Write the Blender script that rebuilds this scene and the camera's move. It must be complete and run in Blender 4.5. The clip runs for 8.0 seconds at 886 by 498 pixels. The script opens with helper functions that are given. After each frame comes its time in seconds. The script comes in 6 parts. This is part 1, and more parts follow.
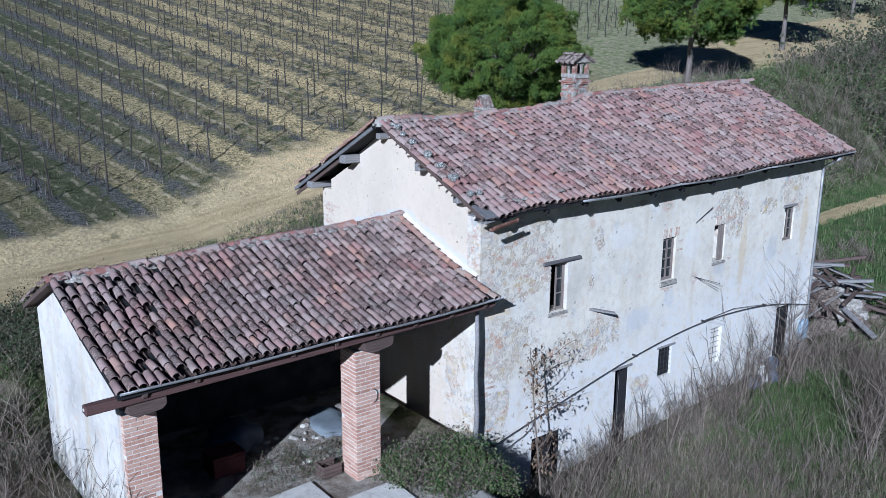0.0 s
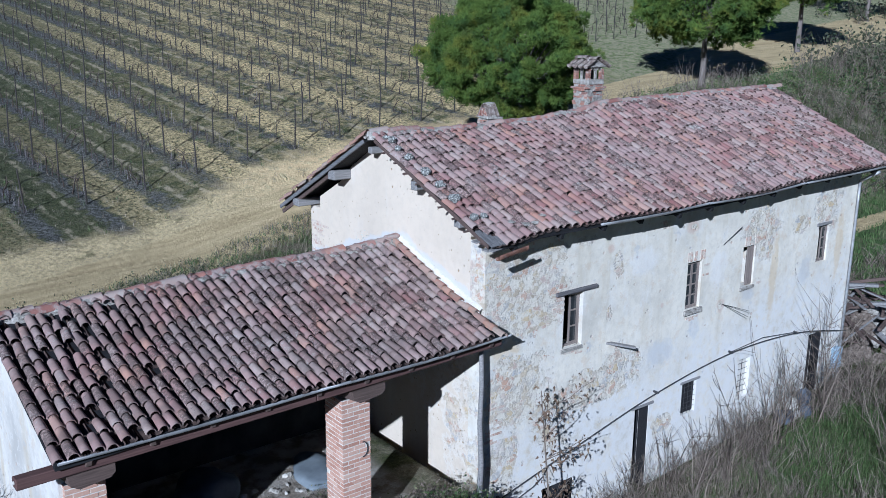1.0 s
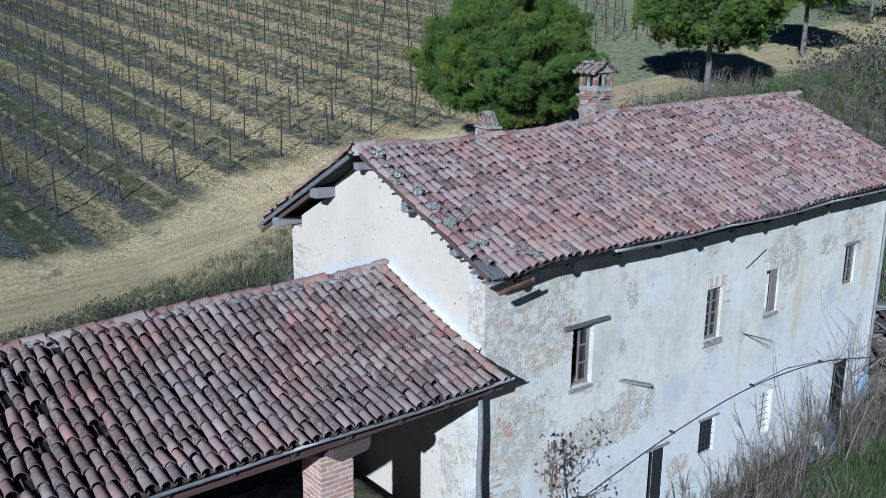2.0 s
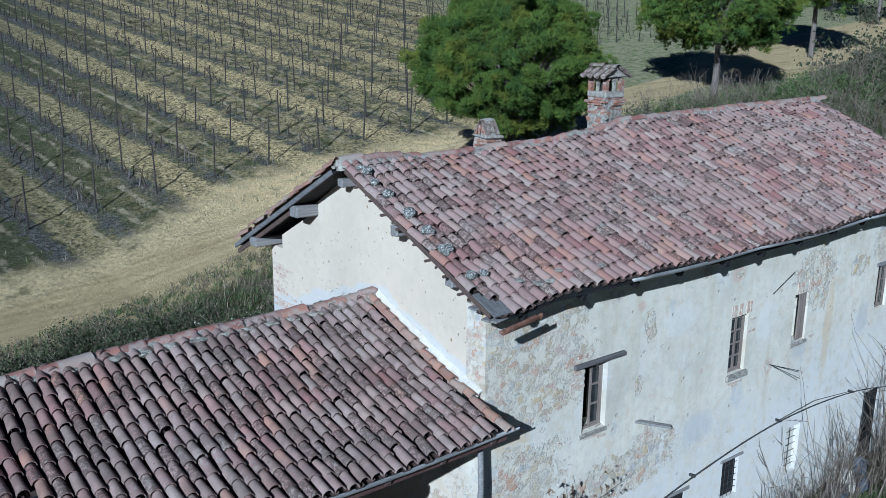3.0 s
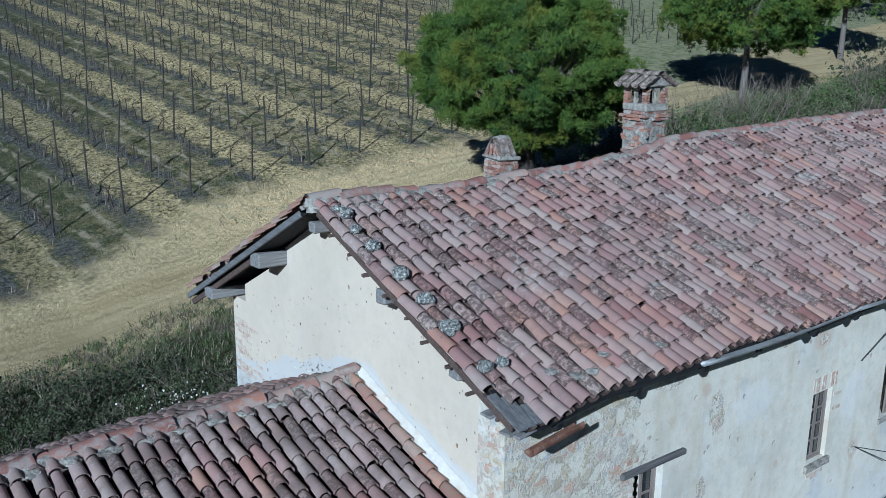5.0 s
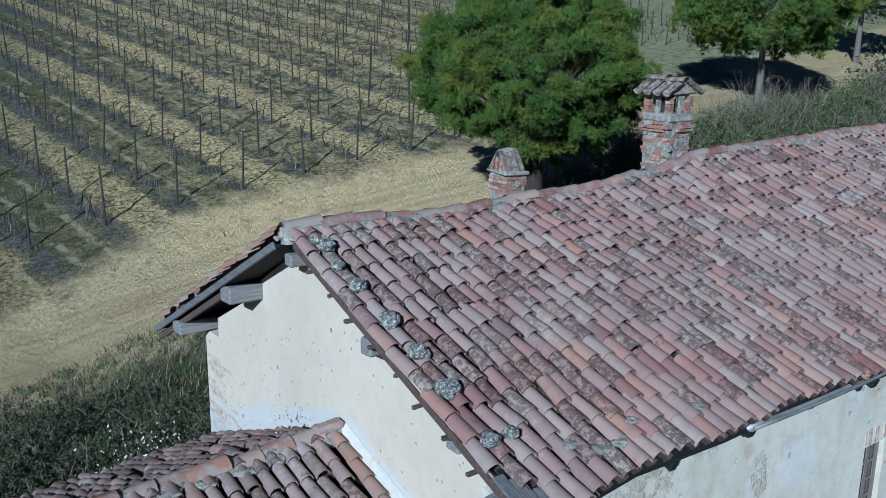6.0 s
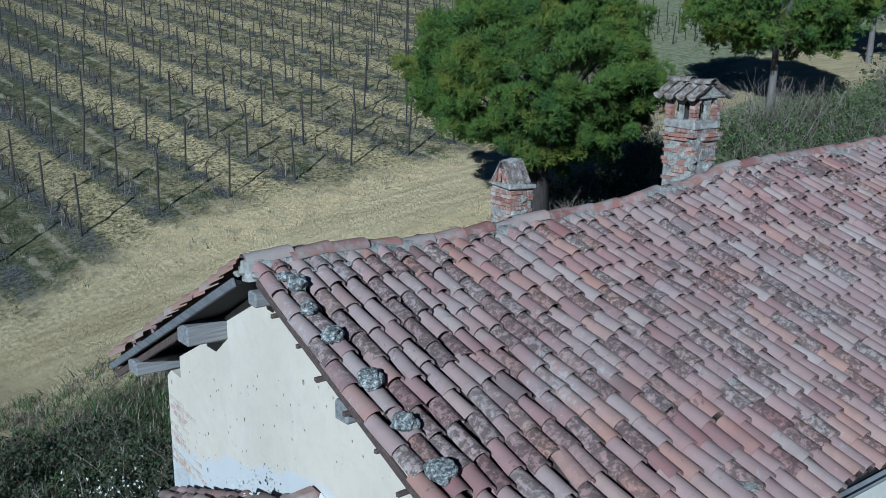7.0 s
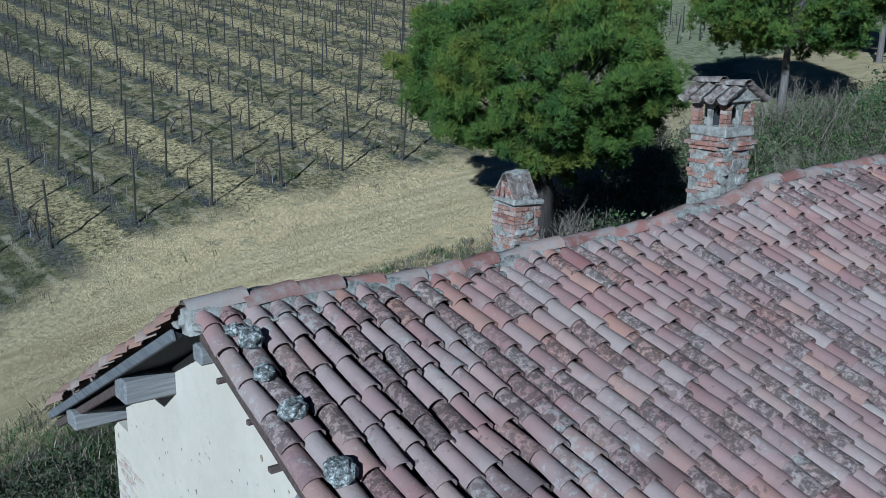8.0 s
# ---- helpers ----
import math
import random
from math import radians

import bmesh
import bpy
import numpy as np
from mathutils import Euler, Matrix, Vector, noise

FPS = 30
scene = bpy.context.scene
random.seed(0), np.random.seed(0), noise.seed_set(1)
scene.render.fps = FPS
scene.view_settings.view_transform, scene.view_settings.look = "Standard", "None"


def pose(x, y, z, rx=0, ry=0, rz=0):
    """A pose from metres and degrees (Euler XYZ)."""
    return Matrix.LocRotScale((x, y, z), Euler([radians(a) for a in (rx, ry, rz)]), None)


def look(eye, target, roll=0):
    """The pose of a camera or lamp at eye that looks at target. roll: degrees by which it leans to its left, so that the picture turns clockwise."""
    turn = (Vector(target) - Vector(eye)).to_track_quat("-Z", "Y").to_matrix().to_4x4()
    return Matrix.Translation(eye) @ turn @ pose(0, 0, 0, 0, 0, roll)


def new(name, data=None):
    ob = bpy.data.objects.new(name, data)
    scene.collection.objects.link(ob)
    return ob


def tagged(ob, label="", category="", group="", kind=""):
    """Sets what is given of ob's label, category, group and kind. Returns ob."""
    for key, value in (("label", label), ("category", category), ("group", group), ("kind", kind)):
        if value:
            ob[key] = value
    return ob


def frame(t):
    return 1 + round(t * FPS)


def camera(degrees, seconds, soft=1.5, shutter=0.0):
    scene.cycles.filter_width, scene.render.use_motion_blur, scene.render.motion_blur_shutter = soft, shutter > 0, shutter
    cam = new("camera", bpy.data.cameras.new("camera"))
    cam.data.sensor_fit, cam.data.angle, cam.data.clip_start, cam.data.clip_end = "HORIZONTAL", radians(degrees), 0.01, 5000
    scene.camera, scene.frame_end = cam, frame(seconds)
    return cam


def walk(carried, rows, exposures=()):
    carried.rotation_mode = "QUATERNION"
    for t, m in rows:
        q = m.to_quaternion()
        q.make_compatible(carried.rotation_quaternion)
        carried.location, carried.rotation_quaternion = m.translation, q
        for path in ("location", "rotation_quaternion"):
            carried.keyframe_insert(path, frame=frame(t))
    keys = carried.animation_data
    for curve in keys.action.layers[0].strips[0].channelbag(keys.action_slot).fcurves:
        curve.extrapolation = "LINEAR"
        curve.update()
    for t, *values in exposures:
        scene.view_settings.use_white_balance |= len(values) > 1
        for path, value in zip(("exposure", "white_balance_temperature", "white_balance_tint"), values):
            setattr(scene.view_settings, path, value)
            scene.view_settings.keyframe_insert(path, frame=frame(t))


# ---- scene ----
cam = camera(51.80, 8.0, soft=0.55)
PATH = [
    (0, (-13.865, -16.260, 12.956), (-7.908, -8.641, 10.411), 0.43),
    (0.5, (-12.949, -15.151, 12.904), (-7.013, -7.513, 10.371), 0.41),
    (1, (-12.157, -14.196, 12.886), (-6.227, -6.551, 10.360), 0.40),
    (1.5, (-11.437, -13.262, 12.869), (-5.484, -5.633, 10.351), 0.47),
    (3, (-9.332, -10.670, 12.794), (-3.336, -3.068, 10.294), 0.55),
    (3.5, (-8.667, -9.856, 12.738), (-2.685, -2.240, 10.243), 0.58),
    (4, (-7.996, -9.006, 12.686), (-2.034, -1.375, 10.193), 0.56),
    (4.5, (-7.357, -8.168, 12.674), (-1.392, -0.539, 10.182), 0.60),
    (6, (-5.487, -5.890, 12.633), (0.443, 1.772, 10.156), 0.74),
    (6.5, (-4.889, -5.162, 12.593), (1.030, 2.508, 10.118), 0.77),
    (7, (-4.279, -4.431, 12.540), (1.645, 3.235, 10.065), 0.77),
    (7.5, (-3.677, -3.680, 12.467), (2.260, 3.978, 9.993), 0.79),
    (8, (-3.080, -2.941, 12.415), (2.863, 4.713, 9.946), 0.79),
]
walk(cam, [(t, look(eye, target, roll)) for t, eye, target, roll in PATH],
     [(0.0, 0.09, 4900, 13), (1.5, 0.0, 4880, 10), (3.5, -0.14, 4850, 3), (6.0, -0.25, 4760, 2), (8.0, -0.27, 4680, 0)])
# sky and sun
world = bpy.data.worlds.new("sky")
scene.world = world
world.use_nodes = True
wn = world.node_tree
sky = wn.nodes.new("ShaderNodeTexSky")
sky.sky_type, sky.sun_disc = "NISHITA", False
SUN = Vector((0.747, 0.521, -0.4118)).normalized()
sky.ozone_density, sky.dust_density, sky.air_density = 5.0, 0.3, 1.0
sky.sun_elevation = math.asin(-SUN.z)
sky.sun_rotation = math.atan2(-SUN.x, -SUN.y)
# blue tint multiplied onto the sky so that shadows fill cooler
sky_tint = wn.nodes.new("ShaderNodeMix")
sky_tint.data_type, sky_tint.blend_type = "RGBA", "MULTIPLY"
sky_tint.inputs[0].default_value, sky_tint.inputs[7].default_value = 1.0, (0.62, 0.88, 1.30, 1)
wn.links.new(sky.outputs[0], sky_tint.inputs[6])
wn.links.new(sky_tint.outputs[2], wn.nodes["Background"].inputs[0])
wn.nodes["Background"].inputs[1].default_value = 0.014
sun = new("sun", bpy.data.lights.new("sun", "SUN"))
sun.data.energy, sun.data.angle, sun.data.color = 5.5, radians(0.53), (1.0, 0.97, 0.93)
sun.rotation_mode = "QUATERNION"
sun.rotation_quaternion = SUN.to_track_quat("-Z", "Y")
rnd = random.Random(7)


# ---------- node helpers ----------
class Mat:
    """A small builder for a principled node material."""

    def __init__(self, name, rough=0.9):
        self.m = bpy.data.materials.new(name)
        self.m.use_nodes = True
        self.t = self.m.node_tree
        self.b = self.t.nodes["Principled BSDF"]
        self.b.inputs["Roughness"].default_value = rough
        self.b.inputs["Specular IOR Level"].default_value = 0.25
        self.geo = self.t.nodes.new("ShaderNodeNewGeometry")
        self.pos = self.geo.outputs["Position"]

    def put(self, sock, v):
        if isinstance(v, bpy.types.NodeSocket):
            self.t.links.new(v, sock)
        elif isinstance(v, tuple) and len(v) == 3 and sock.type == "RGBA":
            sock.default_value = (*v, 1)
        else:
            sock.default_value = v

    def scaled(self, sx, sy, sz, src=None, rz=0.0):
        n = self.t.nodes.new("ShaderNodeMapping")
        self.put(n.inputs["Vector"], src or self.pos)
        n.inputs["Scale"].default_value = (sx, sy, sz)
        n.inputs["Rotation"].default_value = (0, 0, rz)
        return n.outputs[0]

    def noise(self, scale, detail=4, rough=0.55, vec=None, warp=0.0):
        n = self.t.nodes.new("ShaderNodeTexNoise")
        self.put(n.inputs["Vector"], vec or self.pos)
        n.inputs["Scale"].default_value, n.inputs["Detail"].default_value = scale, detail
        n.inputs["Roughness"].default_value, n.inputs["Distortion"].default_value = rough, warp
        return n.outputs["Fac"]

    def cells(self, scale, feature="F1", vec=None, out="Distance", chaos=1.0):
        n = self.t.nodes.new("ShaderNodeTexVoronoi")
        n.feature = feature
        self.put(n.inputs["Vector"], vec or self.pos)
        n.inputs["Scale"].default_value = scale
        n.inputs["Randomness"].default_value = chaos
        return n.outputs[out]

    def math(self, op, a, b=0.0, c=0.0, clamp=False):
        n = self.t.nodes.new("ShaderNodeMath")
        n.operation, n.use_clamp = op, clamp
        for s, v in zip(n.inputs, (a, b, c)):
            self.put(s, v)
        return n.outputs[0]

    def band(self, v, a, b):
        """0 below a, 1 above b, smooth between."""
        n = self.t.nodes.new("ShaderNodeMapRange")
        n.interpolation_type = "SMOOTHSTEP"
        self.put(n.inputs["Value"], v)
        n.inputs["From Min"].default_value, n.inputs["From Max"].default_value = (a, b) if a < b else (b, a)
        n.inputs["To Min"].default_value, n.inputs["To Max"].default_value = (0, 1) if a < b else (1, 0)
        return n.outputs["Result"]

    def xyz(self, src=None):
        n = self.t.nodes.new("ShaderNodeSeparateXYZ")
        self.put(n.inputs[0], src or self.pos)
        return n.outputs

    def mix(self, f, a, b, mode="MIX"):
        n = self.t.nodes.new("ShaderNodeMix")
        n.data_type, n.blend_type = "RGBA", mode
        self.put(n.inputs[0], f)
        self.put(n.inputs[6], a)
        self.put(n.inputs[7], b)
        return n.outputs[2]

    def ramp(self, f, stops, mode="LINEAR"):
        n = self.t.nodes.new("ShaderNodeValToRGB")
        n.color_ramp.interpolation = mode
        self.put(n.inputs[0], f)
        e = n.color_ramp.elements
        while len(e) < len(stops):
            e.new(0.5)
        for el, (p, c) in zip(e, stops):
            el.position, el.color = p, (*c, 1)
        return n.outputs[0]

    def object_random(self):
        return self.t.nodes.new("ShaderNodeObjectInfo").outputs["Random"]

    def island_random(self):
        return self.geo.outputs["Random Per Island"]

    def done(self, colour, height=None, strength=0.5, distance=0.02, rough=None):
        self.put(self.b.inputs["Base Color"], colour)
        if rough is not None:
            self.put(self.b.inputs["Roughness"], rough)
        if height is not None:
            n = self.t.nodes.new("ShaderNodeBump")
            n.inputs["Strength"].default_value, n.inputs["Distance"].default_value = strength, distance
            self.put(n.inputs["Height"], height)
            self.t.links.new(n.outputs[0], self.b.inputs["Normal"])
        return self.m


def tile_material(name, source, dark=0.0):
    k = Mat(name, 0.85)
    r = k.object_random() if source == "object" else k.island_random()
    r2 = k.math("FRACT", k.math("MULTIPLY", r, 37.7))
    base = k.ramp(r, [(0.0, (0.12, 0.075, 0.065)), (0.08, (0.33, 0.18, 0.155)), (0.2, (0.39, 0.275, 0.235)), (0.34, (0.29, 0.155, 0.138)), (0.48, (0.37, 0.285, 0.245)), (0.6, (0.26, 0.12, 0.105)),
                      (0.72, (0.41, 0.325, 0.275)), (0.84, (0.35, 0.19, 0.145)), (0.93, (0.41, 0.23, 0.165)), (1.0, (0.35, 0.28, 0.245))])
    big = k.noise(0.55, 3)
    grime = k.noise(5, 5, 0.6)
    base = k.mix(k.math("MULTIPLY", k.band(k.noise(0.8, 5, 0.65), 0.50, 0.62), 0.45), base, (0.28, 0.135, 0.12))
    c = k.mix(k.math("MULTIPLY", k.band(big, 0.36, 0.66), 0.5), base, (0.32, 0.265, 0.24))
    c = k.mix(k.math("MULTIPLY", k.band(grime, 0.42, 0.75), 0.4), c, (0.21, 0.165, 0.145))
    # some tiles are scabbed black and dotted with lichen, most are clean
    crusted = k.band(r2, 0.60, 0.74)
    scab = k.math("MULTIPLY", k.band(k.noise(15, 6, 0.75), 0.43, 0.53), crusted)
    c = k.mix(k.math("MULTIPLY", scab, 0.8), c, (0.085, 0.06, 0.052))
    soot = k.math("MULTIPLY", k.band(k.noise(9, 5, 0.7), 0.58, 0.66), k.band(k.noise(0.9, 4, 0.6), 0.50, 0.60))
    c = k.mix(k.math("MULTIPLY", soot, 0.65), c, (0.065, 0.052, 0.048))
    spots = k.math("MULTIPLY", k.band(k.cells(34), 0.20, 0.10), k.math("MAXIMUM", k.math("MULTIPLY", crusted, 0.9), k.band(k.noise(1.7, 3), 0.56, 0.68)))
    c = k.mix(k.math("MULTIPLY", spots, 0.85), c, (0.52, 0.50, 0.44))
    lich = k.band(k.math("ADD", k.noise(13, 6, 0.75), k.math("MULTIPLY", k.noise(1.1, 4), 0.6)), 0.90, 0.99)
    c = k.mix(k.math("MULTIPLY", lich, 0.5), c, (0.42, 0.41, 0.36))
    orange = k.band(k.math("ADD", k.noise(12, 3), k.math("MULTIPLY", k.noise(0.8, 2), 0.3)), 0.78, 0.87)
    c = k.mix(k.math("MULTIPLY", orange, 0.22), c, (0.40, 0.23, 0.11))
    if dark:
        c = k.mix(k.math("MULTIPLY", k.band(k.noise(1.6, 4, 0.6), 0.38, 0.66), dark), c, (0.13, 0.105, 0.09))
    return k.done(c, k.math("ADD", k.noise(38, 4), k.math("MULTIPLY", grime, 0.8)), 0.4, 0.012)


TILE = tile_material("clay tile", "object")
TILE_REST = tile_material("clay tile far", "island")
# patchy darker copy of the barn tile, shading the rear slope by colour
SHADED_TILE = tile_material("shaded rear tile", "object", 0.85)
BARN_TILE = tile_material("barn tile", "object", 0.6)
BARN_TILE_REST = tile_material("barn tile far", "island", 0.6)

k = Mat("ridge tile", 0.85)
r = k.object_random()
c = k.ramp(r, [(0, (0.22, 0.10, 0.08)), (0.3, (0.34, 0.17, 0.13)), (0.55, (0.27, 0.17, 0.14)), (0.8, (0.38, 0.30, 0.25)), (1, (0.36, 0.14, 0.09))])
c = k.mix(k.math("MULTIPLY", k.band(k.noise(6, 5, 0.65), 0.42, 0.66), 0.75), c, (0.36, 0.33, 0.29))
RIDGE = k.done(c, k.noise(40, 4), 0.4, 0.01)

# channel clay darkened in colour for the shade between cover tiles
k = Mat("shaded channel tile", 0.9)
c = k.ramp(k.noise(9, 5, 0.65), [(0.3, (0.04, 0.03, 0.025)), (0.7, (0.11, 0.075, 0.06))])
SHADED_CHANNEL = k.done(c, k.noise(40, 3), 0.4, 0.01)

k = Mat("lime mortar", 0.95)
c = k.ramp(k.noise(9, 6, 0.7), [(0.3, (0.10, 0.088, 0.075)), (0.48, (0.32, 0.295, 0.25)), (0.72, (0.54, 0.51, 0.445))])
MORTAR = k.done(c, k.noise(26, 6, 0.7), 0.9, 0.03)

k = Mat("lichened stone", 0.95)
c = k.ramp(k.noise(26, 8, 0.85), [(0.38, (0.03, 0.03, 0.027)), (0.5, (0.20, 0.20, 0.18)), (0.6, (0.66, 0.66, 0.60))])
c = k.mix(k.math("MULTIPLY", k.band(k.noise(6, 3), 0.62, 0.7), k.band(k.object_random(), 0.8, 0.9)), c, (0.45, 0.30, 0.05))
STONE = k.done(c, k.noise(22, 6, 0.7), 1.0, 0.03)


def plaster(name, bare, blue, centres, tint=(0.68, 0.605, 0.475), pits=0.0, cloudy=1.0, marks=()):
    """Old lime plaster, worn through to rubble masonry round the given centres (x, y, z, reach)."""
    k = Mat(name, 0.92)
    x, y, z = k.xyz()
    cloud = k.noise(0.55, 6, 0.62)
    fine = k.noise(5, 7, 0.68)
    tone = lambda f: tuple(v * f for v in tint)
    c = k.ramp(cloud, [(0.3, tone(1 - 0.06 - 0.20 * cloudy)), (0.5, tone(1.0)), (0.7, tone(1.04 + 0.10 * cloudy))])
    c = k.mix(k.math("MULTIPLY", k.band(fine, 0.44, 0.64), 0.12 + 0.22 * cloudy), c, tone(0.72))
    c = k.mix(k.math("MULTIPLY", k.band(k.noise(2.6, 7, 0.72), 0.53, 0.62), 0.35 * cloudy), c, (0.58, 0.45, 0.30))
    c = k.mix(k.math("MULTIPLY", k.band(k.noise(3.7, 7, 0.72), 0.54, 0.63), 0.38 * cloudy), c, (0.76, 0.74, 0.68))
    streak = k.noise(1.0, 5, 0.6, k.scaled(2.2, 2.2, 0.16))
    c = k.mix(k.math("MULTIPLY", k.band(streak, 0.5, 0.75), 0.45 * cloudy), c, (0.50, 0.42, 0.27))
    c = k.mix(k.math("MULTIPLY", k.band(k.noise(0.9, 5, 0.65, k.scaled(1, 1, 0.5)), 0.54, 0.70), 0.12 + 0.38 * cloudy), c, (0.74, 0.73, 0.69))
    # grey repairs and damp
    c = k.mix(k.math("MULTIPLY", k.band(k.noise(1.7, 6, 0.66), 0.60, 0.66), 0.45 * cloudy), c, (0.44, 0.45, 0.45))
    if blue:
        low = k.math("ADD", z, k.math("MULTIPLY", k.math("SUBTRACT", k.noise(0.5, 5, 0.6), 0.5), 5.0))
        low = k.math("SUBTRACT", low, k.math("MULTIPLY", x, 0.12))
        wash = k.math("MULTIPLY", k.band(low, 4.4, 2.6), 0.85)
        wash = k.math("MULTIPLY", wash, k.band(k.noise(3.0, 8, 0.75), 0.36, 0.56))
        c = k.mix(wash, c, (0.70, 0.685, 0.64))
    # where the plaster has gone
    loss = k.math("ADD", k.noise(1.35, 9, 0.70, warp=0.4), k.math("MULTIPLY", k.noise(7, 6, 0.7), 0.24))
    near = 0.0
    for cx, cy, cz, reach in centres:
        d = k.math("POWER", k.math("SUBTRACT", x, cx), 2.0)
        d = k.math("ADD", d, k.math("POWER", k.math("SUBTRACT", y, cy), 2.0))
        d = k.math("ADD", d, k.math("POWER", k.math("SUBTRACT", z, cz), 2.0))
        g = k.math("MULTIPLY", k.band(k.math("SQRT", d), reach, reach * 0.2), 0.30)
        near = g if isinstance(near, float) else k.math("MAXIMUM", near, g)
    loss = k.math("ADD", loss, near) if centres else loss
    # single stains, repairs and lost pieces: (kind, x, z, half width, half height)
    rag = k.math("MULTIPLY", k.math("SUBTRACT", k.noise(3.2, 7, 0.72), 0.5), 1.9)
    shades = {"grey": (0.45, 0.47, 0.49), "blue": (0.54, 0.57, 0.60), "ochre": (0.58, 0.42, 0.20), "pink": (0.52, 0.33, 0.25), "white": (0.76, 0.75, 0.72)}
    for kind, mx, mz, mw, mh in marks:
        dx = k.math("DIVIDE", k.math("SUBTRACT", x, mx), mw)
        dz = k.math("DIVIDE", k.math("SUBTRACT", z, mz), mh)
        dd = k.math("ADD", k.math("SQRT", k.math("ADD", k.math("MULTIPLY", dx, dx), k.math("MULTIPLY", dz, dz))), rag)
        if kind == "lost":
            loss = k.math("ADD", loss, k.math("MULTIPLY", k.band(dd, 1.05, 0.75), 0.5))
        else:
            c = k.mix(k.math("MULTIPLY", k.band(dd, 1.1, 0.6), 0.40), c, shades[kind])
    # small chips knocked out of the coat
    chip = k.math("MULTIPLY", k.band(k.math("ADD", k.cells(2.6, vec=k.scaled(1, 1, 1.2)), k.math("MULTIPLY", k.noise(9, 5, 0.7), 0.16)), 0.21, 0.17), k.band(k.noise(0.8, 4, 0.6), 0.45, 0.52))
    chip = k.math("MULTIPLY", chip, min(1.0, cloudy))
    c = k.mix(k.math("MULTIPLY", chip, 0.7), c, k.ramp(k.noise(1.9, 2), [(0.4, (0.46, 0.40, 0.33)), (0.5, (0.52, 0.36, 0.26)), (0.6, (0.48, 0.49, 0.49))]))
    gone = k.band(loss, 0.85 - bare, 0.93 - bare)
    wv = k.t.nodes.new("ShaderNodeVectorMath")
    wv.operation = "ADD"
    k.put(wv.inputs[0], k.scaled(1, 1, 1.5))
    sh = k.t.nodes.new("ShaderNodeTexNoise")
    sh.inputs["Scale"].default_value = 4
    sh.inputs["Detail"].default_value = 5
    k.put(sh.inputs["Vector"], k.pos)
    sc = k.t.nodes.new("ShaderNodeVectorMath")
    sc.operation = "SCALE"
    k.put(sc.inputs[0], sh.outputs["Color"])
    sc.inputs["Scale"].default_value = 0.55
    k.put(wv.inputs[1], sc.outputs[0])
    stone = k.cells(4.2, vec=wv.outputs[0], out="Color")
    edge = k.cells(4.2, "DISTANCE_TO_EDGE", vec=wv.outputs[0])
    sr = k.t.nodes.new("ShaderNodeSeparateColor")
    k.put(sr.inputs[0], stone)
    rock = k.ramp(sr.outputs[0], [(0.0, (0.44, 0.37, 0.27)), (0.2, (0.60, 0.52, 0.39)), (0.38, (0.47, 0.47, 0.46)), (0.55, (0.60, 0.47, 0.27)), (0.7, (0.55, 0.53, 0.49)), (0.84, (0.54, 0.34, 0.23)), (1.0, (0.66, 0.61, 0.52))])
    rock = k.mix(k.math("MULTIPLY", k.band(k.noise(11, 6, 0.75), 0.45, 0.6), 0.45), rock, (0.38, 0.33, 0.26))
    lime = k.math("MAXIMUM", k.math("MULTIPLY", k.band(edge, 0.09, 0.0), 0.7), k.band(k.noise(3.6, 7, 0.72), 0.46, 0.56))
    rock = k.mix(k.math("MULTIPLY", lime, 0.9), rock, tone(0.99))
    c = k.mix(gone, c, rock)
    rim = k.math("MULTIPLY", k.band(loss, 0.80 - bare, 0.86 - bare), k.math("SUBTRACT", 1.0, gone))
    c = k.mix(k.math("MULTIPLY", rim, 0.45), c, (0.72, 0.69, 0.62))
    h = k.math("MULTIPLY", gone, k.math("SUBTRACT", k.math("MULTIPLY", k.math("SUBTRACT", 1.0, lime), 0.45), 0.7))
    h = k.math("ADD", h, k.math("MULTIPLY", k.math("MULTIPLY", gone, k.noise(9, 6, 0.7)), 0.55))
    h = k.math("SUBTRACT", h, k.math("MULTIPLY", chip, 0.5))
    h = k.math("ADD", h, k.math("MULTIPLY", fine, 0.4))
    h = k.math("ADD", h, k.math("MULTIPLY", k.noise(30, 4), 0.15))
    if pits:
        hole = k.math("MAXIMUM", k.band(k.cells(4.4, vec=k.scaled(0, 1.0, 0.8)), 0.12, 0.08), k.band(k.cells(8.5, vec=k.scaled(0, 1.0, 0.8)), 0.12, 0.08))
        hole = k.math("MULTIPLY", hole, k.band(k.noise(1.5, 3), 0.44, 0.50))
        band_z = k.math("ADD", k.math("SUBTRACT", z, 7.72), k.math("ABSOLUTE", k.math("MULTIPLY", k.math("SUBTRACT", y, 3.2), 0.33)))
        band_z = k.math("ADD", band_z, k.math("MULTIPLY", k.math("SUBTRACT", k.noise(1.5, 5, 0.65), 0.5), 0.5))
        c = k.mix(k.math("MULTIPLY", k.math("MULTIPLY", k.band(band_z, 0.16, 0.04), k.band(band_z, -0.9, -0.5)), 0.55), c, (0.54, 0.575, 0.59))
        c = k.mix(k.math("MULTIPLY", hole, pits), c, (0.40, 0.30, 0.18))
        h = k.math("SUBTRACT", h, k.math("MULTIPLY", hole, 1.5))
    return k.done(c, h, 0.65, 0.03)


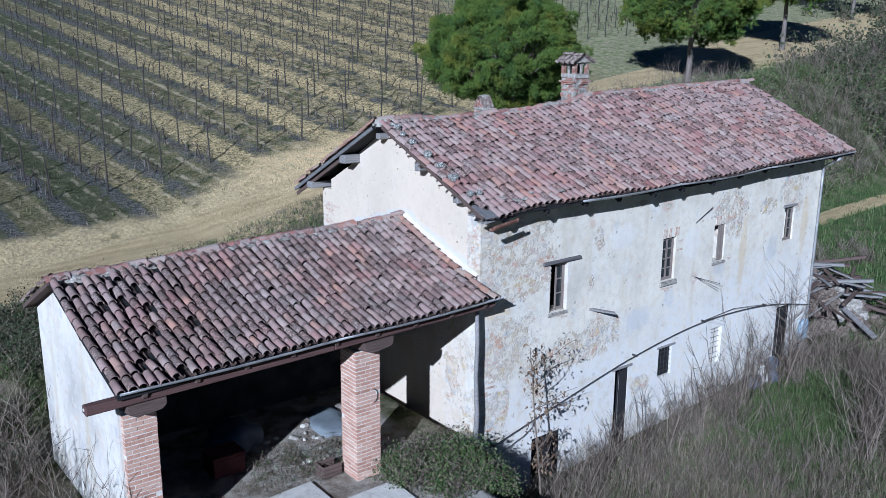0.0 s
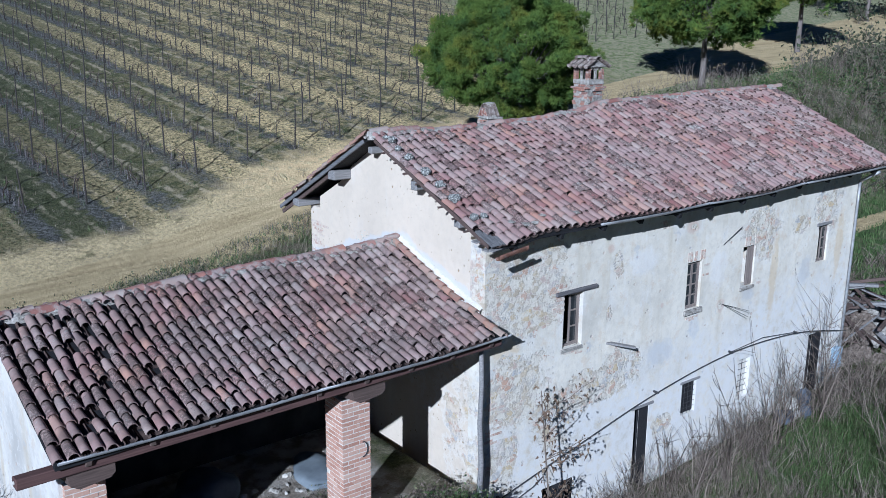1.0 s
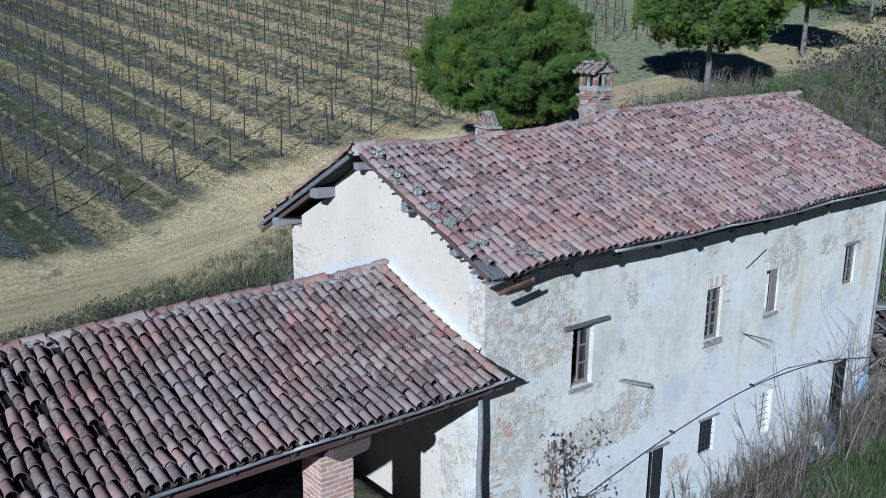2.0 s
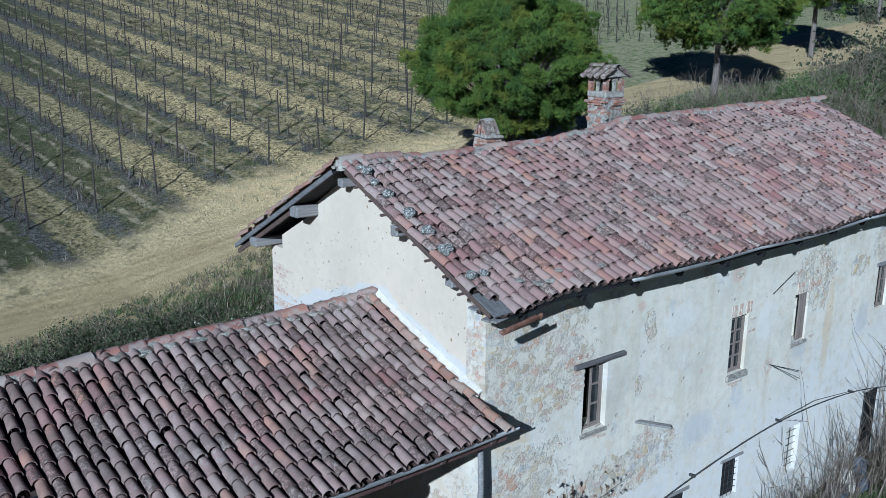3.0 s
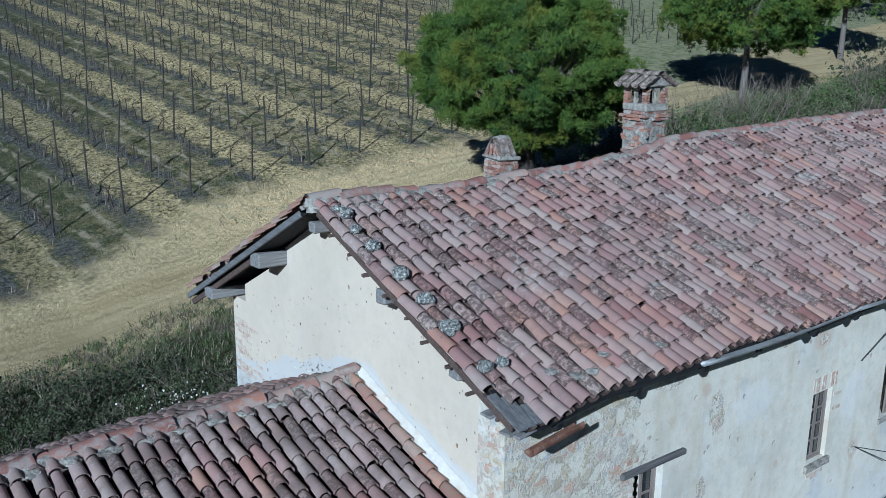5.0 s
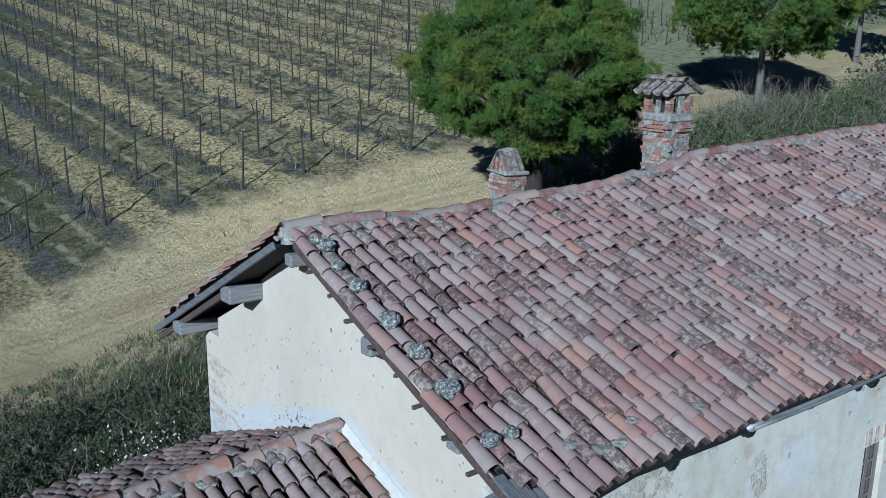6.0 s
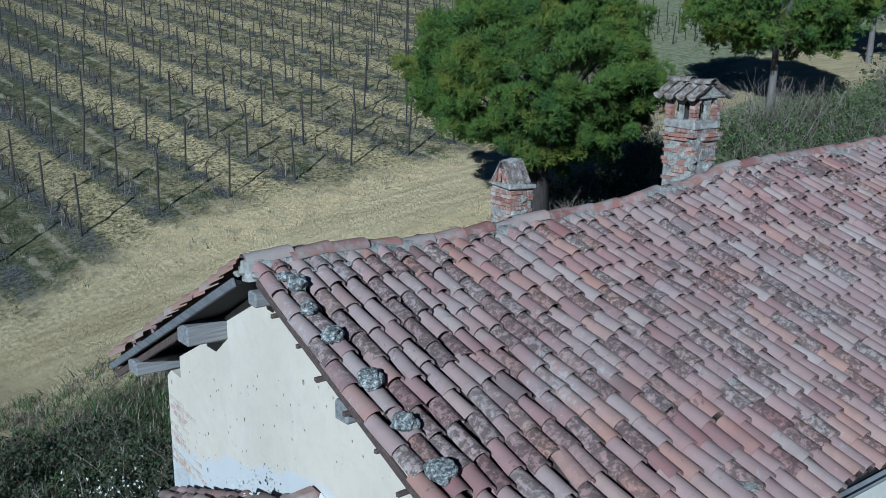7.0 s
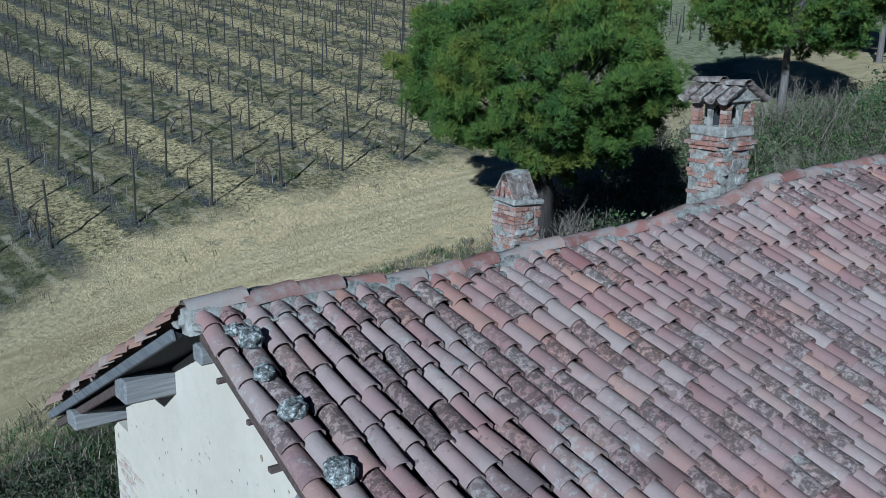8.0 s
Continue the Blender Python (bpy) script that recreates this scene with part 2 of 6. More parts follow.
k = Mat("bare rubble stone", 0.95)
c = k.ramp(k.object_random(), [(0, (0.42, 0.35, 0.26)), (0.25, (0.60, 0.51, 0.36)), (0.45, (0.48, 0.48, 0.46)), (0.62, (0.63, 0.50, 0.30)), (0.8, (0.56, 0.53, 0.47)), (0.92, (0.52, 0.33, 0.23)), (1, (0.66, 0.61, 0.52))])
c = k.mix(k.band(k.noise(7, 7, 0.75), 0.42, 0.56), c, (0.68, 0.62, 0.51))
RUBBLE = k.done(c, k.noise(18, 7, 0.75), 1.0, 0.02)
MARKS = [("lost", 4.25, 6.95, 0.20, 0.36), ("lost", 4.0, 5.77, 0.13, 0.22), ("pink", 3.96, 7.42, 0.14, 0.12), ("pink", 7.07, 7.5, 0.3, 0.2), ("lost", 7.1, 7.5, 0.16, 0.1), ("grey", 9.75, 5.2, 0.34, 0.24), ("blue", 7.4, 4.75, 0.26, 0.45), ("ochre", 10.95, 5.7, 0.20, 1.7), ("ochre", 10.35, 6.6, 0.28, 0.55), ("pink", 8.54, 5.1, 0.2, 0.22), ("lost", 8.5, 5.12, 0.10, 0.12), ("lost", 2.1, 7.62, 0.4, 0.36), ("lost", 1.3, 6.6, 1.5, 0.9), ("blue", 2.0, 7.1, 0.3, 0.3), ("ochre", 0.9, 6.3, 0.7, 0.3), ("ochre", 0.6, 5.6, 0.5, 0.4), ("pink", 0.5, 4.2, 0.5, 0.3), ("lost", 3.4, 4.0, 1.0, 0.5), ("lost", 0.8, 4.4, 0.8, 0.7), ("pink", 1.0, 0.9, 0.5, 0.4), ("pink", 0.7, 3.2, 0.4, 0.3), ("grey", 6.0, 4.3, 0.6, 0.4), ("white", 5.2, 6.9, 0.6, 0.4), ("white", 8.3, 6.2, 0.4, 0.7), ("lost", 12.2, 6.9, 0.5, 0.3), ("grey", 12.6, 5.4, 0.4, 0.5), ("ochre", 14.4, 6.0, 0.25, 1.2), ("lost", 6.3, 2.2, 0.5, 0.3), ("lost", 5.9, 7.75, 0.25, 0.12), ("lost", 3.1, 7.75, 0.4, 0.14), ("pink", 6.0, 5.6, 0.07, 0.07)]
FACADE = plaster("worn facade plaster", 0.05, True, [(0.5, 0, 7.2, 2.3), (1.0, 0, 4.6, 1.9), (4.6, 0, 4.2, 1.2), (10.2, 0, 7.0, 1.6), (13.6, 0, 7.3, 1.7), (2.2, 0, 3.4, 1.5), (0.2, 0, 3.0, 1.8)], (0.70, 0.65, 0.535), marks=MARKS)
GABLE = plaster("cream gable plaster", -0.03, False, [(0, 7.5, 6.2, 1.5), (0, 0.0, 7.1, 0.9), (0, 0.0, 4.2, 4.2)], (0.65, 0.562, 0.437), 1.0, 0.14)
BARN_WALL = plaster("white barn plaster", -0.12, False, [], (0.63, 0.60, 0.53))


def brick_material(name):
    k = Mat(name, 0.9)
    r = k.object_random()
    c = k.ramp(r, [(0, (0.36, 0.19, 0.13)), (0.25, (0.47, 0.26, 0.18)), (0.5, (0.54, 0.34, 0.25)), (0.75, (0.43, 0.23, 0.16)), (1, (0.58, 0.40, 0.30))])
    c = k.mix(k.math("MULTIPLY", k.band(k.noise(16, 5, 0.65), 0.45, 0.7), 0.5), c, (0.58, 0.47, 0.37))
    c = k.mix(k.math("MULTIPLY", k.band(k.noise(1.4, 4), 0.5, 0.75), 0.3), c, (0.34, 0.24, 0.19))
    return k.done(c, k.noise(45, 4), 0.5, 0.01)


BRICK = brick_material("red brick")
k = Mat("faded wall brick", 0.92)
c = k.ramp(k.object_random(), [(0, (0.42, 0.27, 0.20)), (0.5, (0.52, 0.37, 0.29)), (1, (0.56, 0.46, 0.38))])
c = k.mix(k.band(k.noise(9, 6, 0.7), 0.42, 0.58), c, (0.60, 0.54, 0.44))
CH = Mat("weathered chimney brick", 0.92)
q = CH.ramp(CH.object_random(), [(0, (0.22, 0.10, 0.075)), (0.4, (0.38, 0.19, 0.13)), (0.7, (0.30, 0.17, 0.13)), (1, (0.46, 0.33, 0.26))])
q = CH.mix(CH.math("MULTIPLY", CH.band(CH.noise(7, 7, 0.75), 0.50, 0.60), 0.8), q, (0.50, 0.46, 0.39))
q = CH.mix(CH.math("MULTIPLY", CH.band(CH.noise(13, 5, 0.7), 0.55, 0.65), 0.8), q, (0.12, 0.10, 0.09))
CHBRICK = CH.done(q, CH.noise(20, 6, 0.7), 0.9, 0.02)
FADED = k.done(c, k.noise(30, 5), 0.6, 0.015)
k = Mat("brick joint", 0.95)
JOINT = k.done(k.ramp(k.noise(18, 5), [(0.3, (0.56, 0.51, 0.43)), (0.7, (0.74, 0.70, 0.62))]), k.noise(50, 3), 0.5, 0.01)


def wood(name, a, b, along="x"):
    k = Mat(name, 0.85)
    s = {"x": (0.6, 14, 14), "y": (14, 0.6, 14), "z": (14, 14, 0.6)}[along]
    g = k.noise(2.2, 6, 0.65, k.scaled(*s))
    c = k.ramp(g, [(0.3, a), (0.7, b)])
    c = k.mix(k.math("MULTIPLY", k.noise(1.6, 4), 0.35), c, tuple(v * 0.55 for v in a))
    return k.done(c, g, 0.6, 0.012)


GREYWOOD = wood("weathered grey wood", (0.16, 0.15, 0.14), (0.36, 0.35, 0.33))
GREYWOOD_Y = wood("weathered plank", (0.10, 0.098, 0.095), (0.25, 0.245, 0.24), "y")
POSTWOOD = wood("grey vine post", (0.022, 0.019, 0.016), (0.085, 0.075, 0.065), "z")
# near-black wood: shade under eaves, tile gaps and in openings, as colour
SHADED_BOARDS = wood("boards blackened as shade", (0.010, 0.010, 0.011), (0.028, 0.027, 0.028))
DARKWOOD = wood("dark old timber", (0.07, 0.05, 0.04), (0.17, 0.12, 0.10))
REDWOOD = wood("reddish painted beam", (0.07, 0.038, 0.034), (0.15, 0.085, 0.072))
FRAMEWOOD = wood("bare window wood", (0.16, 0.13, 0.11), (0.32, 0.27, 0.23), "z")
# dark brown bark, darkened further in colour for the shade under the crown
DARKBARK = wood("dark pine bark", (0.022, 0.018, 0.015), (0.075, 0.06, 0.05), "z")
BARK = wood("tree bark", (0.09, 0.075, 0.065), (0.27, 0.235, 0.205), "z")

k = Mat("rusty iron", 0.75)
RUST = k.done(k.ramp(k.noise(9, 5, 0.7), [(0.3, (0.07, 0.04, 0.03)), (0.55, (0.17, 0.085, 0.055)), (0.8, (0.26, 0.22, 0.20))]), k.noise(30, 4), 0.4, 0.01)
k = Mat("dull zinc", 0.5)
k.b.inputs["Metallic"].default_value = 0.35
ZINC = k.done(k.ramp(k.noise(3, 5, 0.6), [(0.3, (0.20, 0.20, 0.195)), (0.7, (0.42, 0.42, 0.41))]), k.noise(20, 3), 0.2, 0.01)
k = Mat("black cable", 0.6)
CABLE = k.done(k.ramp(k.noise(4, 2), [(0, (0.03, 0.03, 0.03)), (1, (0.06, 0.06, 0.06))]))
k = Mat("dusty pane", 0.12)
k.b.inputs["Specular IOR Level"].default_value = 0.5
PANE = k.done(k.ramp(k.noise(3, 4), [(0.3, (0.012, 0.014, 0.016)), (0.8, (0.05, 0.055, 0.06))]))
# near-black colour that puts the shade of unlit interiors onto their surfaces
k = Mat("interior shade", 0.95)
ROOM_SHADE = k.done(k.ramp(k.noise(2, 4), [(0.3, (0.016, 0.016, 0.017)), (0.7, (0.05, 0.048, 0.047))]))


def leaf_material(name, stops, rough=0.6):
    k = Mat(name, rough)
    c = k.ramp(k.island_random(), stops)
    return k.done(c)


k = Mat("pine needles", 0.75)
k.b.inputs["Specular IOR Level"].default_value = 0.1
c = k.ramp(k.island_random(), [(0, (0.075, 0.115, 0.022)), (0.6, (0.098, 0.15, 0.029)), (1, (0.125, 0.178, 0.036))])
c = k.mix(k.math("MULTIPLY", k.band(k.noise(0.8, 4, 0.6), 0.50, 0.62), 0.6), c, (0.19, 0.19, 0.03))
c = k.mix(k.math("MULTIPLY", k.band(k.noise(1.3, 3), 0.50, 0.62), 0.6), c, (0.04, 0.085, 0.028))
NEEDLE = k.done(c)
IVY = leaf_material("bramble leaves", [(0, (0.025, 0.05, 0.014)), (0.45, (0.065, 0.115, 0.03)), (0.75, (0.12, 0.15, 0.05)), (1, (0.20, 0.165, 0.11))], 0.5)
WINTER = leaf_material("winter bramble leaves", [(0, (0.06, 0.045, 0.035)), (0.5, (0.13, 0.10, 0.08)), (0.8, (0.19, 0.15, 0.115)), (1, (0.10, 0.12, 0.05))], 0.7)
SCRUB = leaf_material("scrub leaves", [(0, (0.022, 0.033, 0.015)), (0.5, (0.05, 0.064, 0.028)), (0.8, (0.075, 0.08, 0.045)), (1, (0.115, 0.105, 0.07))], 0.75)
DRYLEAF = leaf_material("dry leaves", [(0, (0.07, 0.045, 0.03)), (0.5, (0.15, 0.10, 0.065)), (1, (0.22, 0.17, 0.11))], 0.8)
GRASS = leaf_material("green grass", [(0, (0.04, 0.07, 0.02)), (0.5, (0.075, 0.125, 0.035)), (1, (0.14, 0.165, 0.07))], 0.7)
DRYGRASS = leaf_material("dry grass", [(0, (0.09, 0.073, 0.05)), (0.5, (0.175, 0.145, 0.10)), (1, (0.31, 0.265, 0.19))], 0.8)
TWIG = leaf_material("bare twigs", [(0, (0.06, 0.047, 0.036)), (0.5, (0.15, 0.12, 0.092)), (1, (0.28, 0.235, 0.185))], 0.85)
VINEWOOD = leaf_material("vine bark", [(0, (0.03, 0.022, 0.018)), (1, (0.085, 0.065, 0.05))], 0.9)
CANE = leaf_material("vine prunings", [(0, (0.05, 0.042, 0.045)), (0.5, (0.13, 0.115, 0.12)), (1, (0.26, 0.235, 0.235))], 0.85)
BLOSSOM = leaf_material("pale seed heads", [(0, (0.4, 0.4, 0.34)), (1, (0.65, 0.65, 0.58))], 0.8)

# ---------- building helpers ----------
def mesh_object(name, verts, faces, mat, parent=None, smooth=False):
    me = bpy.data.meshes.new(name)
    me.from_pydata([tuple(v) for v in verts], [], faces)
    me.materials.append(mat)
    if smooth:
        for p in me.polygons:
            p.use_smooth = True
    ob = new(name, me)
    if parent:
        ob.parent = parent
    return ob


def thing(name, label, category, group="", at=(0, 0, 0), kind=""):
    ob = new(name)
    ob.location = at
    ob.empty_display_size = 0.2
    return tagged(ob, label, category, group, kind)


def add_box(bm, x0, x1, y0, y1, z0, z1, bevel=0.0, wob=0.0):
    vs = [bm.verts.new((x + rnd.uniform(-wob, wob), y + rnd.uniform(-wob, wob), z + rnd.uniform(-wob, wob))) for z in (z0, z1) for x, y in ((x0, y0), (x1, y0), (x1, y1), (x0, y1))]
    fs = [bm.faces.new([vs[i] for i in q]) for q in ((3, 2, 1, 0), (4, 5, 6, 7), (0, 1, 5, 4), (1, 2, 6, 5), (2, 3, 7, 6), (3, 0, 4, 7))]
    if bevel:
        bmesh.ops.bevel(bm, geom=list({e for f in fs for e in f.edges}), offset=bevel, segments=1, affect="EDGES")


def box_part(name, x0, x1, y0, y1, z0, z1, mat, parent, bevel=0.008, wob=0.0, label=""):
    bm = bmesh.new()
    add_box(bm, x0, x1, y0, y1, z0, z1, bevel, wob)
    return part(name, bm, mat, parent, label)


def beam_between(bm, a, b, w, h, bevel=0.0):
    """A squared timber from a to b."""
    a, b = Vector(a), Vector(b)
    m = Matrix.Translation((a + b) / 2) @ (b - a).to_track_quat("X", "Z").to_matrix().to_4x4()
    t = bmesh.new()
    l = (b - a).length / 2
    add_box(t, -l, l, -w / 2, w / 2, -h / 2, h / 2, bevel, 0.006)
    t.transform(m)
    tmp = bpy.data.meshes.new("tmp")
    t.to_mesh(tmp)
    t.free()
    bm.from_mesh(tmp)
    bpy.data.meshes.remove(tmp)


def tube(verts, faces, pts, r0, r1, n=3):
    """Adds a tapered tube through pts to plain lists."""
    base = len(verts)
    up = Vector((0.31, 0.2, 0.93))
    for i, p in enumerate(pts):
        p = Vector(p)
        d = Vector(pts[min(i + 1, len(pts) - 1)]) - Vector(pts[max(i - 1, 0)])
        d = d.normalized() if d.length > 1e-6 else Vector((0, 0, 1))
        u = d.cross(up)
        u = u.normalized() if u.length > 0.05 else Vector((1, 0, 0))
        v = d.cross(u)
        r = r0 + (r1 - r0) * i / max(1, len(pts) - 1)
        for j in range(n):
            a = 2 * math.pi * j / n
            verts.append(p + u * (r * math.cos(a)) + v * (r * math.sin(a)))
    for i in range(len(pts) - 1):
        for j in range(n):
            a, b = base + i * n + j, base + i * n + (j + 1) % n
            faces.append((a, b, b + n, a + n))
    faces.append(tuple(base + (len(pts) - 1) * n + j for j in range(n)))


def smooth(a, b, t):
    t = min(1.0, max(0.0, (t - a) / (b - a)))
    return t * t * (3 - 2 * t)


# ---------- the lie of the land ----------
ROW0, ROW_GAP, ROW_LEAN, ROW_START = 1.08, 2.4, -0.075, 23.5


def road_y(x):
    """The middle of the dirt road behind the house."""
    if x < 0:
        return 17.1 + 0.27 * x
    return 17.1 + 0.165 * x + 0.012 * max(0, x - 12) * smooth(12, 30, x) * 4.0


def hill(x, y):
    rise = 2.6 * (1 - math.exp(-x / 14)) + 0.03 * x if x > 0 else 0.05 * x
    up = y - 17
    return 4.3 + rise + (0.147 * up if up > 0 else 0.015 * up)


def ground(x, y):
    back = hill(x, y)
    front = 0.1 + 0.075 * min(max(x, -12), 18) + 0.03 * max(0, min(x, 40) - 18) - 0.10 * max(0, -y)
    terrace = 2.4
    t = (1 - smooth(-1.6, -0.6, x)) * smooth(-9.5, -6.0, y) if y < -0.15 else (1 - smooth(-0.3, 0.1, x))
    low = front * (1 - t) + terrace * t
    k_mid = smooth(5.6, 8.6, y)
    k_right = smooth(11.0, 19.5, y)
    k_left = smooth(-2.0, 9.0, y)
    w = smooth(15.5, 20.0, x)
    k = k_mid * (1 - w) + k_right * w
    w = 1 - smooth(-13.0, -9.2, x)
    k = k * (1 - w) + k_left * w
    return low * (1 - k) + back * k


def clod(x, y):
    """Small bumps of the soil, smoother on the road and none under the walls."""
    n = noise.noise(Vector((x * 1.3, y * 1.3, 0))) * 0.05 + noise.noise(Vector((x * 4.1, y * 4.1, 3))) * 0.035
    n += smooth(22, 24.5, y) * 0.085 * noise.noise(Vector((x * 2.2, y * 2.2, 8)))
    d = abs(y - road_y(x))
    if d < 1.6:
        n *= 0.25
    if -9.5 < x < 16 and -0.5 < y < 7.6:
        n *= 0.2
    return n


k = Mat("soil and grass", 0.95)
x, y, z = k.xyz()
clump = k.noise(2.4, 6, 0.68)
fine = k.noise(11, 9, 0.8)
wide = k.noise(0.22, 4, 0.6)
soil = k.ramp(k.noise(7, 4, 0.65), [(0.36, (0.06, 0.05, 0.03)), (0.47, (0.40, 0.315, 0.15)), (0.63, (0.76, 0.61, 0.31))])
dry = k.ramp(fine, [(0.3, (0.06, 0.055, 0.036)), (0.5, (0.19, 0.17, 0.11)), (0.72, (0.38, 0.34, 0.23))])
green = k.ramp(fine, [(0.3, (0.018, 0.024, 0.008)), (0.52, (0.066, 0.076, 0.026)), (0.72, (0.16, 0.155, 0.065))])
# vineyard strips
u = k.math("SUBTRACT", x, k.math("MULTIPLY", k.math("SUBTRACT", y, ROW_START), ROW_LEAN))
u = k.math("DIVIDE", k.math("SUBTRACT", u, ROW0), ROW_GAP)
uw = k.math("ADD", u, k.math("MULTIPLY", k.math("SUBTRACT", k.noise(1.2, 7, 0.75), 0.5), 0.8))
half = k.math("PINGPONG", uw, 0.5)
half2 = k.math("PINGPONG", k.math("ADD", u, k.math("MULTIPLY", k.math("SUBTRACT", k.noise(0.8, 2, 0.5), 0.5), 0.14)), 0.5)
pair = k.math("FRACT", k.math("MULTIPLY", k.math("FLOOR", uw), 0.5))
tilled = k.math("MULTIPLY", k.band(pair, 0.2, 0.3), k.math("ADD", 0.3, k.math("MULTIPLY", k.band(k.math("ADD", x, k.math("MULTIPLY", y, -0.25)), -14.0, 2.0), 0.7)))
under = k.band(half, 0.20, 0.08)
wheel = k.math("MULTIPLY", k.math("MULTIPLY", k.band(half2, 0.23, 0.29), k.band(half2, 0.375, 0.315)), k.band(k.noise(0.9, 5, 0.65), 0.42, 0.58))
leftish = k.band(k.math("SUBTRACT", x, k.math("MULTIPLY", y, 0.25)), -12.0, 2.0)
grassy = k.mix(k.math("MULTIPLY", k.band(k.noise(2.2, 7, 0.72), 0.47, 0.62), k.math("ADD", 0.40, k.math("MULTIPLY", leftish, 0.38))), green, dry)
grassy = k.mix(k.math("MULTIPLY", k.band(k.noise(6, 7, 0.75), 0.57, 0.66), 0.5), grassy, (0.34, 0.31, 0.21))
grassy = k.mix(k.math("MULTIPLY", wheel, k.band(k.noise(2, 5, 0.7), 0.40, 0.58)), grassy, (0.36, 0.315, 0.215))
drier = k.math("MULTIPLY", k.band(k.math("SUBTRACT", x, k.math("MULTIPLY", y, 0.25)), -10.0, 6.0), k.band(k.noise(1.3, 6, 0.7), 0.40, 0.56))
grassy = k.mix(k.math("MULTIPLY", drier, 0.66), grassy, soil)
grassy = k.mix(k.math("MULTIPLY", wheel, k.band(k.noise(2, 5, 0.7), 0.36, 0.56)), grassy, (0.44, 0.37, 0.24))
strip = k.mix(k.math("MULTIPLY", k.math("MULTIPLY", tilled, k.band(half, 0.12, 0.26)), k.band(k.noise(3.2, 7, 0.75), 0.36, 0.5)), grassy, soil)
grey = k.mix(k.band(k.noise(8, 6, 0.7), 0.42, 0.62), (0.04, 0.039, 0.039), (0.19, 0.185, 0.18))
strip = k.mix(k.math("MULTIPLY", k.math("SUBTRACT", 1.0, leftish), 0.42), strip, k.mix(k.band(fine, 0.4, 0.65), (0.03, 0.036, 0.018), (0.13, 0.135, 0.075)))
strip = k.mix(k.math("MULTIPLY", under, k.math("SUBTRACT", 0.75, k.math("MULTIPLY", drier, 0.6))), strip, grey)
# headland beside the road: bare soil with weeds
head = k.mix(k.math("MULTIPLY", k.band(k.noise(1.5, 6, 0.68), 0.56, 0.70), 0.8), k.mix(0.6, soil, (0.62, 0.50, 0.28)), dry)
head = k.mix(k.math("MULTIPLY", k.band(k.noise(0.9, 5, 0.6), 0.60, 0.7), 0.6), head, green)
ys = k.math("ADD", k.math("ADD", y, k.math("MULTIPLY", k.band(x, 7.0, -1.0), 2.6)), k.math("MULTIPLY", k.math("SUBTRACT", k.noise(0.8, 4), 0.5), 2.4))
inside = k.math("MULTIPLY", k.band(ys, ROW_START - 1.9, ROW_START - 0.2), k.band(k.math("SUBTRACT", x, k.math("MULTIPLY", y, 0.5)), 33.0, 29.0))
sandy = k.math("MULTIPLY", k.band(x, 1.0, 8.0), k.band(x, 24.0, 17.0))
head = k.mix(k.math("MULTIPLY", sandy, k.band(k.noise(1.9, 6, 0.7), 0.34, 0.52)), head, k.mix(k.band(fine, 0.35, 0.6), (0.58, 0.43, 0.21), (0.84, 0.645, 0.35)))
c = k.mix(inside, head, strip)
# far right: pale meadow
meadow = k.mix(k.band(clump, 0.35, 0.6), (0.16, 0.20, 0.07), (0.36, 0.33, 0.2))
c = k.mix(k.math("MULTIPLY", k.band(k.math("SUBTRACT", x, k.math("MULTIPLY", y, 0.35)), 19.0, 25.0), k.band(y, 18.0, 22.0)), c, meadow)
# the slope and the yards below are weeds
below = k.math("ADD", y, k.math("MULTIPLY", k.math("SUBTRACT", k.noise(0.9, 4), 0.5), 2.0))
below = k.math("SUBTRACT", below, k.math("MULTIPLY", x, 0.10))
below = k.math("SUBTRACT", below, k.math("MULTIPLY", k.band(x, 16.0, 20.0), 2.6))
weeds = k.mix(k.band(k.noise(0.8, 5, 0.6), 0.42, 0.6), green, dry)
weeds = k.mix(k.math("MULTIPLY", k.band(k.noise(1.7, 5), 0.55, 0.7), 0.6), weeds, (0.10, 0.085, 0.06))
c = k.mix(k.band(below, 15.0, 13.6), c, weeds)
lawn = k.mix(k.band(k.noise(1.2, 6, 0.68), 0.42, 0.62), (0.065, 0.11, 0.03), (0.15, 0.155, 0.075))
c = k.mix(k.math("MULTIPLY", k.band(x, 21.0, 25.0), k.band(y, 13.0, 11.5)), c, lawn)
# dirt road and the lower path
side = k.t.nodes.new("ShaderNodeAttribute")
side.attribute_name = "road"
edge = k.math("ADD", side.outputs["Fac"], k.math("MULTIPLY", k.math("SUBTRACT", k.noise(1.6, 5, 0.6), 0.5), 0.55))
rut = k.noise(1.2, 4, 0.6, k.scaled(0.22, 2.6, 1, rz=radians(-9)))
dirt = k.ramp(rut, [(0.3, (0.40, 0.305, 0.155)), (0.55, (0.54, 0.425, 0.225)), (0.8, (0.64, 0.52, 0.295))])
dirt = k.mix(k.math("MULTIPLY", k.band(fine, 0.5, 0.8), 0.4), dirt, (0.42, 0.34, 0.19))
dirt = k.mix(k.math("MULTIPLY", sandy, 0.75), dirt, k.mix(k.band(rut, 0.35, 0.65), (0.60, 0.46, 0.235), (0.80, 0.63, 0.35)))
c = k.mix(k.band(edge, 0.35, 0.6), c, dirt)
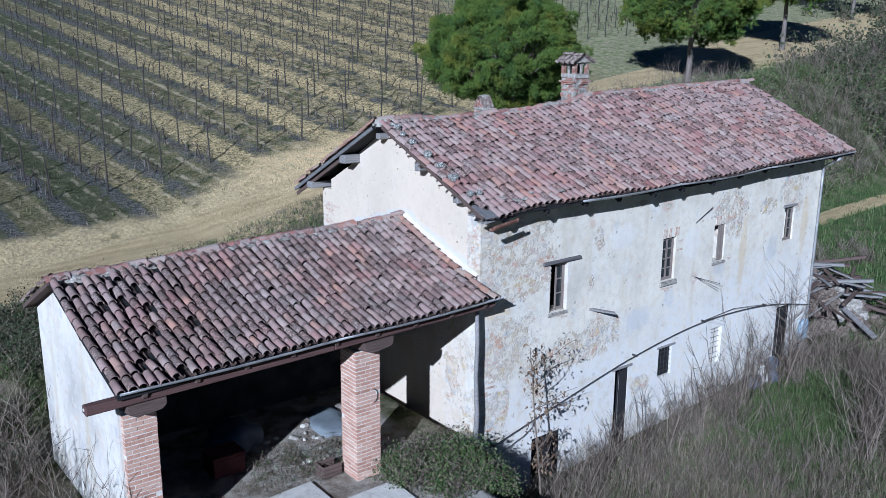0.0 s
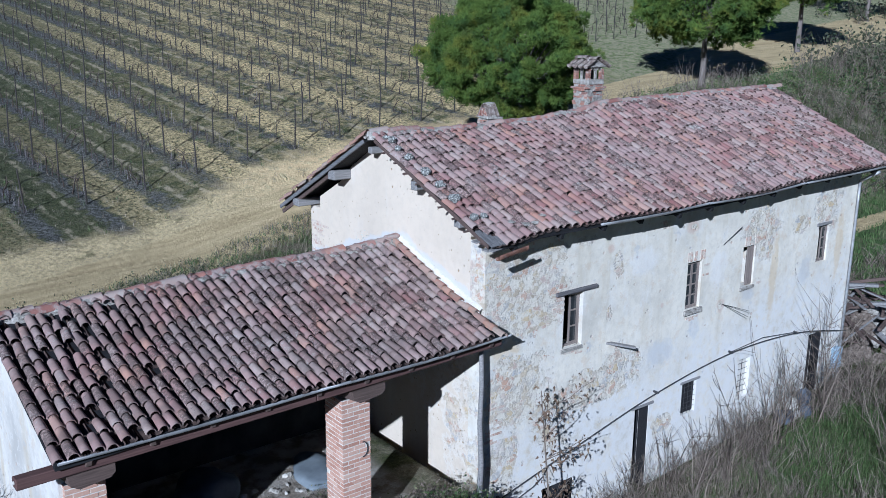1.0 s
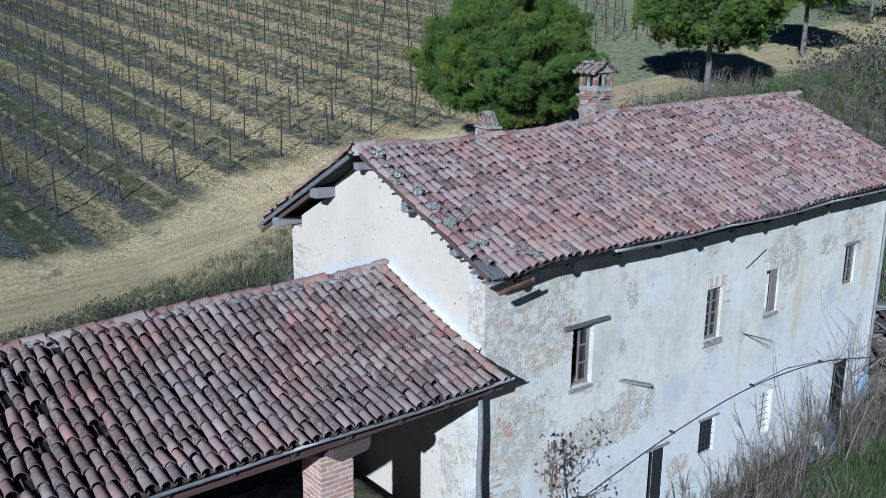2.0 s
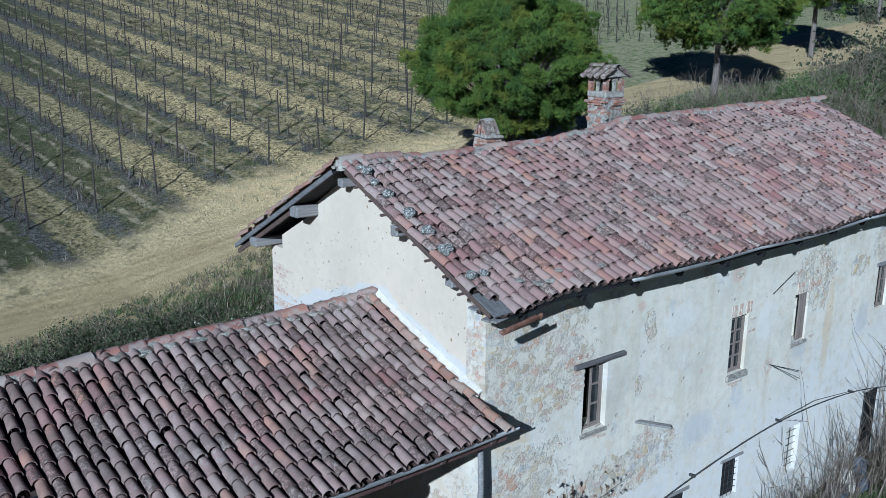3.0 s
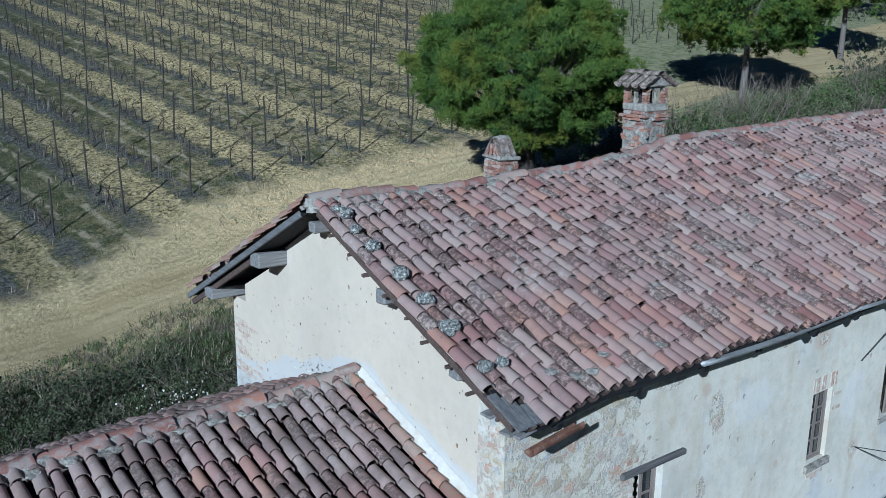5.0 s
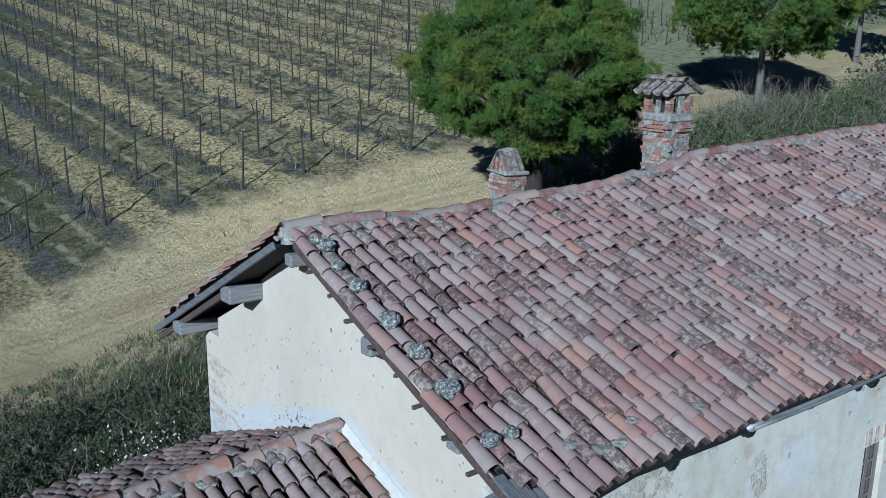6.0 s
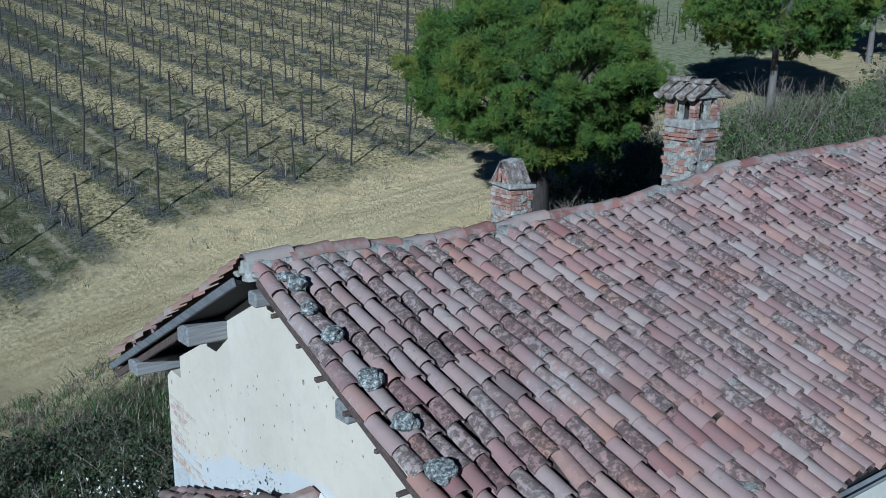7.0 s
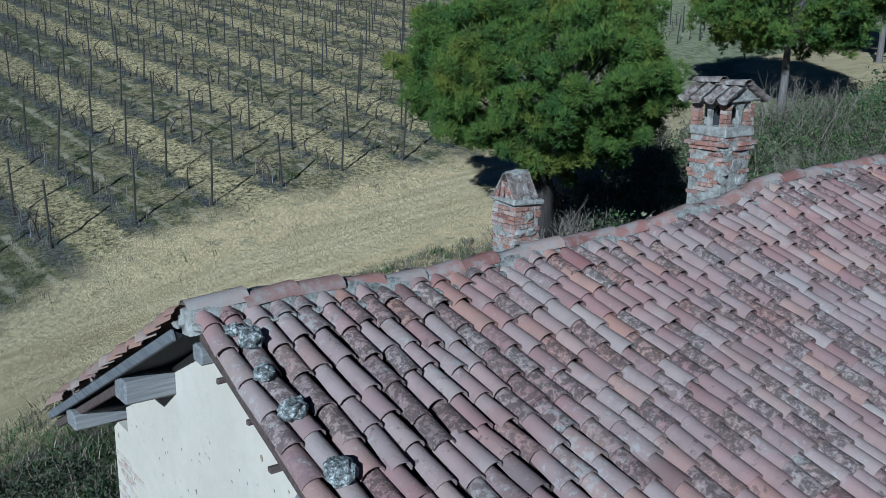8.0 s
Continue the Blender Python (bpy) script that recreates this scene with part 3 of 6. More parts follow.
# trodden earth and rubble on the yard of the barn
yard = k.math("MULTIPLY", k.band(x, -9.0, -8.5), k.math("MULTIPLY", k.band(x, -1.0, -1.6), k.math("MULTIPLY", k.band(y, -3.5, -2.5), k.band(y, 5.4, 5.0))))
earth = k.mix(k.band(k.noise(1.6, 6, 0.68), 0.42, 0.6), (0.42, 0.38, 0.32), (0.21, 0.175, 0.13))
earth = k.mix(k.math("MULTIPLY", k.band(k.noise(0.7, 3), 0.52, 0.62), 0.8), earth, (0.50, 0.48, 0.43))
c = k.mix(yard, c, earth)
h = k.math("ADD", k.math("MULTIPLY", clump, 1.6), k.math("ADD", fine, k.math("MULTIPLY", k.noise(45, 3), 0.3)))
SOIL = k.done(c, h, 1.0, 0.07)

N = 420
verts, faces, roadness = [], [], []
for j in range(N):
    v = j / (N - 1) * 2 - 1
    for i in range(N):
        w = i / (N - 1) * 2 - 1
        gx = 14 + 46 * w + 900 * w ** 9
        gy = 24 + 46 * v + 900 * v ** 9
        zz = ground(gx, gy)
        if gy > 90:
            zz = ground(gx, 90) + 0.04 * min(gy - 90, 200)
        near = abs(w) < 0.9 and abs(v) < 0.9
        verts.append((gx, gy, zz + (clod(gx, gy) if near else 0)))
        road = 1 - smooth(0.9, 1.9, abs(gy - road_y(gx)))
        road = max(road, smooth(38, 46, gx) * (1 - smooth(2.5, 5, abs(gy - road_y(gx)))))
        low = (1 - smooth(0.5, 1.0, abs(gy - 9.7 - 0.02 * (gx - 33)))) * smooth(19, 22, gx) * 0.9
        roadness.append(max(road, low))
for j in range(N - 1):
    for i in range(N - 1):
        a = j * N + i
        faces.append((a, a + 1, a + N + 1, a + N))
land = mesh_object("ground", verts, faces, SOIL, smooth=True)
layer = land.data.attributes.new("road", "FLOAT", "POINT")
layer.data.foreach_set("value", roadness)
tagged(land, "sloping bare soil and weeds with a dirt road", "ground", kind="structure")


def adopt(ob, parent):
    ob.parent = parent
    if parent.type == "EMPTY":
        ob.matrix_parent_inverse = Matrix.Translation(-Vector(parent.location))
    return ob


def part(name, bm, mat, parent, label=""):
    me = bpy.data.meshes.new(name)
    bm.to_mesh(me)
    bm.free()
    me.materials.append(mat)
    return tagged(adopt(new(name, me), parent), label)


def list_part(name, verts, faces, mat, parent, label="", shade=False, kind=""):
    ob = mesh_object(name, verts, faces, mat, None, shade)
    return tagged(adopt(ob, parent), label, kind=kind)


def walled(cuts_x, cuts_z, solid, y0, y1):
    """A wall in the plane of x and z, of cells that are solid or open, with reveals."""
    bm = bmesh.new()
    nx, nz = len(cuts_x) - 1, len(cuts_z) - 1

    def quad(*ps):
        bm.faces.new([bm.verts.new(p) for p in ps])

    for i in range(nx):
        for j in range(nz):
            if not solid(i, j):
                continue
            a, b, c, d = cuts_x[i], cuts_x[i + 1], cuts_z[j], cuts_z[j + 1]
            quad((a, y0, c), (b, y0, c), (b, y0, d), (a, y0, d))
            quad((a, y1, c), (a, y1, d), (b, y1, d), (b, y1, c))
            if i == 0 or not solid(i - 1, j):
                quad((a, y0, c), (a, y0, d), (a, y1, d), (a, y1, c))
            if i == nx - 1 or not solid(i + 1, j):
                quad((b, y0, c), (b, y1, c), (b, y1, d), (b, y0, d))
            if j == 0 or not solid(i, j - 1):
                quad((a, y0, c), (a, y1, c), (b, y1, c), (b, y0, c))
            if j == nz - 1 or not solid(i, j + 1):
                quad((a, y0, d), (b, y0, d), (b, y1, d), (a, y1, d))
    return bm


def wall_with_holes(x0, x1, z0, z1, y0, y1, holes):
    xs = sorted({x0, x1, *[h[0] for h in holes], *[h[1] for h in holes]})
    zs = sorted({z0, z1, *[h[2] for h in holes], *[h[3] for h in holes]})

    def solid(i, j):
        cx, cz = (xs[i] + xs[i + 1]) / 2, (zs[j] + zs[j + 1]) / 2
        return not any(h[0] < cx < h[1] and h[2] < cz < h[3] for h in holes)

    return walled(xs, zs, solid, y0, y1)


def prism(profile, x0, x1):
    """A slab between x0 and x1 with a profile of (y, z), listed anticlockwise as seen from +x."""
    bm = bmesh.new()
    a = [bm.verts.new((x0, y, z)) for y, z in profile]
    b = [bm.verts.new((x1, y, z)) for y, z in profile]
    bm.faces.new(a[::-1])
    bm.faces.new(b)
    n = len(profile)
    for i in range(n):
        bm.faces.new((a[i], a[(i + 1) % n], b[(i + 1) % n], b[i]))
    bmesh.ops.recalc_face_normals(bm, faces=bm.faces[:])
    return bm


# ---------- roofs ----------
def coppo(length, low, top, lift=0.9, n=7, thick=0.009):
    """Points and faces of a tapered half-round clay tile: y runs up the slope, z away from it."""
    vs, fs = [], []
    for y, r, e in ((0.0, low, 0.0), (length, top, 0.0), (0.0, low - thick, 0.0), (length * 0.6, (low + top) / 2 - thick, 0.0)):
        for i in range(n):
            a = math.pi * i / (n - 1)
            vs.append((r * math.cos(a), y, r * lift * math.sin(a)))
    for i in range(n - 1):
        fs.append((i, i + 1, n + i + 1, n + i))
        fs.append((i + 1, i, 2 * n + i, 2 * n + i + 1))
        fs.append((2 * n + i + 1, 2 * n + i, 3 * n + i, 3 * n + i + 1))
    return vs, fs


def plain_mesh(name, vs, fs, mat, shade=True):
    me = bpy.data.meshes.new(name)
    me.from_pydata(vs, [], fs)
    me.materials.append(mat)
    if shade:
        for p in me.polygons:
            p.use_smooth = True
    return me


def sharp_mesh(name, vs, fs, mat, angle=0.7):
    me = plain_mesh(name, vs, fs, mat)
    me.set_sharp_from_angle(angle=angle)
    return me


def slope_frame(surface, x, t, side):
    """The frame on a roof slope: x across, y up the slope, z away from it."""
    p = surface(x, t)
    up = (surface(x, t + 0.02) - p).normalized()
    across = (surface(x + 0.05 * side, t) - p).normalized()
    nrm = across.cross(up).normalized()
    across = up.cross(nrm)
    m = Matrix((across, up, nrm)).transposed().to_4x4()
    return Matrix.Translation(p) @ m


def lay_tiles(roof, surface, x0, x1, gap, run, side, mats, near, loose=None, expo=0.35, seed=1, name="roof_tile", top=0.99, size=1.0, wild=1.0, gone=None, lift=1.05, over=0.06):
    """Cover tiles in columns up a slope, and the channel tiles between them."""
    rg = random.Random(seed)
    tv, tf = coppo(0.43 * size, 0.098 * size, 0.080 * size, lift)
    shared = [sharp_mesh(name, tv, tf, mats[0])]
    v2, f2 = coppo(0.43 * size, 0.102 * size, 0.082 * size, lift * 0.9)
    shared.append(sharp_mesh(name, v2, f2, mats[0]))
    vs_all, fs_all = [], []
    cv, cf = [], []
    cols = int((x1 - x0) / gap)
    rows = int(run / expo) + 1
    for c in range(cols):
        x = x0 + (c + 0.5) * gap
        drift = rg.uniform(-0.012, 0.012)
        slip = rg.uniform(-0.10, 0.10)
        for r in range(rows):
            t = (r * expo + (slip if r else slip * 0.25) - over) / run
            if t > top:
                continue
            rough = loose(x, t) if loose else 0.0
            reach = min(1.0, (run * (1.005 - t)) / 0.43)
            if reach < 0.3:
                continue
            m = slope_frame(surface, x, max(t, -0.03), side)
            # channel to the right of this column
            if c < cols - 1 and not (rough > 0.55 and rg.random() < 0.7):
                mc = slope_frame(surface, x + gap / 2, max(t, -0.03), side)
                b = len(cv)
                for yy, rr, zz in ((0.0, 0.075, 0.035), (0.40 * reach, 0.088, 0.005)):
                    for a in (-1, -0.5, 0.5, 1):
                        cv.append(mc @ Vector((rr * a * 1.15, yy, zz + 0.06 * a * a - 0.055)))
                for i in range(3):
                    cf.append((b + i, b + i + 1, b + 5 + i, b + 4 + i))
            if (rough and rg.random() < rough * 0.6) or (gone and gone(x, t)):
                continue
            j = wild + 4 * rough + (1.8 if rg.random() < 0.04 else 0.0)
            turn = Matrix.Rotation(rg.gauss(0, 0.022) * j, 4, "Z") @ Matrix.Rotation(-0.075 + rg.gauss(0, 0.012) * j, 4, "X") @ Matrix.Rotation(rg.gauss(0, 0.05) * j, 4, "Y")
            place = m @ Matrix.Translation((drift + rg.gauss(0, 0.006) * j, rg.gauss(0, 0.014) * j, 0.052 + rg.uniform(-0.006, 0.01))) @ turn
            s = rg.uniform(0.95, 1.05)
            place = place @ Matrix.Diagonal((s, min(reach, rg.uniform(0.97, 1.03)), s, 1))
            if near(c, r):
                ob = new(name, shared[rg.random() < 0.35])
                ob.parent = roof
                ob.matrix_basis = place
            else:
                b = len(vs_all)
                vs_all += [place @ Vector(v) for v in tv]
                fs_all += [tuple(b + i for i in f) for f in tf]
    list_part("channel_tiles", cv, cf, SHADED_CHANNEL, roof, kind="stuff")
    if vs_all:
        ob = new("far_roof_tiles", sharp_mesh("far_roof_tiles", vs_all, fs_all, mats[1]))
        tagged(adopt(ob, roof), kind="stuff")


def deck(surface, x0, x1, mat, parent, name, side, thick=0.10, n=24, drop=0.02):
    vs, fs = [], []
    for i in range(n + 1):
        x = x0 + (x1 - x0) * i / n
        for t in (0.0, 0.5, 1.0):
            p = surface(x, t)
            vs += [p - Vector((0, 0, drop)), p - Vector((0, 0, drop + thick))]
    for i in range(n):
        a, b = i * 6, (i + 1) * 6
        for s in (0, 2):
            fs += [(a + s, b + s, b + s + 2, a + s + 2), (a + s + 1, a + s + 3, b + s + 3, b + s + 1)]
        fs += [(a, a + 1, b + 1, b), (a + 4, b + 4, b + 5, a + 5)]
    fs += [(0, 2, 3, 1), (2, 4, 5, 3)]
    e = n * 6
    fs += [(e, e + 1, e + 3, e + 2), (e + 2, e + 3, e + 5, e + 4)]
    return list_part(name, vs, fs, mat, parent)


def ridge_line(roof, line, x0, x1, mat, radius=0.15, step=0.41, seed=3, name="ridge_tile"):
    rg = random.Random(seed)
    vs, fs = coppo(0.52, radius, radius * 0.92, 0.80)
    me = sharp_mesh(name, vs, fs, mat)
    x = x0
    while x < x1:
        p, q = line(x), line(x + step)
        d = (q - p).normalized()
        acr = Vector((0, 0, 1)).cross(d)
        acr.normalize()
        m = Matrix((acr, -d, acr.cross(-d))).transposed().to_4x4()
        p = q
        ob = new(name, me)
        ob.parent = roof
        ob.matrix_basis = Matrix.Translation(p + Vector((0, rg.gauss(0, 0.018), rg.gauss(0.01, 0.01)))) @ m @ Matrix.Rotation(rg.gauss(0, 0.05), 4, "Z") @ Matrix.Rotation(-0.05 + rg.gauss(0, 0.015), 4, "X")
        x += step


def ridge_bed(roof, line, x0, x1, seed, half=0.21):
    """The uneven bed of mortar on which the ridge tiles lie."""
    vs, fs = [], []
    n = int((x1 - x0) / 0.09)
    for i in range(n + 1):
        x = x0 + (x1 - x0) * i / n
        p = line(x)
        for j, (dy, dz) in enumerate(((-half, -0.17), (-half * 0.75, -0.035), (-0.08, 0.03), (0.08, 0.03), (half * 0.75, -0.05), (half, -0.20))):
            w = noise.noise(Vector((x * 3.1, j * 2.3, seed))) + 0.6 * noise.noise(Vector((x * 9, j * 5, seed)))
            vs.append(p + Vector((0, dy + 0.05 * w * (1 if j else 1.6), dz + 0.035 * w)))
    for i in range(n):
        for j in range(5):
            q = i * 6 + j
            fs.append((q, q + 6, q + 7, q + 1))
    fs.append((0, 1, 2, 3, 4, 5))
    list_part("ridge_mortar", vs, fs, MORTAR, roof, "crumbling pale mortar bed", True)


def lumpy(name, centre, size, mat, parent, seed, sub=2, rough=0.22, rot=0.0, scale=2.2):
    bm = bmesh.new()
    bmesh.ops.create_icosphere(bm, subdivisions=sub, radius=1.0)
    off = Vector((seed * 3.1, seed * 1.7, seed))
    for v in bm.verts:
        k_ = 1 + rough * noise.noise(v.co * scale + off) + rough * 0.5 * noise.noise(v.co * scale * 2.3 + off)
        v.co = v.co * k_
    bm.transform(Matrix.Translation(centre) @ Matrix.Rotation(rot, 4, "Z") @ Matrix.Diagonal((*size, 1)))
    if parent:
        return part(name, bm, mat, parent)
    me = bpy.data.meshes.new(name)
    bm.to_mesh(me)
    bm.free()
    me.materials.append(mat)
    return new(name, me)


k = Mat("orange verge tile", 0.85)
c = k.ramp(k.object_random(), [(0, (0.27, 0.15, 0.11)), (0.35, (0.40, 0.235, 0.165)), (0.7, (0.31, 0.175, 0.135)), (1, (0.38, 0.29, 0.23))])
c = k.mix(k.math("MULTIPLY", k.band(k.noise(8, 5, 0.65), 0.42, 0.66), 0.7), c, (0.24, 0.20, 0.16))
VERGE_TILE = k.done(c, k.noise(38, 4), 0.4, 0.01)

POSTLINT = wood("old lintel oak", (0.07, 0.065, 0.065), (0.20, 0.19, 0.185))

# ---------- the farmhouse ----------
HX = 15.3


def ridge_h(x):
    return 10.05 - 0.08 * smooth(0.2, 1.5, x) + 0.03 * smooth(2.5, 4.5, x) + 0.11 * smooth(4.5, 6.0, x) + 0.20 * smooth(6.2, 7.5, x) + 0.09 * smooth(7.5, 14.5, x) + 0.012 * math.sin(x * 2.3)


def eave_h(x):
    return 8.30 + 0.06 * math.sin(x * 0.55 + 1) + 0.08 * smooth(9, 15, x) - 0.10 * smooth(1.5, 0.0, x) + 0.04 * smooth(1.5, 4.0, x)


def front_slope(x, t):
    sag = 0.05 * math.sin(math.pi * min(1, max(0, t))) * smooth(0.3, 3.0, x) * (0.7 + 0.5 * math.sin(x * 0.7))
    y0 = -0.62 + 0.04 * math.sin(x * 1.9)
    return Vector((x, y0 + (3.75 - y0) * t, eave_h(x) + (ridge_h(x) - eave_h(x)) * t + sag + 0.02 * noise.noise(Vector((x * 0.9, t * 4, 1)))))


def rear_slope(x, t):
    return Vector((x, 8.05 + (3.75 - 8.05) * t, 7.74 + (ridge_h(x) - 7.74) * t))


house = thing("farmhouse", "abandoned two-storey stone farmhouse with worn plaster and clay-tile roof", "house")
W1, W2, W3, W4 = (2.42, 3.06, 5.20, 6.53), (6.95, 7.55, 5.26, 6.56), (9.37, 9.95, 5.45, 6.62), (13.17, 13.74, 5.55, 6.69)
DA, DB, D5 = (1.94, 2.98, -0.6, 1.72), (5.19, 5.74, 0.2, 2.90), (13.29, 14.02, 0.9, 3.20)
WG, WB = (7.10, 7.72, 2.20, 3.13), (9.64, 10.22, 1.97, 3.22)
front = part("wall", wall_with_holes(0, HX, -1.2, 8.12, 0, 0.5, [W1, W2, W3, W4, DA, DB, D5, WG, WB]), FACADE, house, "cream and blue-white plaster worn to rubble stone")
gable_top = [(0.5, 8.57), (2.0, 9.18), (3.7, 9.86), (4.15, 9.74), (5.35, 9.02), (5.6, 8.72), (7.0, 7.98), (7.4, 7.72)]
gable_wall = part("wall", prism([(0.5, 0.5), (6.9, 2.0), (6.9, 8.03)] + [p for p in reversed(gable_top) if p[0] < 6.9], 0, 0.5), GABLE, house, "cream plastered gable wall pitted with small holes")
part("wall", prism([(0.5, 0.5), (6.9, 2.0), (6.9, 8.1), (3.75, 9.9), (0.5, 8.45)], HX - 0.5, HX), FACADE, house)
box_part("wall", 0, HX, 6.9, 7.4, 1.0, 7.72, GABLE, house, 0)
box_part("floor_slab", 0.5, HX - 0.5, 0.5, 6.9, 3.9, 4.1, DARKWOOD, house, 0)
box_part("inner_wall", 4.6, 4.8, 0.5, 6.9, 1.0, 8.0, ROOM_SHADE, house, 0)
box_part("inner_wall", 11.0, 11.2, 0.5, 6.9, 1.0, 8.0, ROOM_SHADE, house, 0)

roof = deck(front_slope, -0.27, HX + 0.62, SHADED_BOARDS, house, "roof", 1)
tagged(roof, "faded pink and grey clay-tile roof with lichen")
deck(rear_slope, -0.50, HX + 0.62, SHADED_BOARDS, house, "rear_roof", -1)
rear = [o for o in bpy.data.objects if o.name.startswith("rear_roof")][0]
lay_tiles(roof, front_slope, -0.46, 1.641, 0.21, 4.75, 1, (TILE, TILE_REST), lambda c, r: True, seed=11, expo=0.352, size=1.0, wild=1.7, gone=lambda x, t: t < (0.075 if x < -0.25 else 0.035 if x < -0.05 else -1), top=0.965, lift=0.92)
lay_tiles(roof, front_slope, 1.64, HX + 0.68, 0.21, 4.75, 1, (TILE, TILE_REST), lambda c, r: c < 10, seed=17, expo=0.352, size=1.07, wild=1.2, top=0.965, lift=0.86)
lay_tiles(rear, rear_slope, -0.60, -0.40, 0.193, 5.0, -1, (VERGE_TILE, VERGE_TILE), lambda c, r: True, loose=lambda x, t: 0.22, seed=14, expo=0.305, size=1.0)
lay_tiles(rear, rear_slope, -0.40, HX + 0.68, 0.21, 5.0, -1, (TILE, TILE_REST), lambda c, r: c < 7, seed=12, expo=0.352, size=1.0)
ridge_line(roof, lambda x: Vector((x, 3.75, ridge_h(x) + 0.072)), -0.40, HX + 0.5, RIDGE, 0.118, 0.45)
ridge_bed(roof, lambda x: Vector((x, 3.75, ridge_h(x) + 0.085)), -0.50, HX + 0.6, 1, 0.17)


def mortar_run(parent, pts, size, seed, name="mortar", flat=0.35):
    """Lumps of lime mortar smeared along a line."""
    rg = random.Random(seed)
    for i, p in enumerate(pts):
        lumpy(name, Vector(p), (size * rg.uniform(0.8, 1.5), size * rg.uniform(0.6, 1.1), size * flat * rg.uniform(0.7, 1.2)), MORTAR, parent, seed + i, 2, 0.45)


mortar_run(roof, [Vector((-0.44, 3.72, ridge_h(-0.4) + 0.0)), Vector((-0.46, 3.84, ridge_h(-0.4) - 0.04)), Vector((-0.40, 3.58, ridge_h(-0.4) - 0.02))], 0.08, 29, flat=0.8)
mortar_run(roof, [front_slope(-0.255 + 0.21 * i, 0.945) + Vector((0, 0, 0.055)) for i in range(13)], 0.085, 21)
mortar_run(roof, [front_slope(2.3 + 0.386 * i, 0.955) + Vector((0, 0, 0.055)) for i in range(20)], 0.08, 41)
mortar_run(roof, [front_slope(0.75, 0.06) + Vector((0.05, 0, 0.10)), front_slope(1.05, 0.05) + Vector((0, 0, 0.10)), front_slope(0.55, 0.10) + Vector((0, 0, 0.1)), front_slope(1.4, 0.09) + Vector((0, 0, 0.1)), front_slope(2.3, 0.07) + Vector((0, 0, 0.1))], 0.11, 61)

# timbers of the gable
purlins = [(5.46, 8.86, 0.32, 0.24, 0.50), (7.34, 7.86, 0.30, 0.20, 0.50), (3.95, 9.66, 0.18, 0.15, 0.32), (2.10, 9.09, 0.22, 0.20, 0.37), (0.66, 8.48, 0.20, 0.18, 0.28)]
for py, pz, pw, ph, out in purlins:
    box_part("purlin", -out, 0.6, py - pw / 2, py + pw / 2, pz - ph / 2, pz + ph / 2, GREYWOOD, house, 0.02, 0.01, "weathered grey purlin end")
bm = bmesh.new()
beam_between(bm, rear_slope(-0.525, -0.03) - Vector((0, 0, 0.075)), rear_slope(-0.525, 0.97) - Vector((0, 0, 0.075)), 0.035, 0.10, 0.008)
part("verge_board", bm, GREYWOOD_Y, house, "weathered plank along the verge")
bm = bmesh.new()
beam_between(bm, rear_slope(-0.40, -0.05) - Vector((0, 0, 0.19)), rear_slope(-0.40, 0.6) - Vector((0, 0, 0.19)), 0.05, 0.10, 0.008)
part("verge_board", bm, DARKWOOD, house)
# front verge timber, its dark colour also drawing the shaded gap under the tiles
bm = bmesh.new()
beam_between(bm, front_slope(-0.40, 0.02) - Vector((0, 0, 0.05)), front_slope(-0.40, 0.5) - Vector((0, 0, 0.05)), 0.03, 0.08, 0.005)
beam_between(bm, front_slope(-0.40, 0.5) - Vector((0, 0, 0.05)), front_slope(-0.40, 0.97) - Vector((0, 0, 0.05)), 0.03, 0.08, 0.005)
part("verge_board", bm, DARKWOOD, house)
for i in range(9):
    p = front_slope(-0.5, 0.08 + 0.1 * i) - Vector((0, 0, 0.13))
    box_part("batten", -0.40 - 0.12 * rnd.random(), 0.1, p.y - 0.022, p.y + 0.022, p.z - 0.015, p.z + 0.025, DARKWOOD, house, 0.004, 0.006)
# rafters and eave board take the soffit's shade from their near-black colour
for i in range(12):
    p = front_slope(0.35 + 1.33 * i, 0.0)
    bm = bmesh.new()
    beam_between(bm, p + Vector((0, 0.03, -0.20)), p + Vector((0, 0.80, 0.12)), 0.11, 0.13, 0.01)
    part("rafter", bm, SHADED_BOARDS, house)
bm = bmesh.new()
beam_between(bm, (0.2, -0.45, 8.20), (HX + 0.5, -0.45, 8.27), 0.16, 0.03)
part("eave_board", bm, SHADED_BOARDS, house)


def half_pipe(name, a, b, radius, mat, parent, label="", turn=0.0, n=8, segs=8, sag=0.0):
    """An open gutter from a to b, its hollow upwards."""
    a, b = Vector(a), Vector(b)
    d = (b - a).normalized()
    s = d.cross(Vector((0, 0, 1))).normalized()
    up = s.cross(d)
    vs, fs = [], []
    for i in range(segs + 1):
        p = a.lerp(b, i / segs) - Vector((0, 0, sag * math.sin(math.pi * i / segs)))
        for rr in (radius, radius - 0.008):
            for j in range(n + 1):
                an = math.pi + math.pi * j / n + turn
                vs.append(p + s * (rr * math.cos(an)) + up * (rr * math.sin(an)))
    m = 2 * (n + 1)
    for i in range(segs):
        for j in range(n):
            q = i * m + j
            fs += [(q, q + 1, q + m + 1, q + m), (q + n + 1, q + m + n + 1, q + m + n + 2, q + n + 2)]
        fs += [(i * m, i * m + m, i * m + m + n + 1, i * m + n + 1), (i * m + n, i * m + 2 * n + 1, i * m + m + 2 * n + 1, i * m + m + n)]
    for e in (0, segs * m):
        for j in range(n):
            fs.append((e + j, e + n + 1 + j, e + n + 2 + j, e + j + 1))
    return list_part(name, vs, fs, mat, parent, label, True)


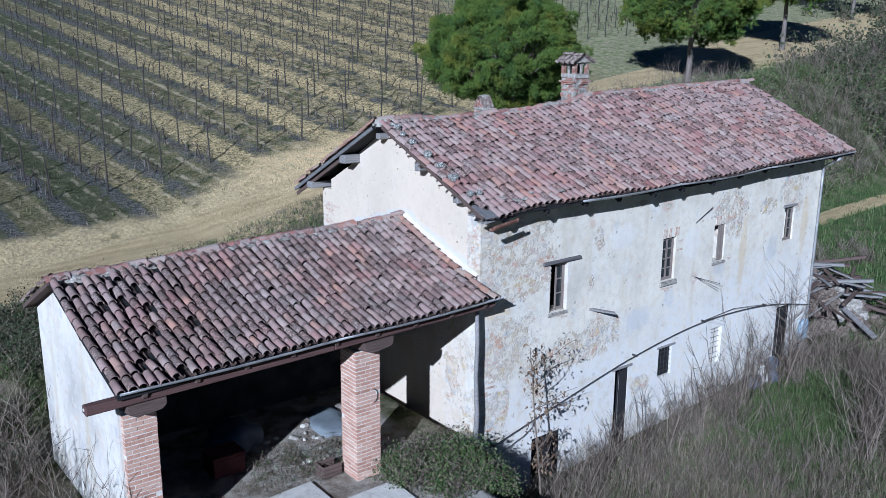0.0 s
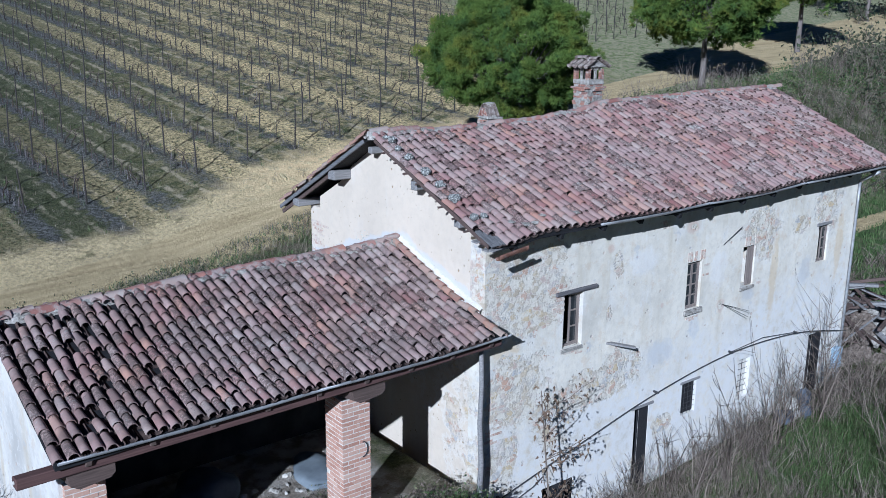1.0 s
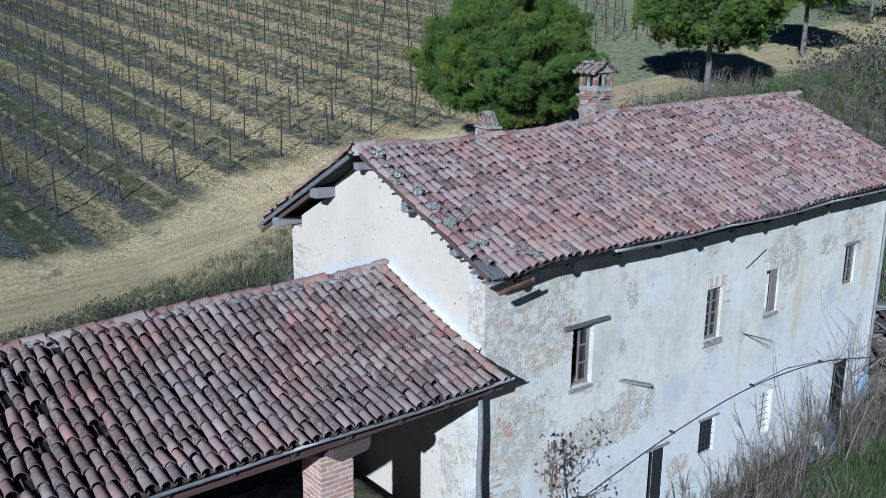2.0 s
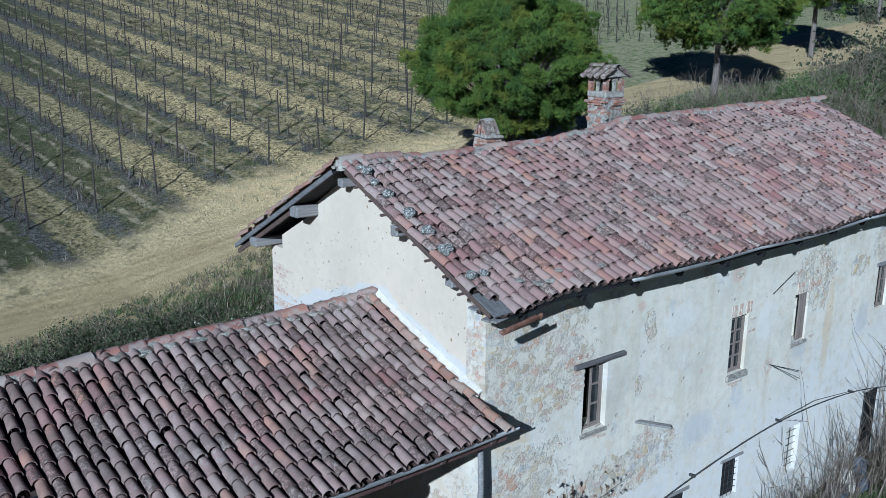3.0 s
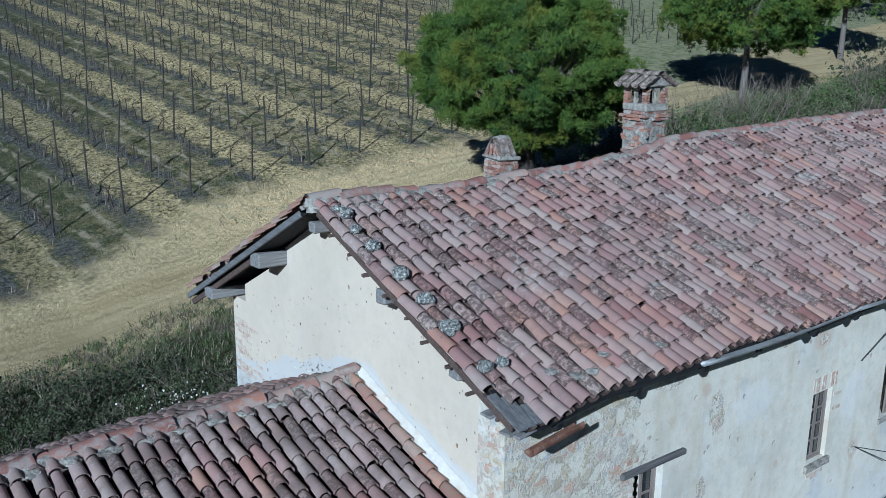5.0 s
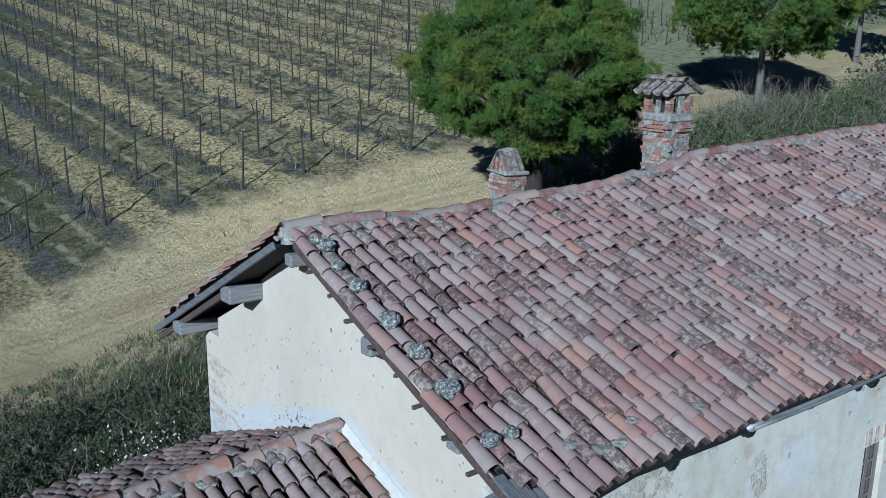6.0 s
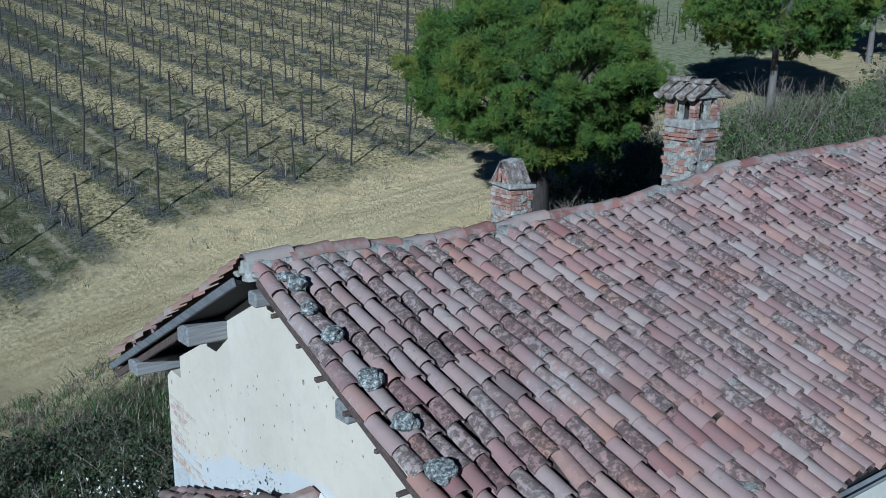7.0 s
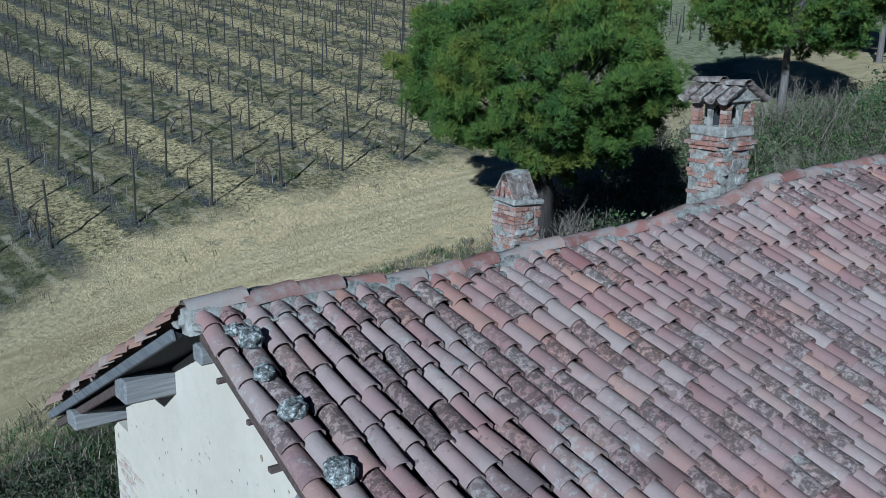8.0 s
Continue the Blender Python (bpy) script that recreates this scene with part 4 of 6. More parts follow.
half_pipe("gutter", (2.80, -0.70, 8.33), (6.60, -0.70, 8.34), 0.06, ZINC, house, "bent zinc gutter", 0.25, sag=0.04)
half_pipe("gutter", (6.7, -0.70, 8.32), (11.0, -0.69, 8.37), 0.045, ZINC, house, "", 0.15, sag=0.06)
half_pipe("gutter", (11.1, -0.70, 8.37), (HX + 0.6, -0.70, 8.43), 0.05, ZINC, house, "", 0.2, sag=0.03)
half_pipe("gutter", (-0.36, -0.78, 8.07), (0.46, -0.74, 8.16), 0.09, RUST, house, "broken piece of rusty gutter", 0.5)
vs, fs = [], []
tube(vs, fs, [(HX - 0.16, -0.07, z_) for z_ in (1.3, 3.0, 5.0, 7.0, 7.9)], 0.045, 0.045, 8)
tube(vs, fs, [(HX - 0.16, -0.07, 7.88), (HX - 0.16, -0.35, 8.05), (HX - 0.16, -0.65, 8.25)], 0.045, 0.045, 8)
list_part("downpipe", vs, fs, ZINC, house, "thin zinc downpipe", True)
k = Mat("pale blue enamel", 0.5)
BLUEBOX = k.done(k.ramp(k.noise(5, 3), [(0, (0.36, 0.50, 0.62)), (1, (0.48, 0.60, 0.70))]))
box_part("meter_box", HX - 0.55, HX - 0.12, -0.16, 0, 1.75, 2.45, BLUEBOX, house, 0.015, 0, "pale blue meter box")


def casement(hole, leaves, bars, ajar=0.0, depth=0.12, glazed=True):
    """A wooden window set in an opening of the facade."""
    x0, x1, z0, z1 = hole
    y = depth
    w = 0.05
    frame_bm = bmesh.new()
    add_box(frame_bm, x0 + 0.003, x0 + w, y, y + 0.07, z0 + 0.003, z1 - 0.003)
    add_box(frame_bm, x1 - w, x1 - 0.003, y, y + 0.07, z0 + 0.003, z1 - 0.003)
    add_box(frame_bm, x0 + w, x1 - w, y, y + 0.07, z1 - w, z1 - 0.003)
    add_box(frame_bm, x0 + w, x1 - w, y, y + 0.07, z0 + 0.003, z0 + w)
    win = part("window", frame_bm, FRAMEWOOD, house, "weathered unpainted wooden window")
    span = (x1 - x0 - 2 * w) / leaves
    for l in range(leaves):
        a = x0 + w + span * l
        bm = bmesh.new()
        s = 0.038
        add_box(bm, 0, s, 0, 0.035, z0 + w, z1 - w)
        add_box(bm, span - s, span, 0, 0.035, z0 + w, z1 - w)
        for q in range(bars + 1):
            zq = z0 + w + (z1 - z0 - 2 * w - s) * q / bars
            add_box(bm, s, span - s, 0.002, 0.033, zq, zq + s)
        ang = ajar if l == 0 else 0.0
        bm.transform(Matrix.Translation((a, y + 0.01, 0)) @ Matrix.Rotation(ang, 4, "Z"))
        part("casement", bm, FRAMEWOOD, win)
        if glazed:
            for q in range(bars):
                za = z0 + w + (z1 - z0 - 2 * w - s) * q / bars + s
                zb = z0 + w + (z1 - z0 - 2 * w - s) * (q + 1) / bars
                if rnd.random() < 0.06:
                    continue
                bm = bmesh.new()
                add_box(bm, s, span - s, 0.014, 0.018, za, zb)
                bm.transform(Matrix.Translation((a, y + 0.01, 0)) @ Matrix.Rotation(ang, 4, "Z"))
                part("pane", bm, PANE, win)
    return win


casement(W1, 2, 3, 0.9)
casement(W2, 2, 4, 0.0, 0.08)
casement(W4, 2, 3, 0.5, 0.06)
# the third upper window has lost its glass: one boarded leaf hangs inside
bm = bmesh.new()
for i in range(3):
    add_box(bm, 9.66 + 0.096 * i, 9.75 + 0.096 * i, 0.05, 0.08, 5.47, 6.60, 0.003)
shut = part("shutter", bm, FRAMEWOOD, house, "grey board shutter hanging in the opening")
bm = bmesh.new()
add_box(bm, 9.373, 9.42, 0.12, 0.18, 5.453, 6.617)
part("window_frame", bm, FRAMEWOOD, house)


def bars_in(hole, across, upright, mat=CABLE, y=0.08):
    x0, x1, z0, z1 = hole
    vs, fs = [], []
    for i in range(upright):
        xx = x0 + (x1 - x0) * (i + 1) / (upright + 1)
        tube(vs, fs, [(xx, y, z0), (xx, y, z1)], 0.008, 0.008, 5)
    for i in range(across):
        zz = z0 + (z1 - z0) * (i + 1) / (across + 1)
        tube(vs, fs, [(x0, y + 0.012, zz), (x1, y + 0.012, zz)], 0.008, 0.008, 5)
    list_part("window_grille", vs, fs, mat, house, "rusty iron window bars")


bars_in(WG, 5, 3, CABLE, 0.03)
# black sheet added behind the bars for the dark of the opening
box_part("opening_shade", WG[0] + 0.003, WG[1] - 0.003, 0.09, 0.12, WG[2] + 0.003, WG[3] - 0.003, SHADED_BOARDS, house, 0)
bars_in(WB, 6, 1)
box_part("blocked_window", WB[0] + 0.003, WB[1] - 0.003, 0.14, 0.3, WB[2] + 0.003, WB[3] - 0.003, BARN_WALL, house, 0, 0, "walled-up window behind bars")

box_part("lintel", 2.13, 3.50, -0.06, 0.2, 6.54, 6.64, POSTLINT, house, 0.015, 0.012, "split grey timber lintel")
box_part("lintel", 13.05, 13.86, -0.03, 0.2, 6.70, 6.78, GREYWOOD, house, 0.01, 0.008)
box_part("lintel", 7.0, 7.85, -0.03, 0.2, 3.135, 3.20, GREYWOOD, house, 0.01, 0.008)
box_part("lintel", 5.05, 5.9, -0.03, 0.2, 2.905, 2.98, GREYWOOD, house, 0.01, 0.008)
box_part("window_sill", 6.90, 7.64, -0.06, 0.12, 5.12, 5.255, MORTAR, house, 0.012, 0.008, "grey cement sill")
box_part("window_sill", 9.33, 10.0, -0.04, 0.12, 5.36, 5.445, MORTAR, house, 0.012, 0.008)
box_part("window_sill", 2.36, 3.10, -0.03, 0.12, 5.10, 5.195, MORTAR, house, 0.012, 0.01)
# doors of the ground floor, half open, blackened in colour as unlit doorways
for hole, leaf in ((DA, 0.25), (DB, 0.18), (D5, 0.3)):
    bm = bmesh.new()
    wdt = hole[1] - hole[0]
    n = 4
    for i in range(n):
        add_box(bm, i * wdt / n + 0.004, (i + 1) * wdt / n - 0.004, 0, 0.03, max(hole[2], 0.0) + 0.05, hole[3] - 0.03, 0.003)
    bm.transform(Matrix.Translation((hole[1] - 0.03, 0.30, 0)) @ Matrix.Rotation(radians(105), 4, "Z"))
    part("door", bm, SHADED_BOARDS, house, "open plank door blackened as the unlit doorway")
    # black strip added over the sunlit reveal to keep the doorway dark
    box_part("reveal_shade", hole[1] - 0.045, hole[1] - 0.003, 0.012, 0.29, max(hole[2], 0.0) + 0.02, hole[3] - 0.003, SHADED_BOARDS, house, 0.006)

# bricks that show round the openings
BR = [plain_mesh("brick", *b, mt, False) for b in [([(x_, y_, z_) for z_ in (-0.0275, 0.0275) for x_, y_ in ((-0.125, -0.06), (0.125, -0.06), (0.125, 0.06), (-0.125, 0.06))],
      [(3, 2, 1, 0), (4, 5, 6, 7), (0, 1, 5, 4), (1, 2, 6, 5), (2, 3, 7, 6), (3, 0, 4, 7)])] for mt in (BRICK, FADED, CHBRICK)]


def brick_at(parent, m, kind=0):
    ob = new("brick", BR[kind])
    ob.parent = parent
    ob.matrix_basis = m
    return ob


def brick_field(x0, x1, z0, z1, keep, seed, upright=False, proud=0.008):
    rg = random.Random(seed)
    dx, dz = (0.066, 0.26) if upright else (0.26, 0.066)
    row = 0
    zz = z0 + dz / 2
    while zz < z1:
        xx = x0 + (dx / 2 if row % 2 or upright else dx)
        while xx < x1:
            if rg.random() < keep:
                m = Matrix.Translation((xx, 0.06 - proud + rg.uniform(-0.006, 0.004), zz))
                m = m @ Matrix.Rotation(rg.gauss(0, 0.02), 4, "Y")
                if upright:
                    m = m @ Matrix.Rotation(radians(90), 4, "Y")
                brick_at(front, m, 1)
            xx += dx
        zz += dz
        row += 1


brick_field(6.92, 7.62, 6.58, 6.86, 0.7, 1, True)
brick_field(9.30, 10.05, 6.64, 6.92, 0.7, 2, True)
brick_field(2.05, 2.40, 6.15, 6.52, 0.75, 3)
brick_field(2.10, 2.42, 6.72, 6.95, 0.7, 4)
brick_field(3.10, 3.45, 6.2, 6.5, 0.45, 5)
brick_field(7.0, 7.5, 4.92, 5.08, 0.8, 6)
brick_field(7.6, 7.85, 5.9, 6.4, 0.22, 7)
brick_field(9.98, 10.3, 5.3, 6.0, 0.18, 8)
brick_field(1.15, 1.5, 7.7, 8.1, 0.7, 9)
brick_field(-0.0 + 0.02, 0.6, 4.1, 4.4, 0.5, 10)
brick_field(0.05, 0.5, 3.4, 4.0, 0.35, 14)
brick_field(2.45, 3.0, 4.98, 5.09, 0.7, 15)

# rods and a plank left in the wall
bm = bmesh.new()
beam_between(bm, (3.98, 0.05, 5.02), (4.55, -0.42, 4.90), 0.13, 0.05, 0.006)
part("plank_stub", bm, GREYWOOD, house, "grey plank stub jutting from the wall")
for a, b, rr in (((8.39, -0.03, 6.85), (9.07, -0.10, 7.26), 0.011), ((8.55, -0.02, 5.14), (9.40, -0.30, 4.68), 0.008), ((8.6, -0.02, 5.12), (9.60, -0.2, 4.78), 0.008)):
    vs, fs = [], []
    tube(vs, fs, [a, b], rr, rr, 5)
    list_part("iron_rod", vs, fs, CABLE, house, "thin rusty rod")
pts = [(-1.2, -0.15, 1.62), (0.48, -0.12, 2.02), (2.8, -0.12, 2.57), (5.9, -0.12, 3.24), (9.1, -0.12, 3.62), (12.4, -0.12, 3.50), (15.3, -0.12, 2.96)]
fine_pts = []
for i in range(len(pts) - 1):
    a, b, c, d = (Vector(pts[min(max(n, 0), len(pts) - 1)]) for n in (i - 1, i, i + 1, i + 2))
    for s in range(8):
        u = s / 8
        fine_pts.append(0.5 * (2 * b + (c - a) * u + (2 * a - 5 * b + 4 * c - d) * u * u + (3 * b - a - 3 * c + d) * u * u * u))
fine_pts.append(Vector(pts[-1]))
vs, fs = [], []
tube(vs, fs, fine_pts, 0.014, 0.014, 6)
tube(vs, fs, [(-1.0, -0.13, 1.28), (0.5, -0.13, 1.70), (1.5, -0.12, 1.98), (1.9, -0.06, 2.12)], 0.010, 0.010, 5)
tube(vs, fs, [(9.0, -0.10, 3.64), (10.6, -0.10, 3.74), (12.4, -0.1, 3.53)], 0.009, 0.009, 5)
list_part("power_cable", vs, fs, CABLE, house, "black cable strung along the facade")
for p in pts[1:-1]:
    box_part("cable_bracket", p[0] - 0.03, p[0] + 0.03, -0.15, 0.01, p[2] - 0.02, p[2] + 0.03, CABLE, house, 0.008)

# irregular stones bared where the plaster fell, laid in rough courses
rub = random.Random(5)
stone_shapes = []
for i in range(10):
    o_ = lumpy("wall_stone", (0, 0, 0), (1, 1, 1), RUBBLE, None, 300 + i, 1, 0.42, 0, 1.5)
    stone_shapes.append(o_.data)
    bpy.data.objects.remove(o_)
for cx, cz, rx_, rz_, dens in ((1.15, 7.0, 1.4, 1.0, 0.95), (0.8, 4.7, 0.95, 1.0, 0.8), (4.4, 4.0, 0.9, 0.4, 0.7), (10.3, 7.2, 0.85, 0.45, 0.7), (13.8, 7.4, 0.9, 0.4, 0.7), (2.7, 4.2, 0.8, 0.5, 0.7)):
    zz = cz - rz_
    while zz < cz + rz_:
        hh = rub.uniform(0.12, 0.21)
        xx = cx - rx_
        while xx < cx + rx_:
            ww = rub.uniform(0.16, 0.38)
            px, pz = xx + ww / 2, zz + hh / 2 + rub.uniform(-0.03, 0.03)
            q = ((px - cx) / rx_) ** 2 + ((pz - cz) / rz_) ** 2
            xx += ww
            if px < 0.12 or pz > 8.0 or rub.random() > dens * 0.34 * (1.1 - q) or any(h[0] - 0.2 < px < h[1] + 0.2 and h[2] - 0.2 < pz < h[3] + 0.3 for h in (W1, W2, W3, W4, DA, DB, WG)):
                continue
            ob = new("wall_stone", stone_shapes[rub.randrange(10)])
            ob.parent = front
            ob.matrix_basis = Matrix.Translation((px, 0.012, pz)) @ Matrix.Rotation(rub.gauss(0, 0.12), 4, "Y") @ Matrix.Diagonal((ww * 0.50, 0.017, hh * 0.50, 1))
        zz += hh
# bricks bared at the far edge of the gable
for i in range(15):
    for j in range(4):
        if rub.random() < 0.8 - 0.15 * j:
            brick_at(gable_wall, Matrix.Translation((0.052, 7.24 - 0.26 * j - 0.13 * (i % 2), 6.35 + 0.068 * i)) @ Matrix.Rotation(radians(90), 4, "Z") @ Matrix.Rotation(rub.gauss(0, 0.03), 4, "Y"), 1)
# loose boards under the broken corner of the roof
for a_, b_, w_ in (((-0.42, -0.45, 8.14), (0.75, -0.30, 8.22), 0.16), ((-0.45, -0.15, 8.26), (0.6, -0.12, 8.33), 0.18), ((-0.40, -0.62, 8.16), (0.4, -0.5, 8.21), 0.10)):
    bm = bmesh.new()
    beam_between(bm, a_, b_, w_, 0.035, 0.004)
    part("loose_board", bm, GREYWOOD, house, "loose grey board under the eave")

for xb, tb in ((-0.36, 0.12), (-0.22, 0.10), (-0.08, 0.06)):
    bm = bmesh.new()
    beam_between(bm, front_slope(xb, 0.0) + Vector((0, -0.04, 0.015)), front_slope(xb + 0.02, tb) + Vector((0, 0, 0.015)), 0.13, 0.03, 0.004)
    part("roof_board", bm, GREYWOOD_Y, house, "bared grey roof board")

# retaining wall under the barn yard
yard_wall = part("wall", wall_with_holes(-1.3, -0.004, -1.0, 2.42, 0.02, 0.4, [(-0.62, 0.0 - 0.06, 0.3, 1.28)]), FACADE, house, "low plastered wall below the barn yard")


# ---------- chimneys ----------
k = Mat("grey lichened cap tile", 0.9)
c = k.ramp(k.noise(9, 6, 0.7), [(0.34, (0.07, 0.05, 0.04)), (0.5, (0.21, 0.165, 0.135)), (0.68, (0.44, 0.40, 0.35))])
CAPTILE = k.done(c, k.noise(30, 5), 0.6, 0.015)

def brick_ring(parent, x0, x1, y0, y1, z, kind, flip, seed, keep=1.0, tall=1.0):
    """One course of bricks round a rectangle."""
    rg = random.Random(seed)

    def run(a, b, fixed, axis, inward):
        pos = a
        while pos < b - 0.03:
            l = min(0.25, b - pos)
            if rg.random() < keep:
                mid = pos + l / 2
                cen = (mid, fixed + inward * 0.057, z) if axis == "x" else (fixed + inward * 0.057, mid, z)
                m = Matrix.Translation(Vector(cen) + Vector((rg.gauss(0, 0.002 + 0.003 * kind), rg.gauss(0, 0.002 + 0.003 * kind), rg.gauss(0, 0.0015 + 0.001 * kind))))
                if axis == "y":
                    m = m @ Matrix.Rotation(radians(90), 4, "Z")
                brick_at(parent, m @ Matrix.Diagonal((l / 0.25 * rg.uniform(0.97, 1.0), rg.uniform(0.97, 1.03), rg.uniform(0.93, 1.03) * tall, 1)), kind)
            pos += l + 0.011 * tall

    o = 0.13
    if flip:
        run(x0, x1 - o, y0, "x", 1), run(y0, y1 - o, x1, "y", -1), run(x0 + o, x1, y1, "x", -1), run(y0 + o, y1, x0, "y", 1)
    else:
        run(x0 + o, x1, y0, "x", 1), run(y0 + o, y1, x1, "y", -1), run(x0, x1 - o, y1, "x", -1), run(y0, y1 - o, x0, "y", 1)


def add_arch(bm, a, b, z0, z1, depth_fixed, thick, axis, rise):
    """A flat-topped spandrel over an opening from a to b, its underside round."""
    n = 8
    lo, hi = [], []
    for i in range(n + 1):
        s = i / n
        p = a + (b - a) * s
        lo.append((p, z0 + rise * math.sin(math.pi * s)))
        hi.append((p, z1))
    for i in range(n):
        ring = []
        for (p, zz) in (lo[i], lo[i + 1], hi[i + 1], hi[i]):
            for d in (depth_fixed, depth_fixed + thick):
                ring.append(bm.verts.new((p, d, zz) if axis == "x" else (d, p, zz)))
        f = [ring[0], ring[2], ring[4], ring[6]], [ring[1], ring[7], ring[5], ring[3]], [ring[0], ring[1], ring[3], ring[2]], [ring[4], ring[5], ring[7], ring[6]]
        for q in f:
            bm.faces.new(q)


CX0, CX1, CY0, CY1 = 8.03, 8.70, 4.87, 5.47
chim = box_part("chimney", CX0 + 0.012, CX1 - 0.012, CY0 + 0.012, CY1 - 0.012, 8.55, 10.59, MORTAR, house, 0.01, 0.004, "tall brick chimney with arched tiled cap")
zc = 9.75
i = 0
while zc < 10.55:
    brick_ring(chim, CX0, CX1, CY0, CY1, zc, 2, i % 2, 70 + i, 0.9 if zc > 10.38 else 0.22)
    zc += 0.066
    i += 1
zc = 10.59
for d, zz in ((0.03, 10.62), (0.055, 10.69), (0.0, 10.76)):
    brick_ring(chim, CX0 - d, CX1 + d, CY0 - d, CY1 + d, zz, 2, i % 2, 90 + i, 0.92)
    i += 1
box_part("chimney_band", CX0 + 0.01, CX1 - 0.01, CY0 + 0.01, CY1 - 0.01, 10.59, 10.79, MORTAR, chim, 0.006)
box_part("chimney_band", CX0 - 0.012, CX1 + 0.012, CY0 - 0.012, CY1 + 0.012, 10.79, 10.93, MORTAR, chim, 0.012, 0.012)
for px in (CX0, CX1 - 0.11):
    for py in (CY0, CY1 - 0.11):
        zz = 10.90
        j = 0
        while zz < 11.25:
            brick_at(chim, Matrix.Translation((px + 0.055, py + 0.055, zz)) @ Matrix.Rotation(radians(90 * (j % 2)), 4, "Z") @ Matrix.Diagonal((0.46, 0.95, 1, 1)), 2)
            zz += 0.062
            j += 1
bm = bmesh.new()
for (u0, u1, fixed, axis) in ((CX0 + 0.1, CX1 - 0.1, CY0 + 0.005, "x"), (CX0 + 0.1, CX1 - 0.1, CY1 - 0.065, "x"), (CY0 + 0.1, CY1 - 0.1, CX0 + 0.005, "y"), (CY0 + 0.1, CY1 - 0.1, CX1 - 0.065, "y")):
    mid = (u0 + u1) / 2
    add_arch(bm, u0, mid - 0.03, 11.17, 11.28, fixed, 0.06, axis, 0.09)
    add_arch(bm, mid + 0.03, u1, 11.17, 11.28, fixed, 0.06, axis, 0.09)
    if axis == "x":
        add_box(bm, mid - 0.03, mid + 0.03, fixed, fixed + 0.06, 10.87, 11.28)
    else:
        add_box(bm, fixed, fixed + 0.06, mid - 0.03, mid + 0.03, 10.87, 11.28)
part("arcade", bm, MORTAR, chim, "small plastered arches")
# near-black core standing in for the shade behind the arches
box_part("flue", CX0 + 0.22, CX1 - 0.22, CY0 + 0.22, CY1 - 0.22, 10.87, 11.28, ROOM_SHADE, chim, 0)
box_part("cap_slab", CX0 - 0.05, CX1 + 0.05, CY0 - 0.05, CY1 + 0.05, 11.28, 11.34, MORTAR, chim, 0.012, 0.01)
mx = (CX0 + CX1) / 2
bm = bmesh.new()
tri = [(CX0 - 0.04, 11.34), (CX1 + 0.04, 11.34), (mx, 11.52)]
a = [bm.verts.new((p, CY0 - 0.03, zz)) for p, zz in tri]
b = [bm.verts.new((p, CY1 + 0.03, zz)) for p, zz in tri]
bm.faces.new(a), bm.faces.new(b[::-1])
for q in range(3):
    bm.faces.new((a[q], b[q], b[(q + 1) % 3], a[(q + 1) % 3]))
bmesh.ops.recalc_face_normals(bm, faces=bm.faces[:])
part("cap_gable", bm, MORTAR, chim)
tv, tf = coppo(0.42, 0.098, 0.078)
cap_mesh = sharp_mesh("cap_tile", tv, tf, CAPTILE)
for s in (-1, 1):
    for q in range(4):
        yy = CY0 - 0.04 + 0.225 * q
        for up_ in (0.0, 0.2):
            p = Vector((mx + s * (0.52 - up_ * 0.9), yy, 11.34 + up_ * 0.46))
            up = Vector((-s * 0.88, 0, 0.40)).normalized()
            across = Vector((0, -s * 1.0, 0))
            m = Matrix((across, up, across.cross(up))).transposed().to_4x4()
            ob = new("cap_tile", cap_mesh)
            ob.parent = chim
            ob.matrix_basis = Matrix.Translation(p) @ m @ Matrix.Rotation(rnd.gauss(0, 0.04), 4, "Z") @ Matrix.Diagonal((1, 0.72, 1, 1))
for q in range(2):
    vs, fs = coppo(0.5, 0.12, 0.10, 0.7)
    ob = new("cap_tile", sharp_mesh("cap_tile", vs, fs, CAPTILE))
    ob.parent = chim
    ob.matrix_basis = Matrix.Translation((mx, CY0 - 0.10 + 0.42 * q, 11.53 + 0.02 * q)) @ Matrix.Rotation(-0.03, 4, "X")

DX0, DX1, DY0, DY1 = 5.88, 6.38, 6.86, 7.38
chim2 = box_part("chimney", DX0 + 0.012, DX1 - 0.012, DY0 + 0.012, DY1 - 0.012, 7.7, 9.72, MORTAR, house, 0.01, 0.004, "short brick chimney with leaning tile cap")
zc = 9.05
i = 0
while zc < 9.70:
    brick_ring(chim2, DX0, DX1, DY0, DY1, zc, 2, i % 2, 130 + i, 0.85)
    zc += 0.066
    i += 1
box_part("cap_slab", DX0 - 0.05, DX1 + 0.05, DY0 - 0.05, DY1 + 0.05, 9.72, 9.79, MORTAR, chim2, 0.02, 0.035)
my = (DY0 + DY1) / 2
for s in (-1, 1):
    for q in range(2):
        bm = bmesh.new()
        x_a = DX0 - 0.02 + 0.235 * q
        beam_between(bm, ((x_a + x_a + 0.23) / 2, my + s * 0.26, 9.78), ((x_a + x_a + 0.23) / 2, my + s * 0.03, 10.16), 0.23, 0.035, 0.006)
        part("leaning_tile", bm, CAPTILE, chim2)
for q in range(4):
    yq = my - 0.2 + 0.13 * q
    bm = bmesh.new()
    beam_between(bm, (DX0 + 0.01, yq, 9.79), (DX0 + 0.01, yq + (my - yq) * 0.4, 10.08 - abs(yq - my) * 0.6), 0.03, 0.06)
    part("brick_slip", bm, CHBRICK, chim2)
lumpy("mortar", (DX0 + 0.22, my, 10.16), (0.24, 0.08, 0.05), MORTAR, chim2, 5, 2, 0.4)
